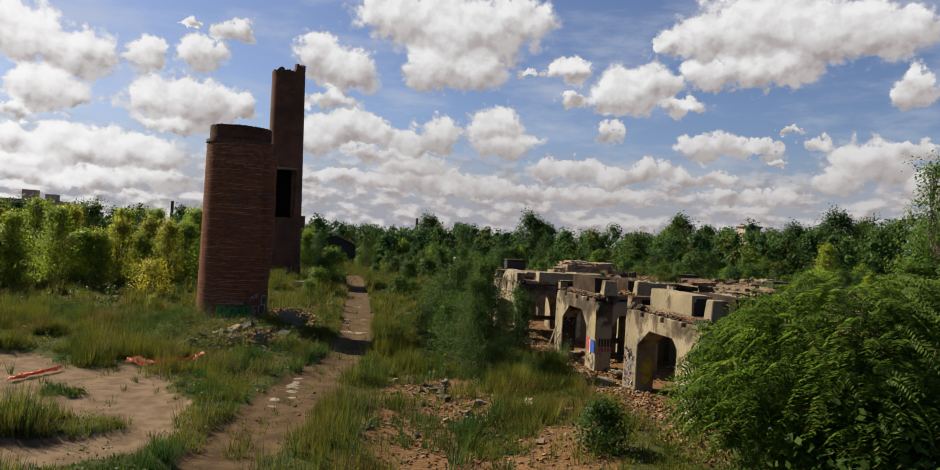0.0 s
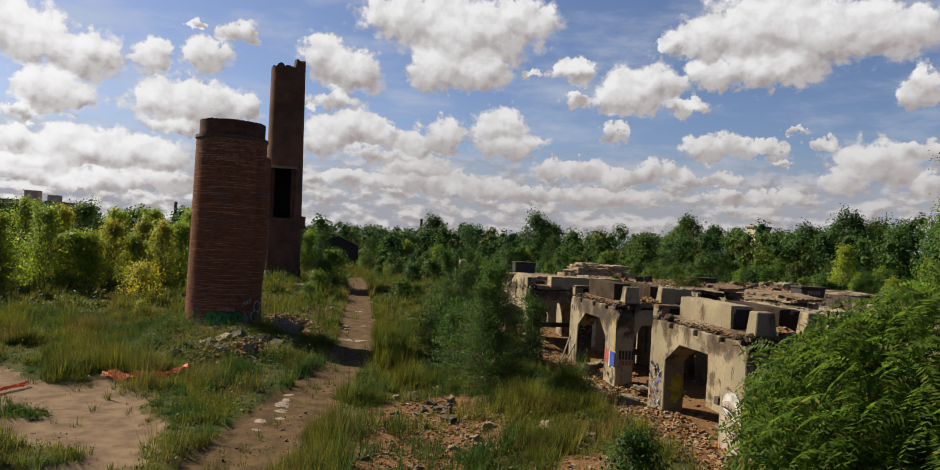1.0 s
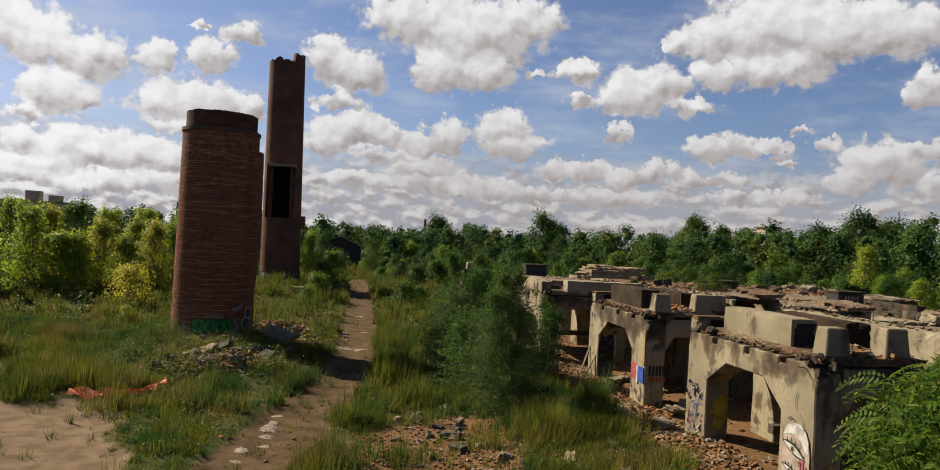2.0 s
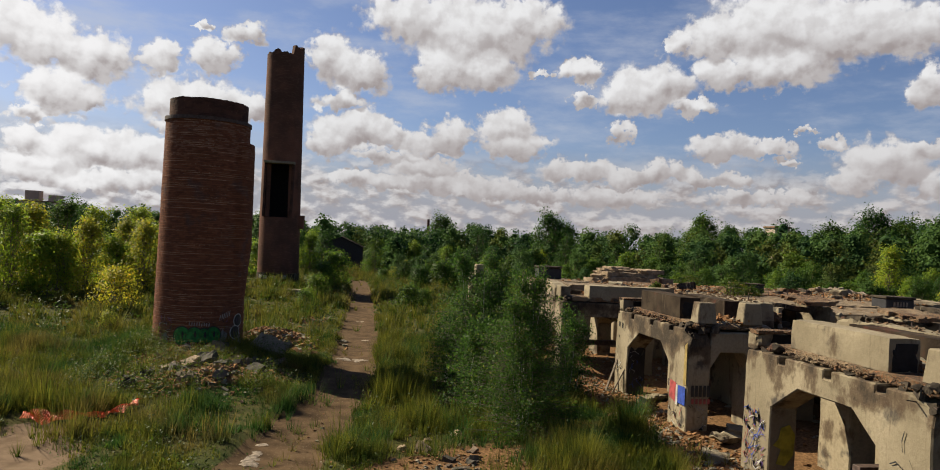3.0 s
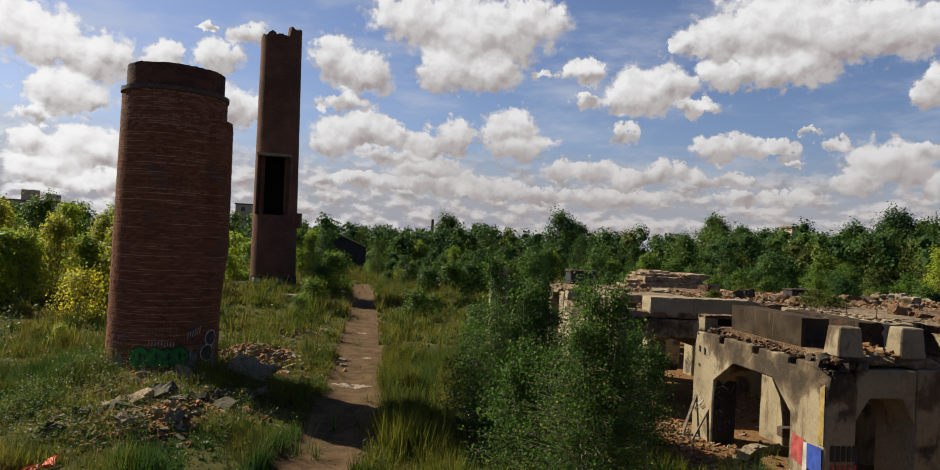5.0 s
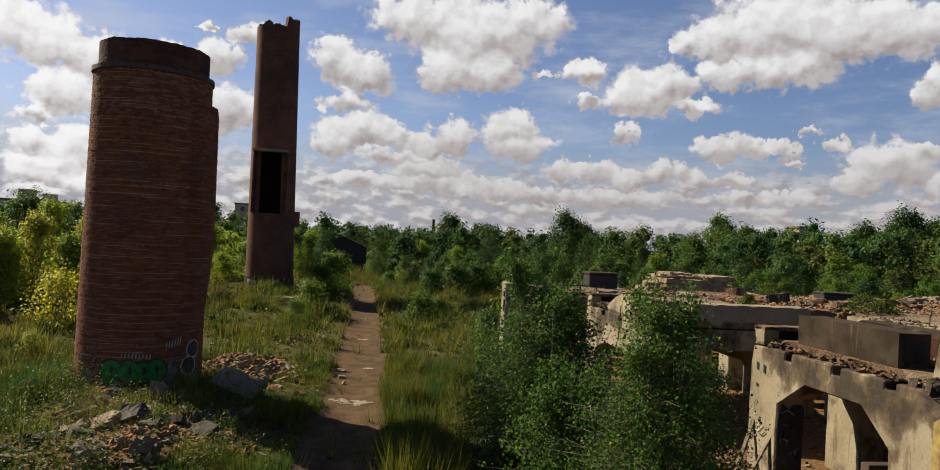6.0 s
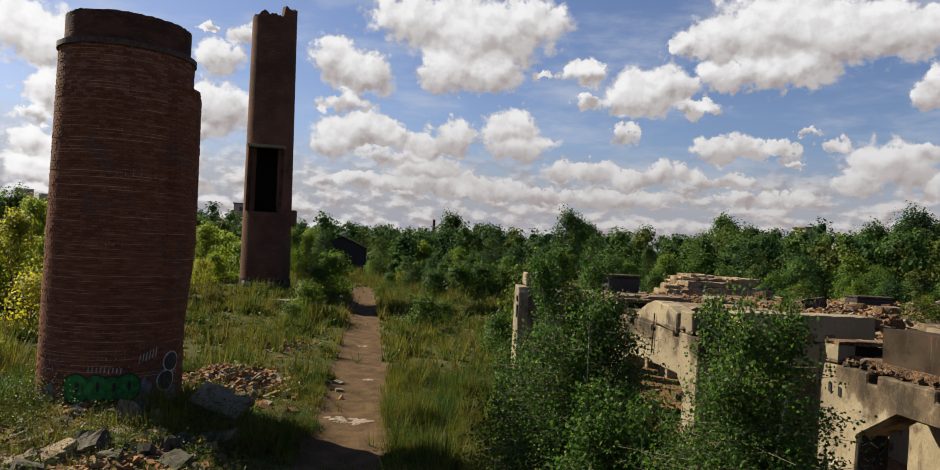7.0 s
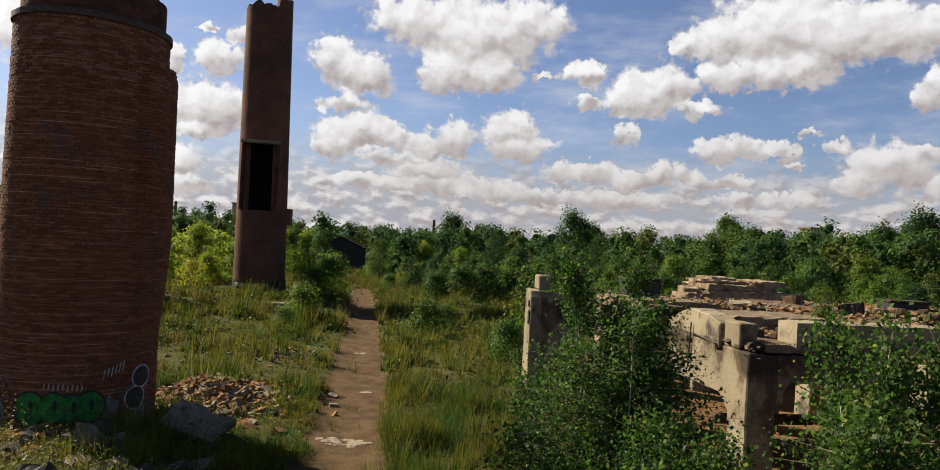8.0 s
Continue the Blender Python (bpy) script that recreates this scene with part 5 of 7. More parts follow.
for k in range(9):
    bm = bmesh.new()
    limb(bm, Vector((-4.6 + 1.1 * k, 8.9, 3.4)), Vector((-4.6 + 1.1 * k + rng.uniform(-0.08, 0.08), 8.9, 3.4 + rng.uniform(0.45, 0.7))), 0.025, 0.02, 6)
    part("iron_rod", bm, M["iron"], d, "rusty iron rod")
broken_deck(16.2, 26.5, 47.5, 56.0, 3.45, "concrete deck with rusty brown top", 91, 3, 2, 0.1)
broken_deck(28.0, 40.0, 49.0, 61.0, 3.2, "low concrete deck at the edge of the scrub", 111, 3, 3, 0.2)
d = deck("stepped_slab", 19.7, 24.6, 58.0, 62.0, 3.0, 3.72, "broken stack of tan concrete slabs with brick bits", 101, M["tan_slab"], 0.05)
rng = random.Random(102)
for k, (x, y, w, l, z, h, turn) in enumerate(((-0.5, -0.2, 4.0, 2.9, 0.72, 0.30, 3), (-0.9, 0.1, 2.9, 2.4, 1.02, 0.20, -4), (0.9, -0.5, 1.9, 2.2, 1.02, 0.28, 8), (-1.2, 0.0, 1.6, 1.4, 1.22, 0.17, 12),
                                              (-3.0, -0.9, 1.3, 1.8, 0.0, 0.55, 6), (3.0, -0.8, 1.6, 2.0, 0.0, 0.35, -5), (-2.9, -0.8, 1.0, 1.2, 0.55, 0.22, -10))):
    bm = ragged(-w / 2, w / 2, -l / 2, l / 2, 0, h, 0.24, 110 + k, 0.22, 0.03)
    bmesh.ops.transform(bm, matrix=pose(x, y, z - 0.01, rng.uniform(-1.5, 1.5), rng.uniform(-1.5, 1.5), turn), verts=bm.verts[:])
    part("loose_slab", bm, M["tan_slab"], d)
on_legs(d, 2.0, 1.5, 3.0, 104)


def row_wall(x0, x1, y0, y1, top, seed, label):
    """A long foundation wall of the second row, with a dirt-strewn top and a broken ledge."""
    cx, cy = (x0 + x1) / 2, (y0 + y1) / 2
    root = thing("foundation_wall", (cx, cy, 0), label, "ruin", "foundation walls")
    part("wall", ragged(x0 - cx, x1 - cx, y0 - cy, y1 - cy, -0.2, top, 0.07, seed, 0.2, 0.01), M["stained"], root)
    part("ledge", ragged(x1 - cx - 0.02, x1 - cx + 0.5, y0 - cy + 0.3, y1 - cy - 0.4, top - 0.75, top - 0.35, 0.2, seed + 1, 0.2, 0.03), M["deck"], root)
    rng = random.Random(seed)
    v, f = scatter_boxes(rng, 90, lambda: (rng.uniform(x0 - cx + 0.1, x1 - cx - 0.1), rng.uniform(y0 - cy + 0.1, y1 - cy - 0.1), top + 0.01), 0.14)
    tagged(part_mesh("rubble", mesh_from("rubble", v, f, M["deck"]), root, "brown crumbs on the wall top"), kind="stuff")
    for k in range(3):
        bm = bmesh.new()
        y = y0 - cy + (y1 - y0) * (0.2 + 0.3 * k)
        limb(bm, Vector((0.1, y, top - 0.05)), Vector((0.1 + rng.uniform(-0.03, 0.03), y, top + rng.uniform(0.12, 0.3))), 0.016, 0.014, 5)
        part("rebar", bm, M["iron"], root, "rusty stub of rebar")


row_wall(15.45, 16.75, 33.3, 37.3, 4.10, 141, "stained foundation wall with dirt on its top")
row_wall(15.95, 16.85, 22.0, 28.0, 4.08, 145, "long stained foundation wall behind the near frame")


def broken_cell(x, y, z, w, l, h, seed):
    """A box of broken walls, its lid half fallen in."""
    root = thing("broken_cell", (x, y, z), "broken concrete cell with pale walls and a dark hollow", "ruin", "broken cells")
    part("west_wall", ragged(0, 0.22, 0, l, -0.1, h * 0.92, 0.16, seed, 0.15, 0.02), M["concrete"], root)
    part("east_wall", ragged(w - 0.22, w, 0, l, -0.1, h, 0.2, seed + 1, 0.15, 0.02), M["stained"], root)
    # back wall and first lid use the dark concrete, deepening the hollow's shade by colour
    part("north_wall", ragged(0.22, w - 0.22, l - 0.22, l, -0.1, h * 0.9, 0.15, seed + 2, 0.15, 0.02), M["soot"], root)
    bm = ragged(0.1, w * 0.7, l * 0.25, l, 0, 0.18, 0.25, seed + 3, 0.14, 0.03)
    bmesh.ops.transform(bm, matrix=pose(0.1, 0, h * 0.93, -3, 6, 2), verts=bm.verts[:])
    part("fallen_lid", bm, M["soot"], root, "dark fallen lid")
    bm = ragged(w * 0.45, w + 0.1, 0.0, l * 0.8, 0, 0.15, 0.25, seed + 4, 0.14, 0.03)
    bmesh.ops.transform(bm, matrix=pose(0, 0, h * 0.97, 4, -3, -4), verts=bm.verts[:])
    part("fallen_lid", bm, M["deck"], root)


broken_cell(17.3, 33.9, 3.12, 2.3, 2.2, 0.85, 151)
broken_cell(18.6, 30.2, 3.12, 2.1, 2.4, 0.75, 157)


def dark_box(x, y, z, w, dpt, h, seed, written=False):
    ob = thing("dark_box", (x, y, z), "black painted box standing on the concrete deck", "box", "black boxes")
    body = part("body", block(-w / 2, w / 2, -dpt / 2, dpt / 2, 0, h, 0.04, 1, 0.02, seed), M["black_paint"], ob)
    part("lid", block(-w / 2 - 0.05, w / 2 + 0.05, -dpt / 2 - 0.05, dpt / 2 + 0.05, h, h + 0.12, 0.03, 1, 0.02, seed + 1), M["soot"], ob)
    for k in range(5 if written else 0):
        part("writing_bar", block(-w / 2 + w * (0.24 + 0.11 * k), -w / 2 + w * (0.31 + 0.11 * k), -dpt / 2 - 0.035, -dpt / 2 - 0.022, h * 0.3, h * 0.75, 0.0, 0, 0.0, 0), M["crust"], body, "pale painted bar")


broken_deck(12.7, 16.0, 50.2, 55.4, 3.62, "short concrete deck carrying a black box", 131, 1, 2, 0.0, "pale_deck", 1.5, 0.0)
dark_box(13.95, 53.2, 3.64, 1.45, 1.0, 0.64, 133)
dark_box(27.6, 40.6, 3.53, 1.5, 1.0, 0.5, 121, True)
dark_box(29.8, 57.2, 3.12, 2.2, 1.0, 0.5, 123)

ruined_pier = thing("ruined_pier", (9.0, 51.0, 0.0), "lone pale concrete pier with a block on top", "ruin")
o = [(-0.45, -0.2), (-0.45, 3.55), (-0.25, 3.80), (0.30, 3.85), (0.42, 3.5), (0.42, -0.2)]
part("shaft", extrude_outline(o, 0, -0.36, 0.05, 0.03, 131, 0.25), M["concrete"], ruined_pier)
part("cross_wall", ragged(0.05, 1.5, -0.30, 0.35, -0.2, 3.72, 0.2, 134, 0.25, 0.03), M["stained"], ruined_pier)
part("top_block", block(-0.05, 0.42, -0.3, 0.4, 3.83, 4.38, 0.04, 1, 0.03, 132), M["concrete"], ruined_pier)
# slots are not cut: black blocks imitate their shaded depth
for k, (y, z, h) in enumerate(((-0.28, 2.55, 0.5), (-0.22, 3.2, 0.22))):
    part("pocket_lining", block(-0.40, -0.26, y - 0.09, y + 0.09, z, z + h, 0.0, 0, 0.0, k), M["black"], ruined_pier, "black fill for the dark slot")

# ---------------------------------------------------------------- plants
def leaf_quads(rng, pts, size, out, slim=0.6, wild=0.55):
    """A leaf at each point, its upper side turned outwards from the clump and a little up."""
    n = len(pts)

    def unit(v):
        return v / (np.linalg.norm(v, axis=1)[:, None] + 1e-6)

    nrm = unit(unit(out) + np.array((0, 0, 0.55)) + rng.normal(size=(n, 3)) * wild)
    d = unit(np.cross(nrm, rng.normal(size=(n, 3))))
    d[:, 2] -= 0.25
    s = np.cross(nrm, d)
    L = size * rng.uniform(0.6, 1.3, n)[:, None]
    v = np.stack([pts - d * L * 0.5, pts + s * L * slim * 0.5, pts + d * L * 0.5, pts - s * L * slim * 0.5], 1).reshape(-1, 3)
    return v, np.arange(4 * n).reshape(-1, 4)


def build_tree(name, label, category, group, height, spread, leaves, leaf, mat, bark, seed, stems=1, low=0.25, clumps=26, trunk_r=None, clump_r=None, shoots=2, peak=0.75):
    """A tapered trunk with limbs, and leaves in uneven clumps round the limb ends. Stands at the origin."""
    rnd, rng = random.Random(seed), np.random.default_rng(seed)
    root = thing(name, (0, 0, 0), label, category, group)
    twigs = bmesh.new()
    trunk_r = trunk_r or height * 0.014
    ends = []
    for s in range(stems):
        out = spread * (0.28 if stems > 1 else 0.06)
        ang = 6.2832 * s / stems + rnd.uniform(-0.5, 0.5)
        tip = Vector((math.cos(ang) * out, math.sin(ang) * out, height * rnd.uniform(0.82, 0.98)))
        p = Vector((math.cos(ang) * 0.12 * (stems > 1), math.sin(ang) * 0.12 * (stems > 1), -0.15))
        knots = [p]
        for k in range(1, 6):
            f = k / 5
            knots.append(p.lerp(tip, f) + Vector((rnd.uniform(-1, 1), rnd.uniform(-1, 1), 0)) * 0.04 * height * (1 - abs(2 * f - 1)))
        part("trunk", stem(knots, [trunk_r * (1 - 0.17 * k) for k in range(6)]), bark, root)
        ends.append(tip)
        for k in range(shoots):
            f = rnd.uniform(0.6, 0.95)
            p0 = knots[0].lerp(knots[-1], f)
            p1 = p0 + Vector((rnd.uniform(-0.35, 0.35) * spread, rnd.uniform(-0.35, 0.35) * spread, height * rnd.uniform(0.10, 0.22)))
            limb(twigs, p0, p1, trunk_r * 0.25, trunk_r * 0.05, 4)
            ends += [p0.lerp(p1, 0.6), p1]
        for k in range(max(3, clumps // stems)):
            f = low + (1 - low) * rnd.random() ** 0.85
            base = knots[0].lerp(knots[-1], max(0.12, f - 0.18))
            wide = spread * math.sin(math.pi * min(1, max(0.20, (f - low) / (1.02 - low))) ** peak) ** 0.7
            a2 = rnd.uniform(0, 6.2832)
            reach = wide * rnd.uniform(0.45, 1.0)
            end = Vector((knots[2].x * 0.5 + math.cos(a2) * reach, knots[2].y * 0.5 + math.sin(a2) * reach, f * height))
            bend = base.lerp(end, 0.5) + Vector((0, 0, 0.05 * height))
            limb(twigs, base, bend, trunk_r * 0.35, trunk_r * 0.22, 4)
            limb(twigs, bend, end, trunk_r * 0.22, trunk_r * 0.06, 4)
            ends.append(end)
    part("branchwork", twigs, M["bark"], root)
    cr = clump_r or spread * 0.34
    per = leaves * 2 // 3 // len(ends)
    pts, outs = [], []
    middle = np.array((0, 0, height * 0.5))
    for e in ends:
        k = int(per * rng.uniform(0.4, 1.6))
        q = rng.normal(size=(k, 3)) * 0.55
        far = np.linalg.norm(q, axis=1)[:, None]
        q *= np.minimum(1.0, rng.uniform(0.7, 1.25, (k, 1)) / (far + 1e-6))
        q *= np.array((cr, cr, cr * 0.75)) * rng.uniform(0.75, 1.4)
        pts.append(np.array(e)[None] + q)
        far = np.array(e) - middle
        outs.append(q / cr + 0.5 * far / (np.linalg.norm(far) + 1e-6))
    k = leaves // 3
    f = low + (0.95 - low) * rng.random(k) ** 0.9
    a, r = rng.uniform(0, 6.2832, k), spread * 0.95 * np.sqrt(rng.random(k)) * np.sin(np.pi * np.clip((f - low) / (1.04 - low), 0.16, 1) ** peak) ** 0.7
    loose = np.stack([np.cos(a) * r, np.sin(a) * r, f * height], -1)
    pts, outs = np.concatenate(pts + [loose]), np.concatenate(outs + [loose - middle])
    keep = pts[:, 2] > 0.05
    v, f = leaf_quads(rng, pts[keep], leaf, outs[keep], 0.7, 0.42)
    part_mesh("crown", mesh_from("crown", v, f, mat), root)
    return root


def put(proto, x, y, scale=1.0, turn=0.0, sink=0.05, first=[]):
    m = pose(x, y, land_at(x, y) - sink, 0, 0, turn) @ Matrix.Scale(scale, 4)
    if proto not in first:
        first.append(proto)
        proto.matrix_basis = m
        return proto
    ob = copy_thing(proto, pose(x, y, land_at(x, y) - sink, 0, 0, turn))
    ob.scale = (scale, scale, scale)
    return ob


def build_poplar(label, height, radius, sprays, per, leaf, stems, seed, crown=(0.92, 0.62, 0.34)):
    """A bushy poplar sapling: pale stems, upswept twigs and small leaves set along them. Stands at the origin."""
    rnd, rng = random.Random(seed), np.random.default_rng(seed)
    root = thing("poplar_sapling", (0, 0, 0), label, "tree", "poplar saplings")
    lines = []
    for k in range(stems):
        a, r = 6.2832 * k / stems + rnd.uniform(-0.6, 0.6), radius * rnd.uniform(0.1, 0.55)
        top = Vector((math.cos(a) * r, math.sin(a) * r, height * rnd.uniform(0.72, 1.0)))
        foot = Vector((top.x * 0.3, top.y * 0.3, -0.15))
        knots = [foot.lerp(top, f / 5) + Vector((rnd.uniform(-1, 1), rnd.uniform(-1, 1), 0)) * 0.09 * (0 < f < 5) for f in range(6)]
        part("trunk", stem(knots, [0.030 - 0.005 * f for f in range(6)]), M["bark_pale"], root, "pale slender stem")
        lines.append(knots)
    twigs = bmesh.new()
    pts, outs = [], []
    for k in range(sprays):
        knots = rnd.choice(lines)
        f = 0.03 + 0.95 * rnd.random() ** 0.8
        i = min(4, int(f * 5))
        p = knots[i].lerp(knots[i + 1], f * 5 - i)
        wide = radius * float(np.interp(f, (0, 0.22, 0.45, 0.7, 0.88, 1.0), (0.85, 1.0, *crown, 0.15)))
        a = rnd.uniform(0, 6.2832)
        end = Vector((math.cos(a), math.sin(a), 0)) * wide * math.sqrt(rnd.uniform(0.05, 1.0)) * rnd.uniform(0.75, 1.12)
        end.z = max(0.15, p.z + rnd.uniform(-0.15, 0.55) * (1 - 0.35 * f))
        if f > 0.86:
            end = p + Vector((rnd.uniform(-0.25, 0.25), rnd.uniform(-0.25, 0.25), rnd.uniform(0.15, 0.6)))
        p = p.lerp(end, 0.25)
        limb(twigs, p, end, 0.008, 0.003, 3)
        n = int(per * rnd.uniform(0.6, 1.4))
        u = rng.random((n, 1)) ** 0.75 * 1.05
        q = rng.normal(size=(n, 3)) * 0.10
        pts.append(np.array(p) + (np.array(end) - np.array(p)) * u + q)
        outs.append(q + 0.06 * np.array((math.cos(a), math.sin(a), 0.2)))
    part("branchwork", twigs, M["bark"], root)
    pts, outs = np.concatenate(pts), np.concatenate(outs)
    keep = pts[:, 2] > 0.05
    v, f = leaf_quads(rng, pts[keep], leaf, outs[keep], 0.82, 0.9)
    part_mesh("crown", mesh_from("crown", v, f, M["leaf_poplar"]), root)
    return root


# saplings between the track and the ruin
for k, (x, y, h, r, sprays, per, leaf, stems) in enumerate(((7.2, 30.8, 5.2, 2.0, 960, 46, 0.047, 6), (7.05, 37.1, 5.35, 2.2, 1350, 38, 0.059, 8), (6.35, 33.7, 3.6, 1.5, 400, 30, 0.066, 4),
                                                           (9.7, 34.5, 3.5, 1.15, 300, 32, 0.056, 3), (6.0, 39.3, 3.2, 1.3, 220, 28, 0.070, 3), (7.5, 35.2, 3.2, 1.25, 260, 30, 0.060, 3))):
    put(build_poplar("dark green bushy poplar sapling with pale stems in the grass", h, r, sprays, per, leaf, stems, 200 + k, (1.0, 0.86, 0.6) if k == 1 else (0.95, 0.72, 0.42)), x, y, turn=40 * k)


def build_sumac(x, y, height, spread, fronds, seed):
    """A tree of heaven: bare stems and long feathered leaves."""
    rnd = random.Random(seed)
    root = thing("tree_of_heaven", (x, y, land_at(x, y)), "bushy green tree with long feathered leaves", "tree")
    heads = []
    for s in range(46):
        a, r = rnd.uniform(0, 6.2832), spread * math.sqrt(rnd.random())
        top = Vector((math.cos(a) * r, math.sin(a) * r, height * (1 - 0.5 * (r / spread) ** 2) * rnd.uniform(0.62, 0.98)))
        foot = Vector((math.cos(a) * r * 0.25, math.sin(a) * r * 0.25, -0.1))
        mid = foot.lerp(top, 0.5) + Vector((rnd.uniform(-0.2, 0.2), rnd.uniform(-0.2, 0.2), 0))
        part("stem", stem([foot, mid, top], [0.05, 0.035, 0.015], 5), M["bark"], root)
        heads += [top, top.lerp(mid, 0.2), top.lerp(mid, 0.45), top.lerp(mid, 0.75), mid, mid.lerp(foot, 0.35)]
    verts, faces = [], []
    for k in range(fronds):
        h = heads[k % len(heads)]
        a = rnd.uniform(0, 6.2832)
        if k % 5 < 3:
            e, b = math.asin(rnd.uniform(-0.15, 0.98)), a + rnd.uniform(-0.9, 0.9)
            r = spread * math.cos(e) * rnd.uniform(0.62, 0.90) * (1 + 0.40 * noise.noise((math.cos(b) * 1.6, math.sin(b) * 1.6, e + seed)))
            h = Vector((math.cos(b) * r, math.sin(b) * r, height * (0.42 + 0.48 * math.sin(e)) * rnd.uniform(0.92, 1.05)))
        out = Vector((math.cos(a), math.sin(a), 0))
        length = rnd.uniform(0.50, 0.85)
        rise = rnd.uniform(0.1, 0.75)
        side = Vector((-out.y, out.x, rnd.uniform(-1.0, 1.0)))
        pairs = 12
        for j in range(1, pairs + 1):
            f = j / pairs
            c = h + out * (length * f) + Vector((0, 0, length * (rise * f - 0.85 * f * f)))
            leaf = 0.175 * (1 - 0.55 * abs(f - 0.4)) * rnd.uniform(0.85, 1.15)
            for sgn in (-1, 1):
                d = (side * sgn + out * 0.45 + Vector((0, 0, -0.45 + rnd.uniform(-0.15, 0.15)))).normalized() * leaf
                w = (out + Vector((0, 0, rnd.uniform(-0.5, 0.5)))) * (leaf * 0.165)
                i = len(verts)
                verts += [c, c + d * 0.4 + w, c + d, c + d * 0.4 - w]
                faces.append((i, i + 1, i + 2, i + 3))
    part_mesh("crown", mesh_from("crown", [tuple(v) for v in verts], faces, M["leaf_sumac"]), root, "long feathered leaves")


build_sumac(11.5, 13.9, 5.5, 3.1, 3500, 301)
build_sumac(14.2, 14.6, 5.0, 2.4, 900, 302)
vine = build_tree("bush", "dense broad-leaved thicket under the feathered tree", "bush", "thicket", 3.3, 2.2, 9000, 0.17, M["leaf_sumac"], M["bark"], 305, 6, 0.02, 90, 0.03, 0.6)
for x, y, k, r in ((10.9, 12.2, 0.95, 0), (13.2, 12.6, 1.0, 90), (11.9, 15.6, 0.8, 200)):
    put(vine, x, y, k, r)

# bushes by the track and in front of the trees
bush_a = build_tree("bush", "rounded green bush in rough grass", "bush", "bushes", 3.0, 1.7, 3800, 0.16, M["leaf_scrub"], M["bark"], 310, 5, 0.05, 40, 0.03, 0.65)
bush_b = build_tree("bush", "rounded dark green bush in rough grass", "bush", "bushes", 2.4, 1.5, 3000, 0.16, M["leaf_dark"], M["bark"], 311, 5, 0.05, 36, 0.03, 0.6)
bush_c = build_tree("bush", "airy yellow-green bush at the edge of the trees", "bush", "bushes", 3.0, 1.9, 2000, 0.15, M["leaf_gold"], M["bark"], 312, 7, 0.05, 44, 0.03, 0.5, 3, 0.6)
for proto, x, y, s, r in ((bush_a, 0.0, 84.5, 1.15, 0), (bush_a, -1.3, 82.5, 0.8, 140), (bush_a, -1.1, 70.3, 0.78, 70), (bush_a, -1.7, 66.0, 0.5, 30), (bush_b, 6.2, 64.9, 0.85, 10), (bush_a, 7.6, 67.5, 0.5, 100),
                          (bush_b, 9.2, 88.5, 1.05, 120), (bush_b, 11.4, 88.0, 1.3, 45), (bush_b, 13.8, 88.6, 1.35, 200), (bush_b, 16.2, 89.5, 1.25, 15), (bush_b, 8.4, 19.6, 0.55, 33),
                          (bush_c, -13.5, 59.8, 0.95, 0), (bush_c, -11.2, 51.5, 0.36, 120), (bush_a, 8.9, 55.5, 0.62, 95), (bush_a, 12.0, 60.5, 0.95, 85), (bush_a, 13.5, 68, 1.2, 15),
                          (bush_c, 9.3, 117, 0.8, 60), (bush_c, 7.3, 110, 0.55, 150), (bush_a, 5.4, 101, 0.6, 200), (bush_a, -4.6, 124, 1.3, 25), (bush_a, 3.8, 123, 0.8, 145), (bush_b, -1.6, 126.5, 0.6, 60),
                          (bush_c, -11.0, 84, 0.8, 220), (bush_c, -14.5, 74, 0.9, 20)):
    put(proto, x, y, s, r)

# trees
tree_kinds = []
for k, (h, w, n, mat) in enumerate(((7.8, 2.3, 5000, "leaf_green"), (7.2, 2.2, 4900, "leaf_gold"), (7.6, 2.3, 4600, "leaf_dark"), (9.5, 3.2, 5000, "leaf_dark"), (6.8, 2.4, 4800, "leaf_green"))):
    word = {"leaf_green": "green", "leaf_gold": "yellow-green", "leaf_dark": "dark green"}[mat]
    tree_kinds.append(build_tree("tree", f"young {word} broadleaf tree in dense scrub", "tree", "trees round the waste ground", h, w, n, 0.20, M[mat], M["bark"], 330 + k, 4, 0.04, 96, 0.06, 0.62, 6, 0.58))
rnd = random.Random(5)


def plant_row(points, kinds, lo, hi, jitter):
    for x, y in points:
        put(tree_kinds[rnd.choice(kinds)], x + rnd.uniform(-jitter, jitter), y + rnd.uniform(-jitter, jitter), rnd.uniform(lo, hi), rnd.uniform(0, 360))


# light scrub, used in number further off
scrub = []
for k, (h, w, n, mat) in enumerate(((5.6, 2.5, 2800, "leaf_scrub"), (5.0, 2.3, 2600, "leaf_dark"), (6.4, 2.7, 2800, "leaf_far"))):
    scrub.append(build_tree("shrub", "tall shrub in the dense scrub", "shrub", "scrub", h, w, n, 0.25, M[mat], M["bark"], 350 + k, 4, 0.04, 64, 0.05, 0.55, 4))
# wood behind the chimneys
plant_row([(-14.0 - 2.0 * k, 75 - 2.6 * k) for k in range(13)], (0, 1, 0, 4, 4, 1), 0.72, 1.0, 0.9)
plant_row([(-15.5 - 2.6 * k, 80 - 2.8 * k) for k in range(12)], (0, 0, 4, 1), 0.85, 1.05, 1.3)
plant_row([(-14 - 4.2 * k, 94 - 2.4 * k) for k in range(7)], (0, 2, 4), 0.85, 1.02, 1.6)
plant_row([(-9 + 1.0 * k, 106 + 5 * k) for k in range(5)], (2, 4, 0), 0.7, 0.95, 1.5)
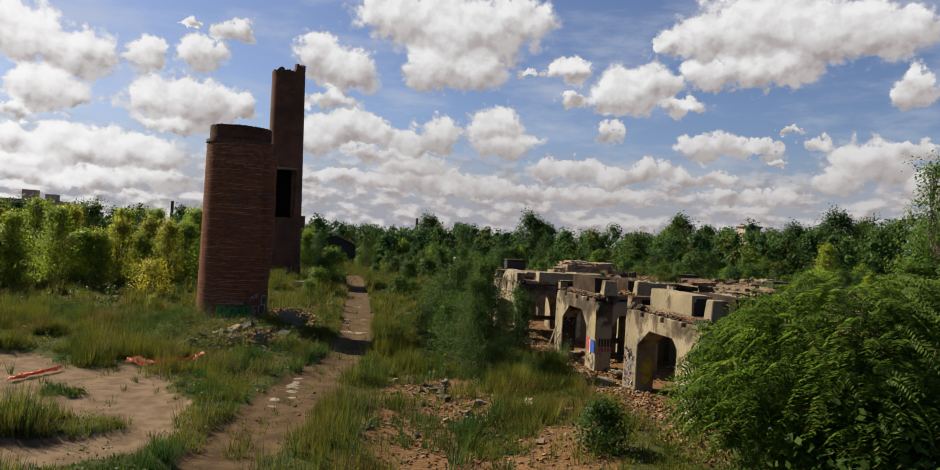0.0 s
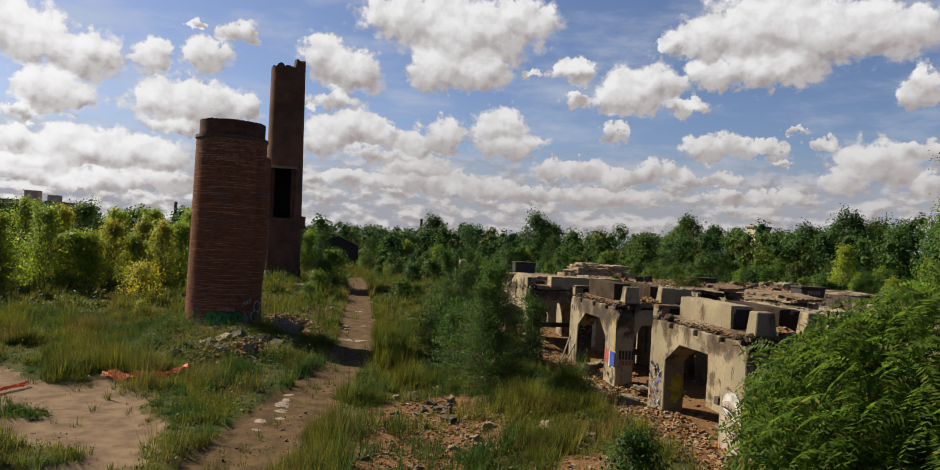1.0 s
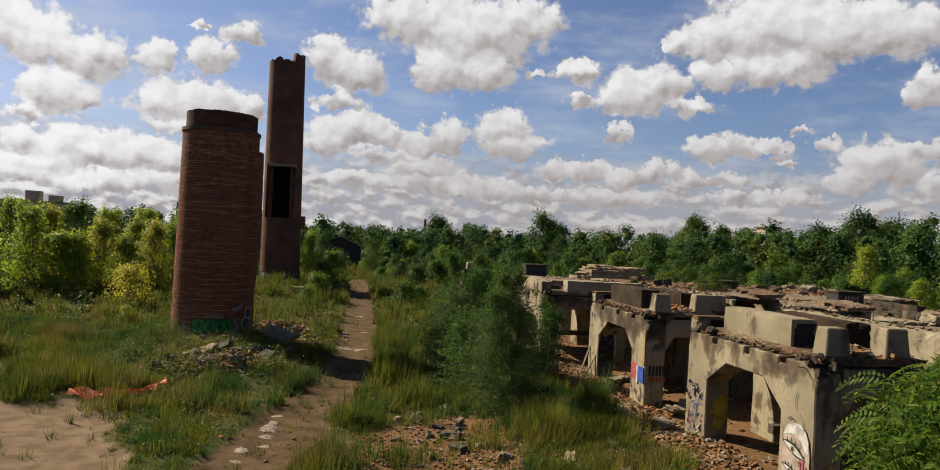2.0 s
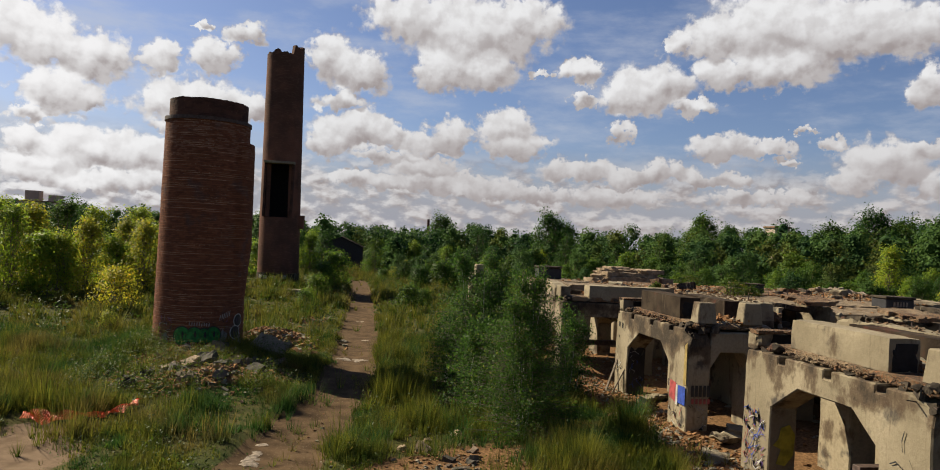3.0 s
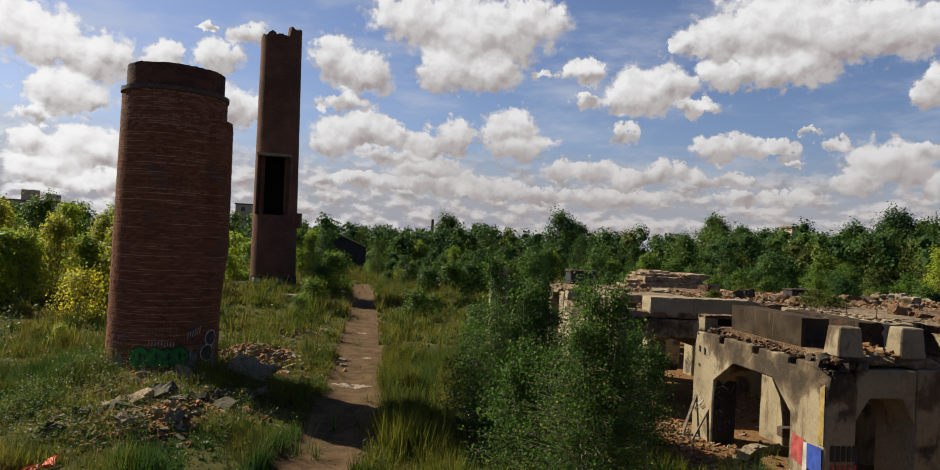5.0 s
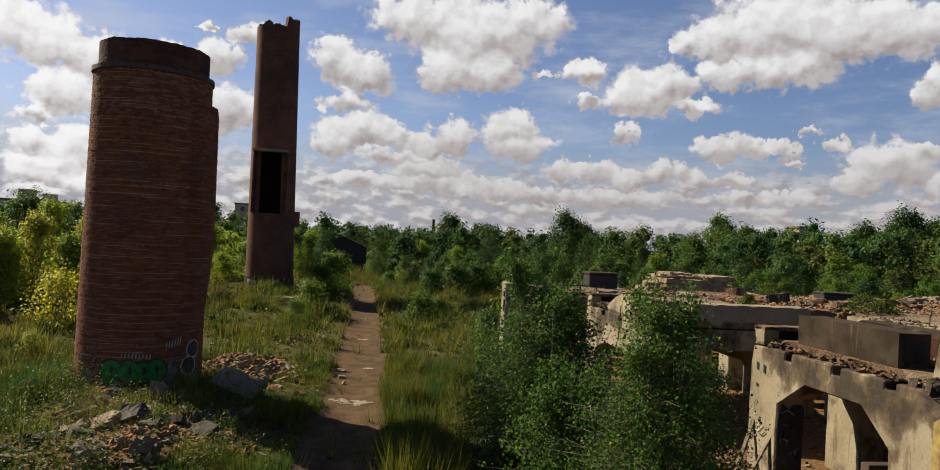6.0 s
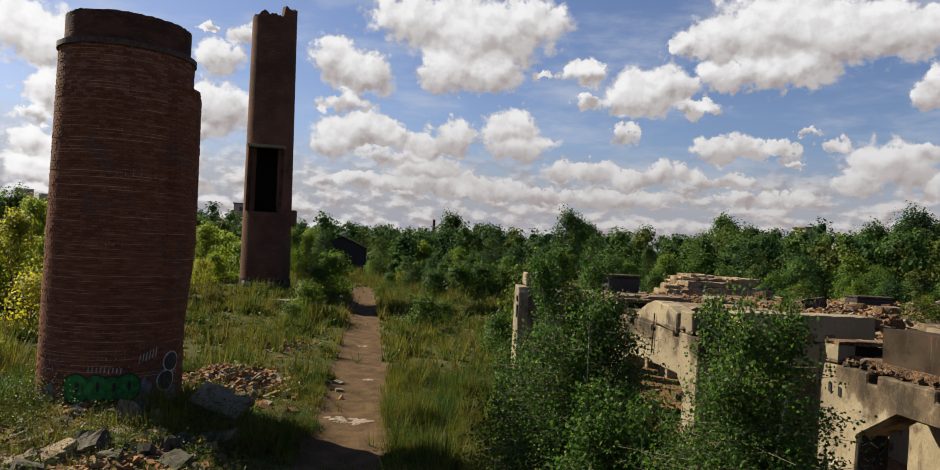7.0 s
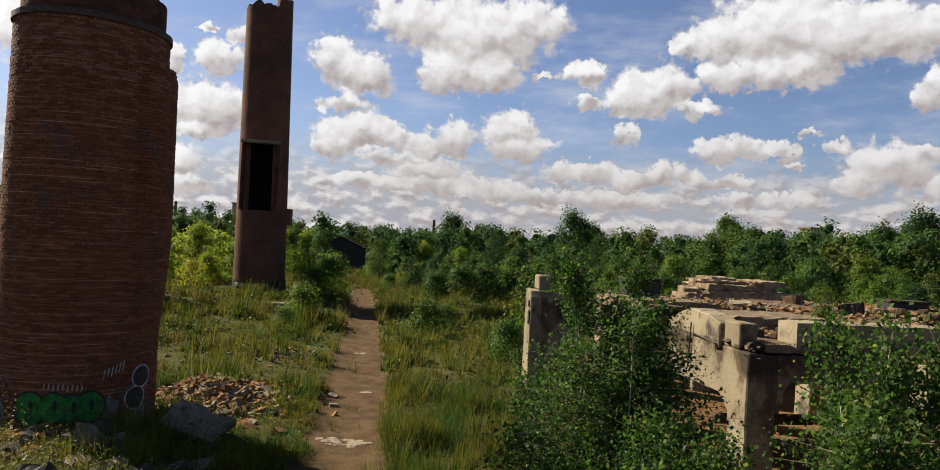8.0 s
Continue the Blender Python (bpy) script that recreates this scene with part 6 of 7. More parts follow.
leafy = build_tree("shrub", "bright green leafy shrub at the wood's edge", "shrub", "scrub", 5.2, 2.3, 3000, 0.27, M["leaf_green"], M["bark"], 360, 3, 0.03, 34, 0.05, 0.7, 3)
for k in range(7):
    put(leafy, -13.6 - 4.2 * k + rnd.uniform(-1, 1), 78.5 - 5.0 * k + rnd.uniform(-1.5, 1.5), rnd.uniform(0.8, 1.1), 53 * k)
# the middle of the scrub, and beyond the ruin: low in front, higher further off
for k in range(104):
    f = k / 104
    x = 7 + 64 * f + rnd.uniform(-3, 3)
    near = float(np.interp(x, (7, 16, 24, 34, 44, 57, 70), (97, 93, 82, 70, 70, 70, 56)))
    y = near + 46 * rnd.random() ** 1.2
    grow = 0.46 + 0.011 * (y - near) + 0.10 * float(smooth(x, 20, 60))
    put(scrub[k % 3], x, y, grow * rnd.uniform(0.8, 1.15), rnd.uniform(0, 360))
put(leafy, 6.3, 138, 1.0, 40)
for x, y, k in ((-9.5, 97, 0.85), (-12.0, 100, 1.0), (-14.8, 96, 0.9), (-17.5, 99, 1.05), (-11, 90, 0.55), (-19.5, 92, 0.9), (-7.2, 104, 0.8)):
    put(leafy, x, y, k, x * 29)
plant_row([(10 + 7.0 * k, 132 - 2.5 * k + 4 * (k % 3)) for k in range(9)], (2, 3, 2, 4), 0.72, 0.98, 2.5)
plant_row([(58 + 4 * k, 80 - 4.5 * k) for k in range(7)], (2, 0, 4), 0.72, 0.95, 2.0)
for x, y, k, kind in ((43, 68, 0.42, 1), (46.5, 67.5, 0.36, 1), (52, 66, 0.55, 2), (48, 62, 0.5, 2), (55, 66, 0.6, 4), (58, 70, 0.6, 2), (50, 57, 0.55, 2), (56, 72, 0.6, 4)):
    put(tree_kinds[kind], x, y, k, x * 31)
for x, y, k in ((39.5, 43.5, 0.95), (43.0, 43.0, 1.1), (45.0, 48.0, 1.0), (48.5, 45.0, 1.2)):
    put(scrub[0], x, y, k, x * 41)
for x, y, k in ((-3, 118, 0.62), (-7.5, 122, 0.7), (4.6, 121, 0.6)):
    put(tree_kinds[3], x, y, k, x * 37)


# broad old trees standing above the scrub
old_tree = build_tree("tree", "broad dark green tree standing above the scrub", "tree", "trees round the waste ground", 12.0, 5.0, 8000, 0.36, M["leaf_dark"], M["bark"], 371, 4, 0.16, 100, 0.16, 1.15, 3)
for x, y, k in ((119.0, 236.0, 1.5), (131.0, 240.0, 1.25), (130.0, 169.0, 1.5), (141.0, 172.0, 1.4), (41.0, 150.0, 1.0), (45.5, 154.0, 0.85), (20.0, 164.0, 0.9), (78.0, 160.0, 0.95), (104.0, 150.0, 1.1)):
    put(old_tree, x, y, k, x * 13)


tall_tree = build_tree("tree", "tall airy green tree at the edge of the scrub", "tree", "trees round the waste ground", 14.5, 4.8, 9000, 0.24, M["leaf_scrub"], M["bark"], 372, 3, 0.06, 110, 0.14, 0.9, 6, 0.6)
put(tall_tree, 53.0, 55.0, 1.0, 20)


def crown_core(level):
    bm = bmesh.new()
    bmesh.ops.create_icosphere(bm, subdivisions=level, radius=1.0)
    v = np.array([p.co[:] for p in bm.verts])
    f = np.array([[p.index for p in q.verts] for q in bm.faces])
    bm.free()
    return v, f


def far_woods():
    """Woods to the horizon, too many to count: each crown is a cluster of leafy lumps."""
    rng = np.random.default_rng(77)
    base, faces = crown_core(1)
    verts, quads, tris, n = [], [], [], 0
    count = 325
    ang = rng.uniform(-34, 52, count)
    dist = 116 + 230 * rng.random(count) ** 1.6
    for a, d in zip(np.radians(ang), dist):
        x, y = 3 + d * math.sin(a), 10 + d * math.cos(a)
        if abs(x - track_x(y)) < 5 and y < 150:
            continue
        right = max(0.0, math.degrees(a) - 14) / 25
        w = rng.uniform(2.6, 4.6) * (1 + 0.8 * smooth(d, 150, 300))
        h = 5.3 + 0.024 * d * rng.uniform(0.5, 1.05) + right * 0.042 * d * rng.uniform(0.45, 1.0)
        h *= 0.84 + 0.34 * float(value_noise(math.degrees(a), 0.02 * d, 4.5, 41))
        if rng.random() < 0.06:
            h *= 1.18
        w = max(w, h * 0.40)
        spire = rng.random() < 0.08
        lumps = 7 if d < 165 else 5
        for k in range(lumps):
            f = (k + 0.6) / lumps
            b = k * 2.4 + x
            r = w * rng.uniform(0.46, 0.62) * (1.10 - (0.45 if spire else 0.25) * f)
            reach = (w - r) * rng.uniform(0.5, 1.0) * (1.05 - f ** 2 * (0.95 if spire else 0.75)) * (0.3 if k == lumps - 1 else 1.0)
            c = np.array((x + math.cos(b) * reach, y + math.sin(b) * reach, max(r * 0.4, f * (h - r * 0.75))))
            squash = np.array((1.0, 1.0, rng.uniform(0.75, 1.05)))
            v = base * (r * 0.46) * squash * rng.uniform(0.8, 1.15, (len(base), 1)) + c
            verts.append(v)
            tris.append(faces + n)
            n += len(v)
            m = int((115 if d < 165 else 84) * min(2.4, max(0.7, (r / 1.9) ** 2)))
            o = rng.normal(size=(m, 3))
            o[:, 2] += 0.25
            o /= np.linalg.norm(o, axis=1)[:, None]
            p = c + o * squash * r * rng.uniform(0.50, 1.08, (m, 1))
            v, f4 = leaf_quads(rng, p, 0.23 + 0.0019 * d, o, 0.7, 0.6)
            verts.append(v)
            quads.append(f4 + n)
            n += len(v)
    quads, tris = np.concatenate(quads), np.concatenate(tris)
    me = bpy.data.meshes.new("far_woods")
    me.from_pydata(np.concatenate(verts).tolist(), [], quads.tolist() + tris.tolist())
    me.materials.append(M["leaf_far"])
    tagged(new("far_woods", me), "dark green woods reaching to the horizon", "woods", kind="stuff")


far_woods()


# weeds that have seeded on the decks
for k, (x, y, z, h, w) in enumerate(((21.6, 44.4, 3.56, 0.75, 0.8), (22.6, 44.6, 3.56, 0.55, 0.7), (25.4, 57.0, 3.2, 0.9, 1.0), (26.6, 58.6, 3.1, 0.8, 0.9), (19.0, 48.3, 3.40, 0.45, 0.5))):
    weed = build_tree("deck_weed", "yellow-green weeds growing on the broken deck", "plant", "weeds on the decks", h, w, 900, 0.085, M["weed"], M["bark"], 800 + k, 4, 0.05, 24, 0.015, 0.18, 1)
    weed.matrix_basis = pose(x, y, z, 0, 0, 70 * k)


# ---------------------------------------------------------------- grass
NET_LINES = ((-7.6, 33.6, -6.4, 33.3), (-6.4, 33.3, -5.3, 33.4), (-5.3, 33.4, -4.7, 34.9), (-10.6, 29.9, -10.2, 30.8), (-10.2, 30.8, -9.7, 32.3))


def grass_spots(rng, n, box):
    """Places for tufts: thick in patches, thin on bare soil, none on track, clearing and walls."""
    x0, x1, y0, y1 = box
    x, y = rng.uniform(x0, x1, n), rng.uniform(y0, y1, n)
    dens = 0.17 + 1.0 * smooth(value_noise(x, y, 1.3, 21), 0.34, 0.68) * (0.35 + 0.65 * value_noise(x, y, 5.5, 22))
    strip = 0.22 * np.exp(-((x - track_x(y)) / 0.25) ** 2) * (1 - smooth(y, 30, 38))
    dens *= 1 - 0.985 * np.clip(track_mask(x, y) - strip, 0, 1)
    dens *= (1 - 0.99 * clearing_mask(x, y)) * (1 - 0.88 * rubble_mask(x, y))
    dens[np.hypot(x - STUMP[0], y - STUMP[1]) < 2.2] = 0
    dens[np.hypot(x - STACK[0], y - STACK[1]) < 2.3] = 0
    dens[(x > 11.4) & (x < 32) & (y > 20.5) & (y < 58)] *= 0.12
    for x2, y2, x3, y3 in NET_LINES:
        f = np.clip(((x - x2) * (x3 - x2) + (y - y2) * (y3 - y2)) / ((x3 - x2) ** 2 + (y3 - y2) ** 2), 0, 1)
        dens[np.hypot(x - x2 - f * (x3 - x2), y - y2 - f * (y3 - y2) + 0.25) < 0.5] *= 0.1
    keep = rng.random(n) < dens
    return x[keep], y[keep]


def grass_field(name, tufts, blades, box, height, width, seed, label, mat="grass"):
    rng = np.random.default_rng(seed)
    cx, cy = grass_spots(rng, tufts * 3, box)
    cx, cy = cx[:tufts], cy[:tufts]
    t = len(cx)
    tall = height * (0.14 + 1.5 * value_noise(cx, cy, 1.5, 23) ** 2.1) * rng.uniform(0.45, 1.35, t)
    wide = rng.uniform(0.06, 0.22, t)
    n = t * blades
    own = np.repeat(np.arange(t), blades)
    a, r = rng.uniform(0, 6.2832, n), np.sqrt(rng.random(n)) * wide[own]
    x, y = cx[own] + np.cos(a) * r, cy[own] + np.sin(a) * r
    h = tall[own] * rng.uniform(0.55, 1.15, n)
    z = land(x, y) - 0.03
    b = a + rng.uniform(-0.9, 0.9, n)
    lean = h * rng.uniform(0.1, 0.65, n)
    w = width * rng.uniform(0.6, 1.4, n)
    wx, wy = -np.sin(b) * w, np.cos(b) * w
    lx, ly = np.cos(b) * lean, np.sin(b) * lean
    v = np.stack([np.stack([x - wx, y - wy, z], -1), np.stack([x + wx, y + wy, z], -1), np.stack([x + lx, y + ly, z + h], -1)], 1).reshape(-1, 3)
    ob = new(name, mesh_from(name, v, np.arange(3 * n).reshape(-1, 3), M[mat]))
    tagged(ob, label, "grass", kind="stuff")


def weed_field(name, clumps, leaves, box, height, leaf, seed, label):
    """Broad-leaved weeds among the grass."""
    rng = np.random.default_rng(seed)
    cx, cy = grass_spots(rng, clumps * 4, box)
    cx, cy = cx[:clumps], cy[:clumps]
    t = len(cx)
    own = np.repeat(np.arange(t), leaves)
    n = len(own)
    tall = height * rng.uniform(0.3, 1.2, t) * (0.4 + 0.9 * value_noise(cx, cy, 3.1, 31))
    q = rng.normal(size=(n, 3)) * np.array((0.13, 0.13, 0.0))
    q[:, 2] = rng.random(n) * tall[own]
    p = np.stack([cx[own], cy[own], land(cx, cy)[own]], -1) + q
    v, f = leaf_quads(rng, p, leaf, q + np.array((0, 0, 0.1)), 0.45)
    tagged(new(name, mesh_from(name, v, f, M["weed"])), label, "weeds", kind="stuff")


weed_field("weeds", 3900, 13, (-20, 12, 15, 52), 0.75, 0.085, 411, "leafy weeds standing in the grass")
weed_field("weeds", 1000, 22, (-8.0, -0.8, 36.4, 44.6), 1.0, 0.075, 413, "weeds growing through the rubble round the chimney stump")
weed_field("weeds", 2400, 13, (-28, 22, 50, 100), 1.1, 0.18, 412, "tall weeds before the trees")
grass_field("grass", 23000, 15, (-20, 12, 14, 52), 0.85, 0.012, 401, "tall rough grass and weeds in uneven tufts")
grass_field("grass", 24000, 11, (-30, 24, 50, 126), 0.95, 0.032, 402, "rough yellow-green grass before the trees", "dry_grass")
grass_field("grass", 15000, 7, (-19, 11, 16, 50), 0.34, 0.011, 404, "short grass between the tufts")
grass_field("grass", 2300, 14, (7.8, 10.4, 25.5, 36.0), 1.2, 0.012, 405, "tall green grass along the foot of the ruin")
grass_field("grass", 2200, 10, (-25, 25, -12, 14.5), 0.85, 0.024, 403, "rough grass behind the start of the flight")


# ---------------------------------------------------------------- rubble and small things
def rubble_field(name, count, where, size, seed, label):
    rng = random.Random(seed)

    def spot():
        x, y = where(rng)
        return x, y, land_at(x, y) + 0.02

    v, f = scatter_boxes(rng, count, spot, size)
    tagged(new(name, mesh_from(name, v, f, M["rubble"])), label, "rubble", kind="stuff")


rubble_field("brick_rubble", 2600, lambda r: (r.uniform(10.5, 12.6), r.uniform(18, 41)), 0.19, 501, "broken brick and concrete along the ruin")
rubble_field("brick_rubble", 2300, lambda r: (r.gauss(5.3, 2.1), r.gauss(24.0, 3.8)), 0.125, 502, "brick bits trodden into bare soil")
rubble_field("brick_rubble", 1400, lambda r: (r.gauss(-2.2, 1.15), r.gauss(49.4, 1.3)), 0.42, 503, "heap of broken brick beside the chimney stump")
rubble_field("brick_rubble", 700, lambda r: (r.gauss(-4.4, 1.5), r.gauss(41.4, 1.8)), 0.32, 504, "rubble round the chimney stump")
rubble_field("brick_rubble", 1100, lambda r: (r.gauss(-3.3, 1.2), r.gauss(38.8, 1.4)), 0.26, 509, "weed-grown mound of broken brick before the chimney stump")
rubble_field("brick_rubble", 600, lambda r: (r.uniform(12.5, 21), r.uniform(20, 46)), 0.24, 505, "rubble under the concrete frames")

def rubble_heap():
    rng = random.Random(506)

    def spot():
        a, r = rng.uniform(0, 6.2832), math.sqrt(rng.random())
        return 41.0 + 7.5 * r * math.cos(a), 62.5 + 2.2 * r * math.sin(a), 3.35 * (1 - r * r) * rng.uniform(0.75, 1.0) + 0.1

    v, f = scatter_boxes(rng, 1300, spot, 0.65)
    tagged(new("concrete_rubble", mesh_from("concrete_rubble", v, f, M["crust"])), "long heap of pale broken concrete at the edge of the scrub", "rubble", kind="stuff")


rubble_heap()
rubble_field("brick_rubble", 320, lambda r: (r.gauss(-2.2, 1.3), r.gauss(59.2, 1.0)), 0.30, 507, "thin scatter of broken brick in the grass")
ob = thing("fallen_slab", (-3.8, 76.5, land_at(-3.8, 76.5)), "pale concrete slab lying in the grass", "slab")
part("slab", block(-0.9, 0.9, -0.4, 0.4, -0.05, 0.35, 0.04, 2, 0.06, 655), M["concrete"], ob)
rng = random.Random(9)
for k in range(130):
    x, y = (rng.gauss(-4.2, 1.6), rng.gauss(41.7, 1.6)) if k % 2 else (rng.gauss(-3.3, 1.3), rng.gauss(39.2, 1.5))
    if math.hypot(x - STUMP[0], y - STUMP[1]) < 2.45:
        continue
    s = rng.choice((rng.uniform(0.14, 0.3), rng.uniform(0.14, 0.3), rng.uniform(0.3, 0.65)))
    ob = new("rock")
    tagged(ob, "rough lump of stone at the chimney's foot", "rock", "rocks round the chimney")
    ob.matrix_world = pose(x, y, land_at(x, y) + s * 0.12, 0, 0, rng.uniform(0, 360))
    bm = ragged(-s * 0.6, s * 0.6, -s * 0.42, s * 0.42, -s * 0.3, s * 0.3, s * 0.5, 600 + k, s * 0.3, s * 0.08)
    bmesh.ops.transform(bm, matrix=pose(0, 0, 0, rng.uniform(-35, 35), rng.uniform(-35, 35), 0), verts=bm.verts[:])
    part("lump", bm, M[("rock_brown", "rock", "rock", "tan_slab", "rock", "rock_brown")[k % 6]], ob)
for k, (x, y, w, l, turn, tilt) in enumerate(((13.0, 29.5, 1.3, 0.45, 35, 14), (13.8, 30.0, 0.9, 0.5, -20, 8), (12.4, 33.8, 1.1, 0.3, 50, 10), (13.3, 34.4, 1.4, 0.25, 20, 6), (11.6, 27.6, 0.7, 0.4, -35, 9))):
    ob = thing("concrete_block", (x, y, land_at(x, y)), "pale broken concrete block lying among brick rubble", "rubble", "broken concrete blocks")
    bm = ragged(-w / 2, w / 2, -l / 2, l / 2, -0.08, 0.10, 0.10, 660 + k, 0.12, 0.015)
    bmesh.ops.transform(bm, matrix=pose(0, 0, 0.12, tilt, tilt / 2, turn), verts=bm.verts[:])
    part("lump", bm, M["concrete"], ob)
ob = thing("boulder", (-3.75, 42.5, land_at(-3.75, 42.5) + 0.2), "large tan boulder at the chimney's foot", "rock")
part("lump", stone(1.0, 640, 0.8), M["rock_brown"], ob)
ob = thing("fallen_slab", (-1.6, 44.2, land_at(-1.6, 44.2)), "stained fallen slab leaning on rubble", "slab")
bm = ragged(-0.85, 0.75, -0.5, 0.5, -0.10, 0.16, 0.14, 650, 0.16, 0.03)
bmesh.ops.transform(bm, matrix=pose(0, 0, 0.38, 26, 14, -18), verts=bm.verts[:])
part("slab", bm, M["stained"], ob)
bm = ragged(-0.5, 0.5, -0.4, 0.4, -0.2, 0.35, 0.2, 652, 0.16, 0.05)
bmesh.ops.transform(bm, matrix=pose(0.0, 0.35, 0.05, 0, 8, 30), verts=bm.verts[:])
part("propping_lump", bm, M["rock"], ob)


def build_net():
    """A trampled strip of orange plastic fencing."""
    root = thing("safety_net", (0, 0, 0), "crumpled orange plastic safety netting lying on the ground", "netting")
    rnd = random.Random(12)

    def strip(points, wide):
        pts = []
        for (x0, y0), (x1, y1) in zip(points, points[1:]):
            n = int(math.hypot(x1 - x0, y1 - y0) / 0.085)
            pts += [(x0 + (x1 - x0) * k / n, y0 + (y1 - y0) * k / n) for k in range(n)]
        rows = []
        for k, (x, y) in enumerate(pts):
            row = []
            for j in range(9):
                f = j / 8 - 0.5
                yy = y + f * wide * (0.8 + 0.3 * math.sin(k * 0.21))
                xx = x + 0.04 * math.sin(k * 0.55 + j)
                row.append(Vector((xx, yy, land_at(xx, yy) + 0.06 + 0.17 * abs(math.sin(k * 0.33 + j * 0.45)) * rnd.uniform(0.7, 1))))
            rows.append(row)
        bm = bmesh.new()
        for k, row in enumerate(rows):
            for j in range(8):
                limb(bm, row[j], row[j + 1], 0.015, 0.015, 3)
            if k:
                for j in range(9):
                    limb(bm, rows[k - 1][j], row[j], 0.009, 0.009, 3)
        part("mesh_strip", bm, M["net"], root)

    strip([NET_LINES[0][:2], NET_LINES[1][:2], NET_LINES[2][:2], NET_LINES[2][2:]], 0.8)
    strip([NET_LINES[3][:2], NET_LINES[4][:2], NET_LINES[4][2:]], 0.6)


build_net()


def loose_board(x, y, z, length, turn, lean_deg, label):
    ob = thing("loose_board", (x, y, z), label, "board", "loose boards")
    bm = block(-0.06, 0.06, -0.02, 0.02, 0, length, 0.005, 1, 0.006, int(length * 10))
    bmesh.ops.rotate(bm, verts=bm.verts[:], matrix=Matrix.Rotation(radians(lean_deg), 3, "X"))
    part("plank", bm, M["bark"], ob)
    ob.rotation_euler.z = radians(turn)


loose_board(11.75, 35.6, 0.25, 1.7, 70, 24, "weathered board leaning on the concrete frame")
loose_board(11.70, 36.1, 0.25, 1.5, 100, 20, "weathered board leaning on the concrete frame")
rng = random.Random(77)
for x, y, w, l, count in ((-0.42, 29.7, 0.06, 1.5, 22), (2.25, 45.5, 0.45, 0.30, 26), (-0.9, 27.6, 0.015, 0.9, 5), (2.9, 52.0, 0.2, 0.15, 3), (2.5, 61.0, 0.3, 0.2, 4)):
    ob = thing("pale_crust", (x, y, land_at(x, y)), "pale dried crust flaking on the dirt track", "dirt", "pale crusts")
    for piece in range(count):
        px, py = max(-2 * w, min(2 * w, rng.gauss(0, w))), max(-1.1 * l, min(1.1 * l, rng.gauss(0, l * 0.55)))
        size, turn, n = rng.uniform(0.05, 0.16), rng.uniform(0, 6.28), 14
        bm = bmesh.new()
        rings = []
        for f in (0.15, 0.6, 1.0):
            ring = []
            for k in range(n):
                r = size * f * (1 + 0.45 * noise.noise((k * 0.8, piece, x)))
                vx, vy = px + r * 1.3 * math.cos(6.2832 * k / n + turn), py + r * math.sin(6.2832 * k / n + turn)
                ring.append(bm.verts.new((vx, vy, land_at(x + vx, y + vy) - land_at(x, y) + 0.030 - 0.024 * f)))
            rings.append(ring)
        bm.faces.new(rings[0])
        for inner, outer in zip(rings, rings[1:]):
            for k in range(n):
                bm.faces.new((inner[k], outer[k], outer[(k + 1) % n], inner[(k + 1) % n]))
        part("crust", bm, M["crust"], ob)
# lumps among the brick bits in front of the ruin
for k in range(46):
    x, y = (rng.gauss(5.0, 0.9), rng.gauss(28.6, 1.6)) if k % 2 else (rng.gauss(5.2, 1.7), rng.gauss(24.0, 3.2))
    s = rng.choice((rng.uniform(0.10, 0.22), rng.uniform(0.2, 0.42)))
    ob = new("rock")
    tagged(ob, "tan lump of broken masonry on bare soil", "rock", "rocks before the ruin")
    ob.matrix_world = pose(x, y, land_at(x, y) + s * 0.10, 0, 0, rng.uniform(0, 360))
    bm = ragged(-s * 0.6, s * 0.6, -s * 0.45, s * 0.45, -s * 0.3, s * 0.3, s * 0.5, 900 + k, s * 0.3, s * 0.08)
    bmesh.ops.transform(bm, matrix=pose(0, 0, 0, rng.uniform(-30, 30), rng.uniform(-30, 30), 0), verts=bm.verts[:])
    part("lump", bm, M[("tan_slab", "rock_brown", "tan_slab", "rock")[k % 4]], ob)

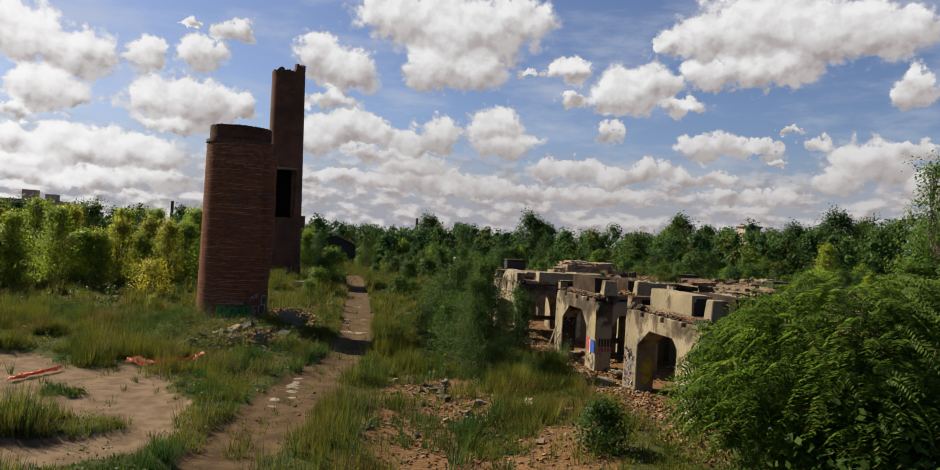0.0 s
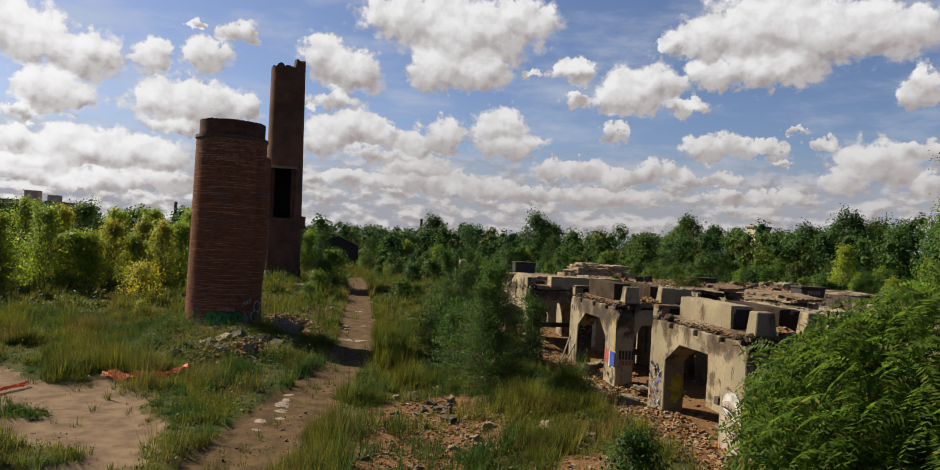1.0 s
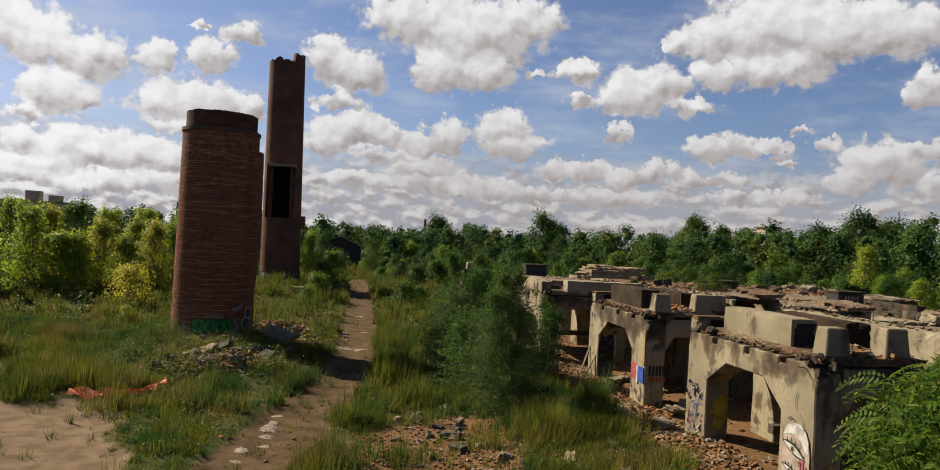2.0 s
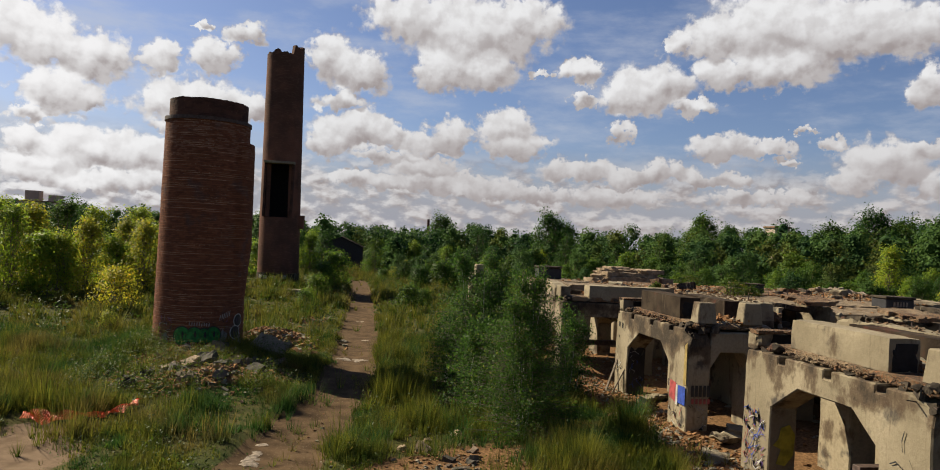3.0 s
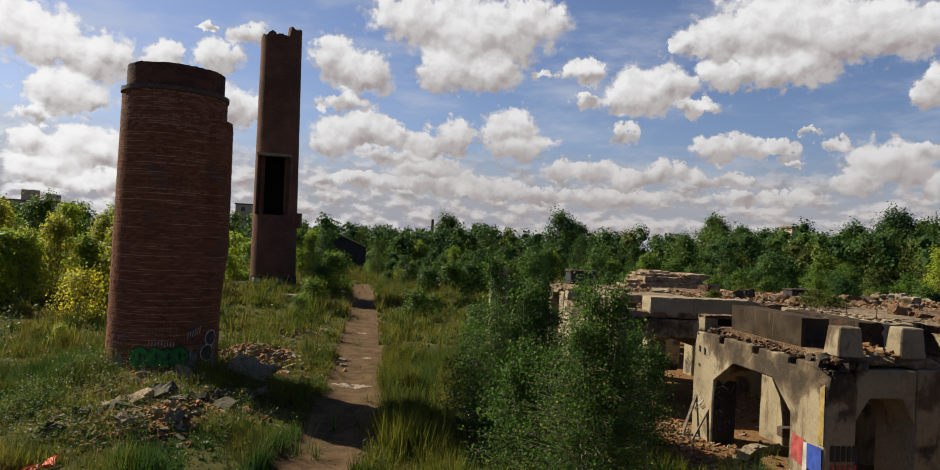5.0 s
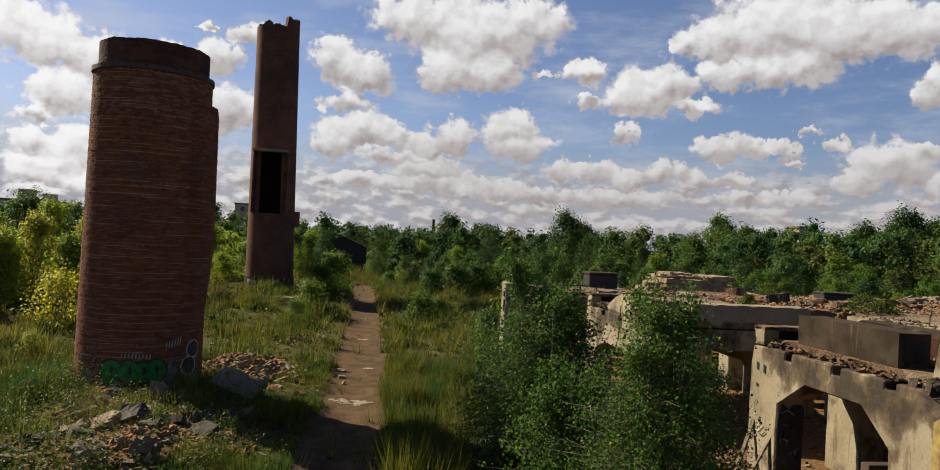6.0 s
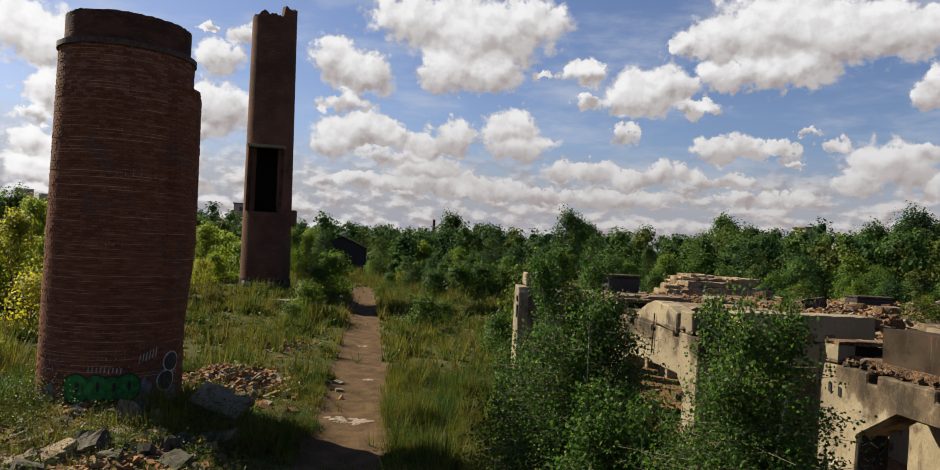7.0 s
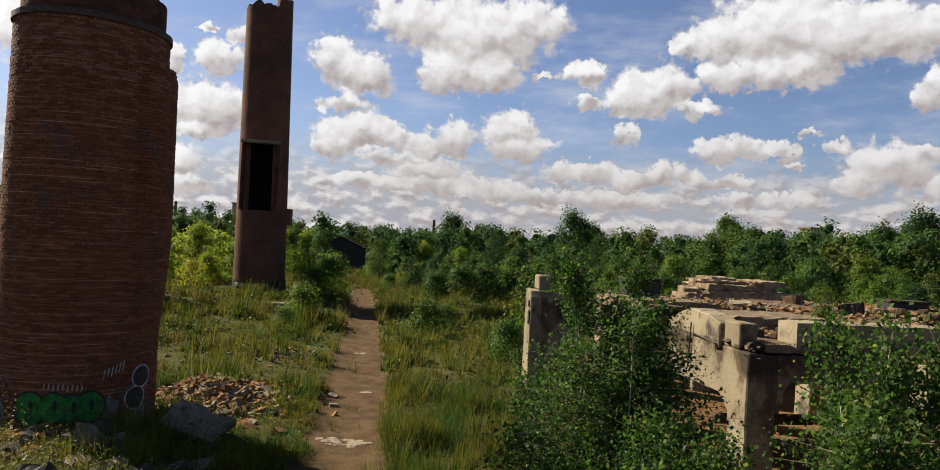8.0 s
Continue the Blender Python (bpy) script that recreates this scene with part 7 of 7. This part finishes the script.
# ---------------------------------------------------------------- far buildings
def build_shed():
    root = thing("shed", (-0.8, 130, -0.3), "dark gabled shed among trees at the end of the track", "shed")
    o = [(-3.7, 0), (-3.7, 3.9), (0, 5.5), (3.7, 3.9), (3.7, 0)]
    part("wall", extrude_outline(o, 1, 0, 8, 0.02, 3, 1.5), M["shed"], root)
    for s in (-1, 1):
        bm = bmesh.new()
        q = [(s * 4.1, -0.4, 3.82), (0, -0.4, 5.62), (0, 8.4, 5.62), (s * 4.1, 8.4, 3.82)]
        f = bm.faces.new([bm.verts.new(p) for p in q])
        bmesh.ops.solidify(bm, geom=[f], thickness=0.12)
        part("roof", bm, M["soot"], root)


build_shed()


def far_building(name, x, y, w, d, h, label, seed, boxes=()):
    root = thing(name, (x, y, 0), label, "building")
    wall = part("wall", block(-w / 2, w / 2, -d / 2, d / 2, -1, h, 0.1, 0, 0.0, seed), M["far_wall"], root)
    roof = part("roof", block(-w / 2 - 0.4, w / 2 + 0.4, -d / 2 - 0.4, d / 2 + 0.4, h, h + 0.5, 0.05, 0, 0.0, seed), M["deck"], root)
    for bx, bw, bh in boxes:
        part("roof_house", block(bx - bw / 2, bx + bw / 2, -2, 2, h + 0.5, h + 0.5 + bh, 0.05, 0, 0.0, seed), M["far_wall"], roof)
    n = int(w / 4)
    for k in range(n):
        wx = -w / 2 + (k + 0.5) * w / n
        part("window", block(wx - 0.9, wx + 0.9, -d / 2 - 0.05, -d / 2 + 0.1, h - 3.2, h - 1.2, 0.02, 0, 0.0, seed), M["glass"], wall)


far_building("warehouse", -158, 307, 92, 18, 11.6, "long pale flat-roofed warehouse beyond the trees", 700, ((34, 5, 4.0), (42, 4, 2.6)))
far_building("office_block", 121, 196, 4.6, 5, 13.9, "pale flat-roofed block above the trees", 710)
far_building("tower_block", -54, 362, 7, 7, 17.0, "small pale block far behind the chimneys", 720)


def distant_stack(x, y, top, label):
    root = thing("distant_chimney", (x, y, 0), label, "chimney", "distant chimneys")
    bm, loops = tube(1.0, 0.7, -1, top, 16, 0, 4)
    bm.faces.new(loops[-1])
    part("shaft", bm, M["cap"], root)


distant_stack(-90, 390, 17.5, "thin dark chimney on the horizon")
distant_stack(41, 412, 16.6, "thin dark chimney on the horizon")
